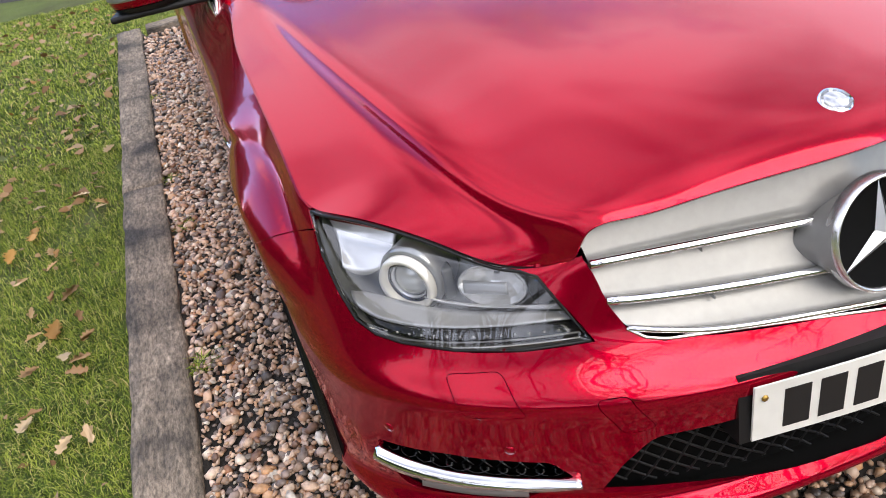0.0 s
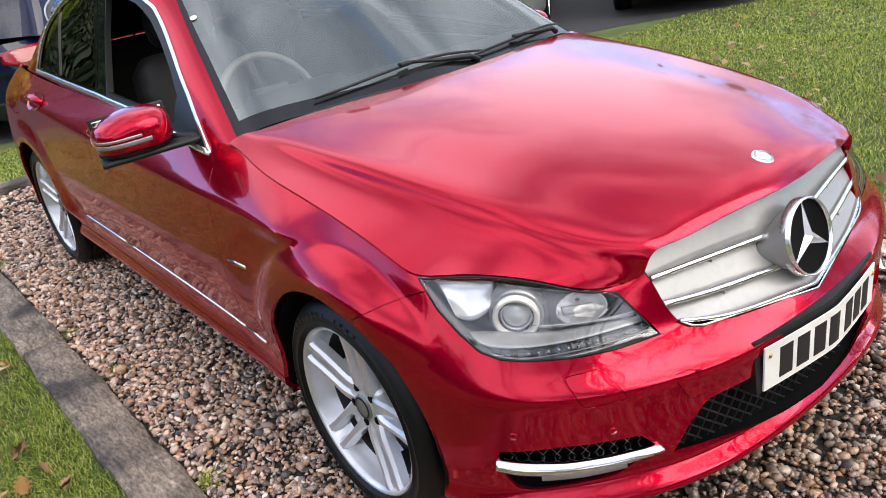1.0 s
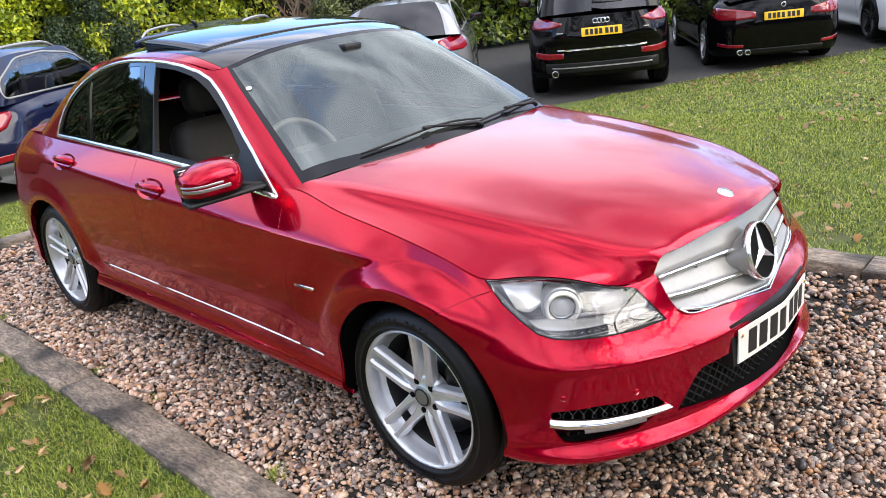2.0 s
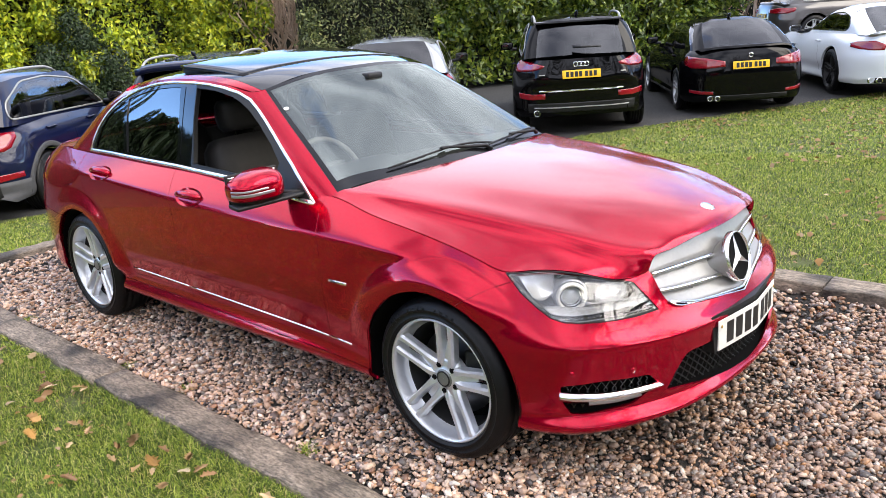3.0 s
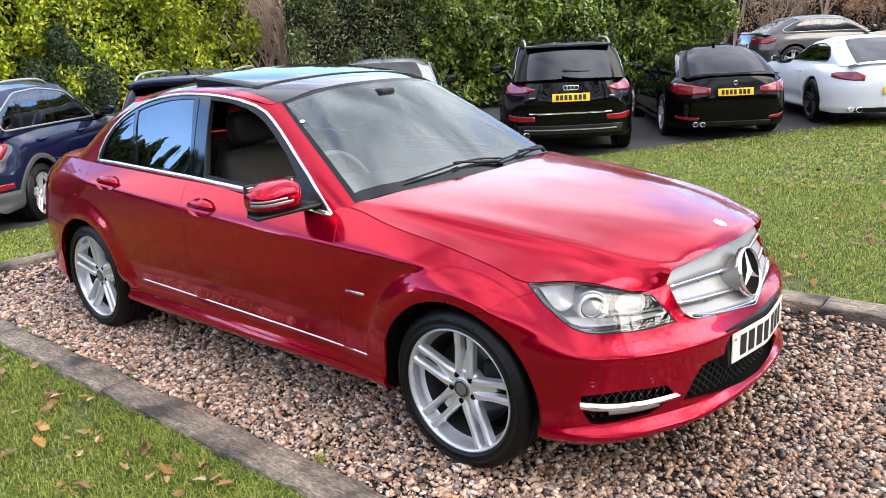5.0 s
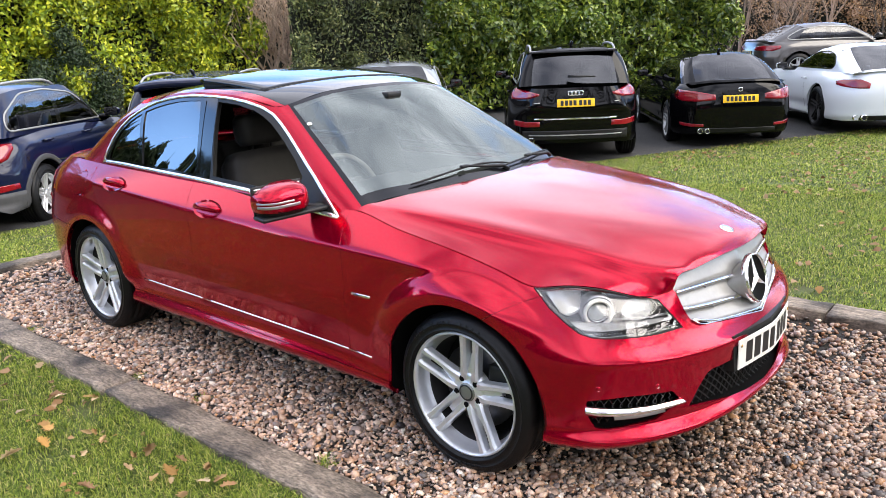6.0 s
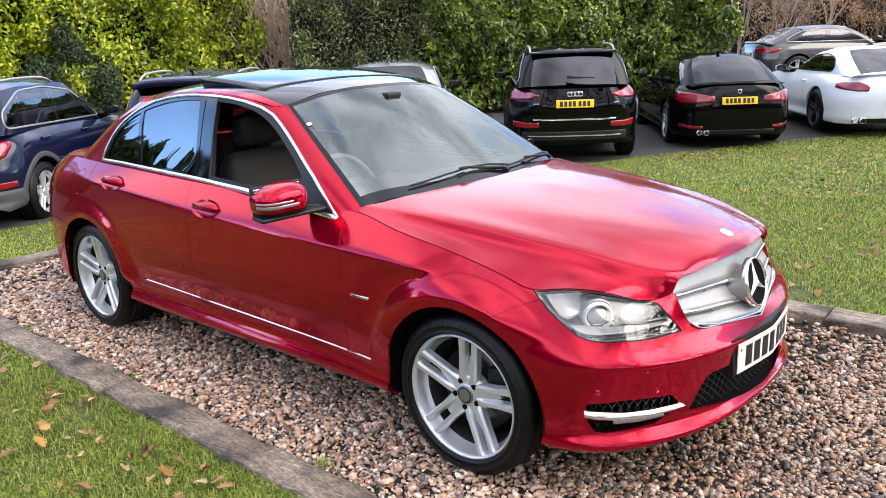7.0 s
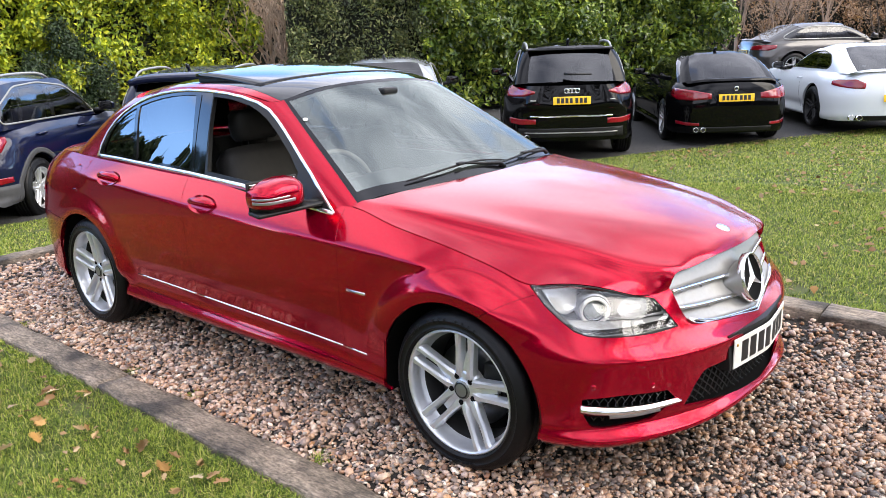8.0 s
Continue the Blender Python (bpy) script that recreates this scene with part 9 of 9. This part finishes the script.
for end in (rows[0], rows[-1]):
    bm.faces.new(end)
bmesh.ops.recalc_face_normals(bm, faces=bm.faces[:])
part("roof_spoiler", bm, M_NAVY, c["car"])
c = other_car("silver_estate_car", "silver estate car behind the red saloon", (-6.42, 5.42, 130.0, GZ), 2.78, 0.85, 0.95, 1.82, 1.50, 1.0, M_SILVERCAR, (2.0, 1.25), -0.40, -0.70, 0.80, 0.62, 0.33, 0.23, 0.2, True,
              dlo=[(1.70, 1.02), (1.10, 1.36), (0.40, 1.40), (-0.30, 1.34), (-0.52, 1.14), (-0.50, 1.05)], panes=[[(1.45, 1.06), (1.08, 1.31), (0.72, 1.35), (0.70, 1.06)], [(0.60, 1.06), (0.62, 1.36), (0.10, 1.34), (-0.02, 1.07)]])
both_lamps(c, "tail_lamp", [(-0.50, 0.98), (-0.52, 0.84), (-0.80, 0.82), (-0.87, 0.86), (-0.88, 0.98), (-0.70, 1.0)], M_REDLENS, "red tail lamp")
c["plate"](0.85)
c["mirror"](1.65, 1.08, M_PLASTIC)
c["fin"](-0.15)

# grey coupe in the next row
c = other_car("grey_coupe_car", "dark grey fastback coupe parked farther back", (-5.2, 18.4, 42.0, 0.16), 2.81, 0.85, 0.95, 1.85, 1.37, 0.93, M_GREYCAR, (2.10, 1.38), 0.15, -0.62, 0.77, 0.60, 0.335, 0.24, 0.17, False,
              dlo=[(1.90, 0.97), (1.25, 1.25), (0.70, 1.295), (0.10, 1.22), (-0.25, 1.05), (-0.2, 0.99)], panes=[[(1.62, 1.00), (1.22, 1.21), (0.85, 1.25), (0.80, 1.00)], [(0.70, 1.00), (0.72, 1.255), (0.18, 1.19), (0.0, 1.01)]])
both_lamps(c, "tail_lamp", [(-0.36, 0.84), (-0.36, 0.76), (-0.80, 0.74), (-0.86, 0.78), (-0.87, 0.86), (-0.62, 0.87)], M_REDLENS, "red tail lamp")
c["plate"](0.70)
c["mirror"](1.82, 1.02)

# ---- the stones that can be picked out ----
STONE_SHAPES = []
for k in range(6):
    V, F = ico(2)
    V = V * (1 + 0.10 * np.sin(V @ np.array([3.0 + k, 1.7, 2.3 - k * 0.4])) + 0.08 * np.sin(V @ np.array([-2.2, 4.1 - k, 1.3]) + k))[:, None]
    V = V * np.array([1.25, 0.95, 0.65])
    V0k, F0k = ico(1)
    V0k = chipped(V0k, 1, 3)[0]
    W = V0k * (1 + 0.10 * np.sin(V0k @ np.array([3.0 + k, 1.7, 2.3 - k * 0.4])))[:, None] * np.array([1.25, 0.95, 0.65])
    STONE_SHAPES.append(raw_mesh("pebble", W, F0k, M_STONE))
for i, (p, s) in enumerate(zip(Pn, Sn)):
    ob = new("pebble", STONE_SHAPES[i % 6])
    ob.matrix_world = pose(*p, rng.uniform(-25, 25), rng.uniform(-25, 25), rng.uniform(0, 360)) @ Matrix.Scale(float(s[1]), 4)
    ob.parent = gravel_bed
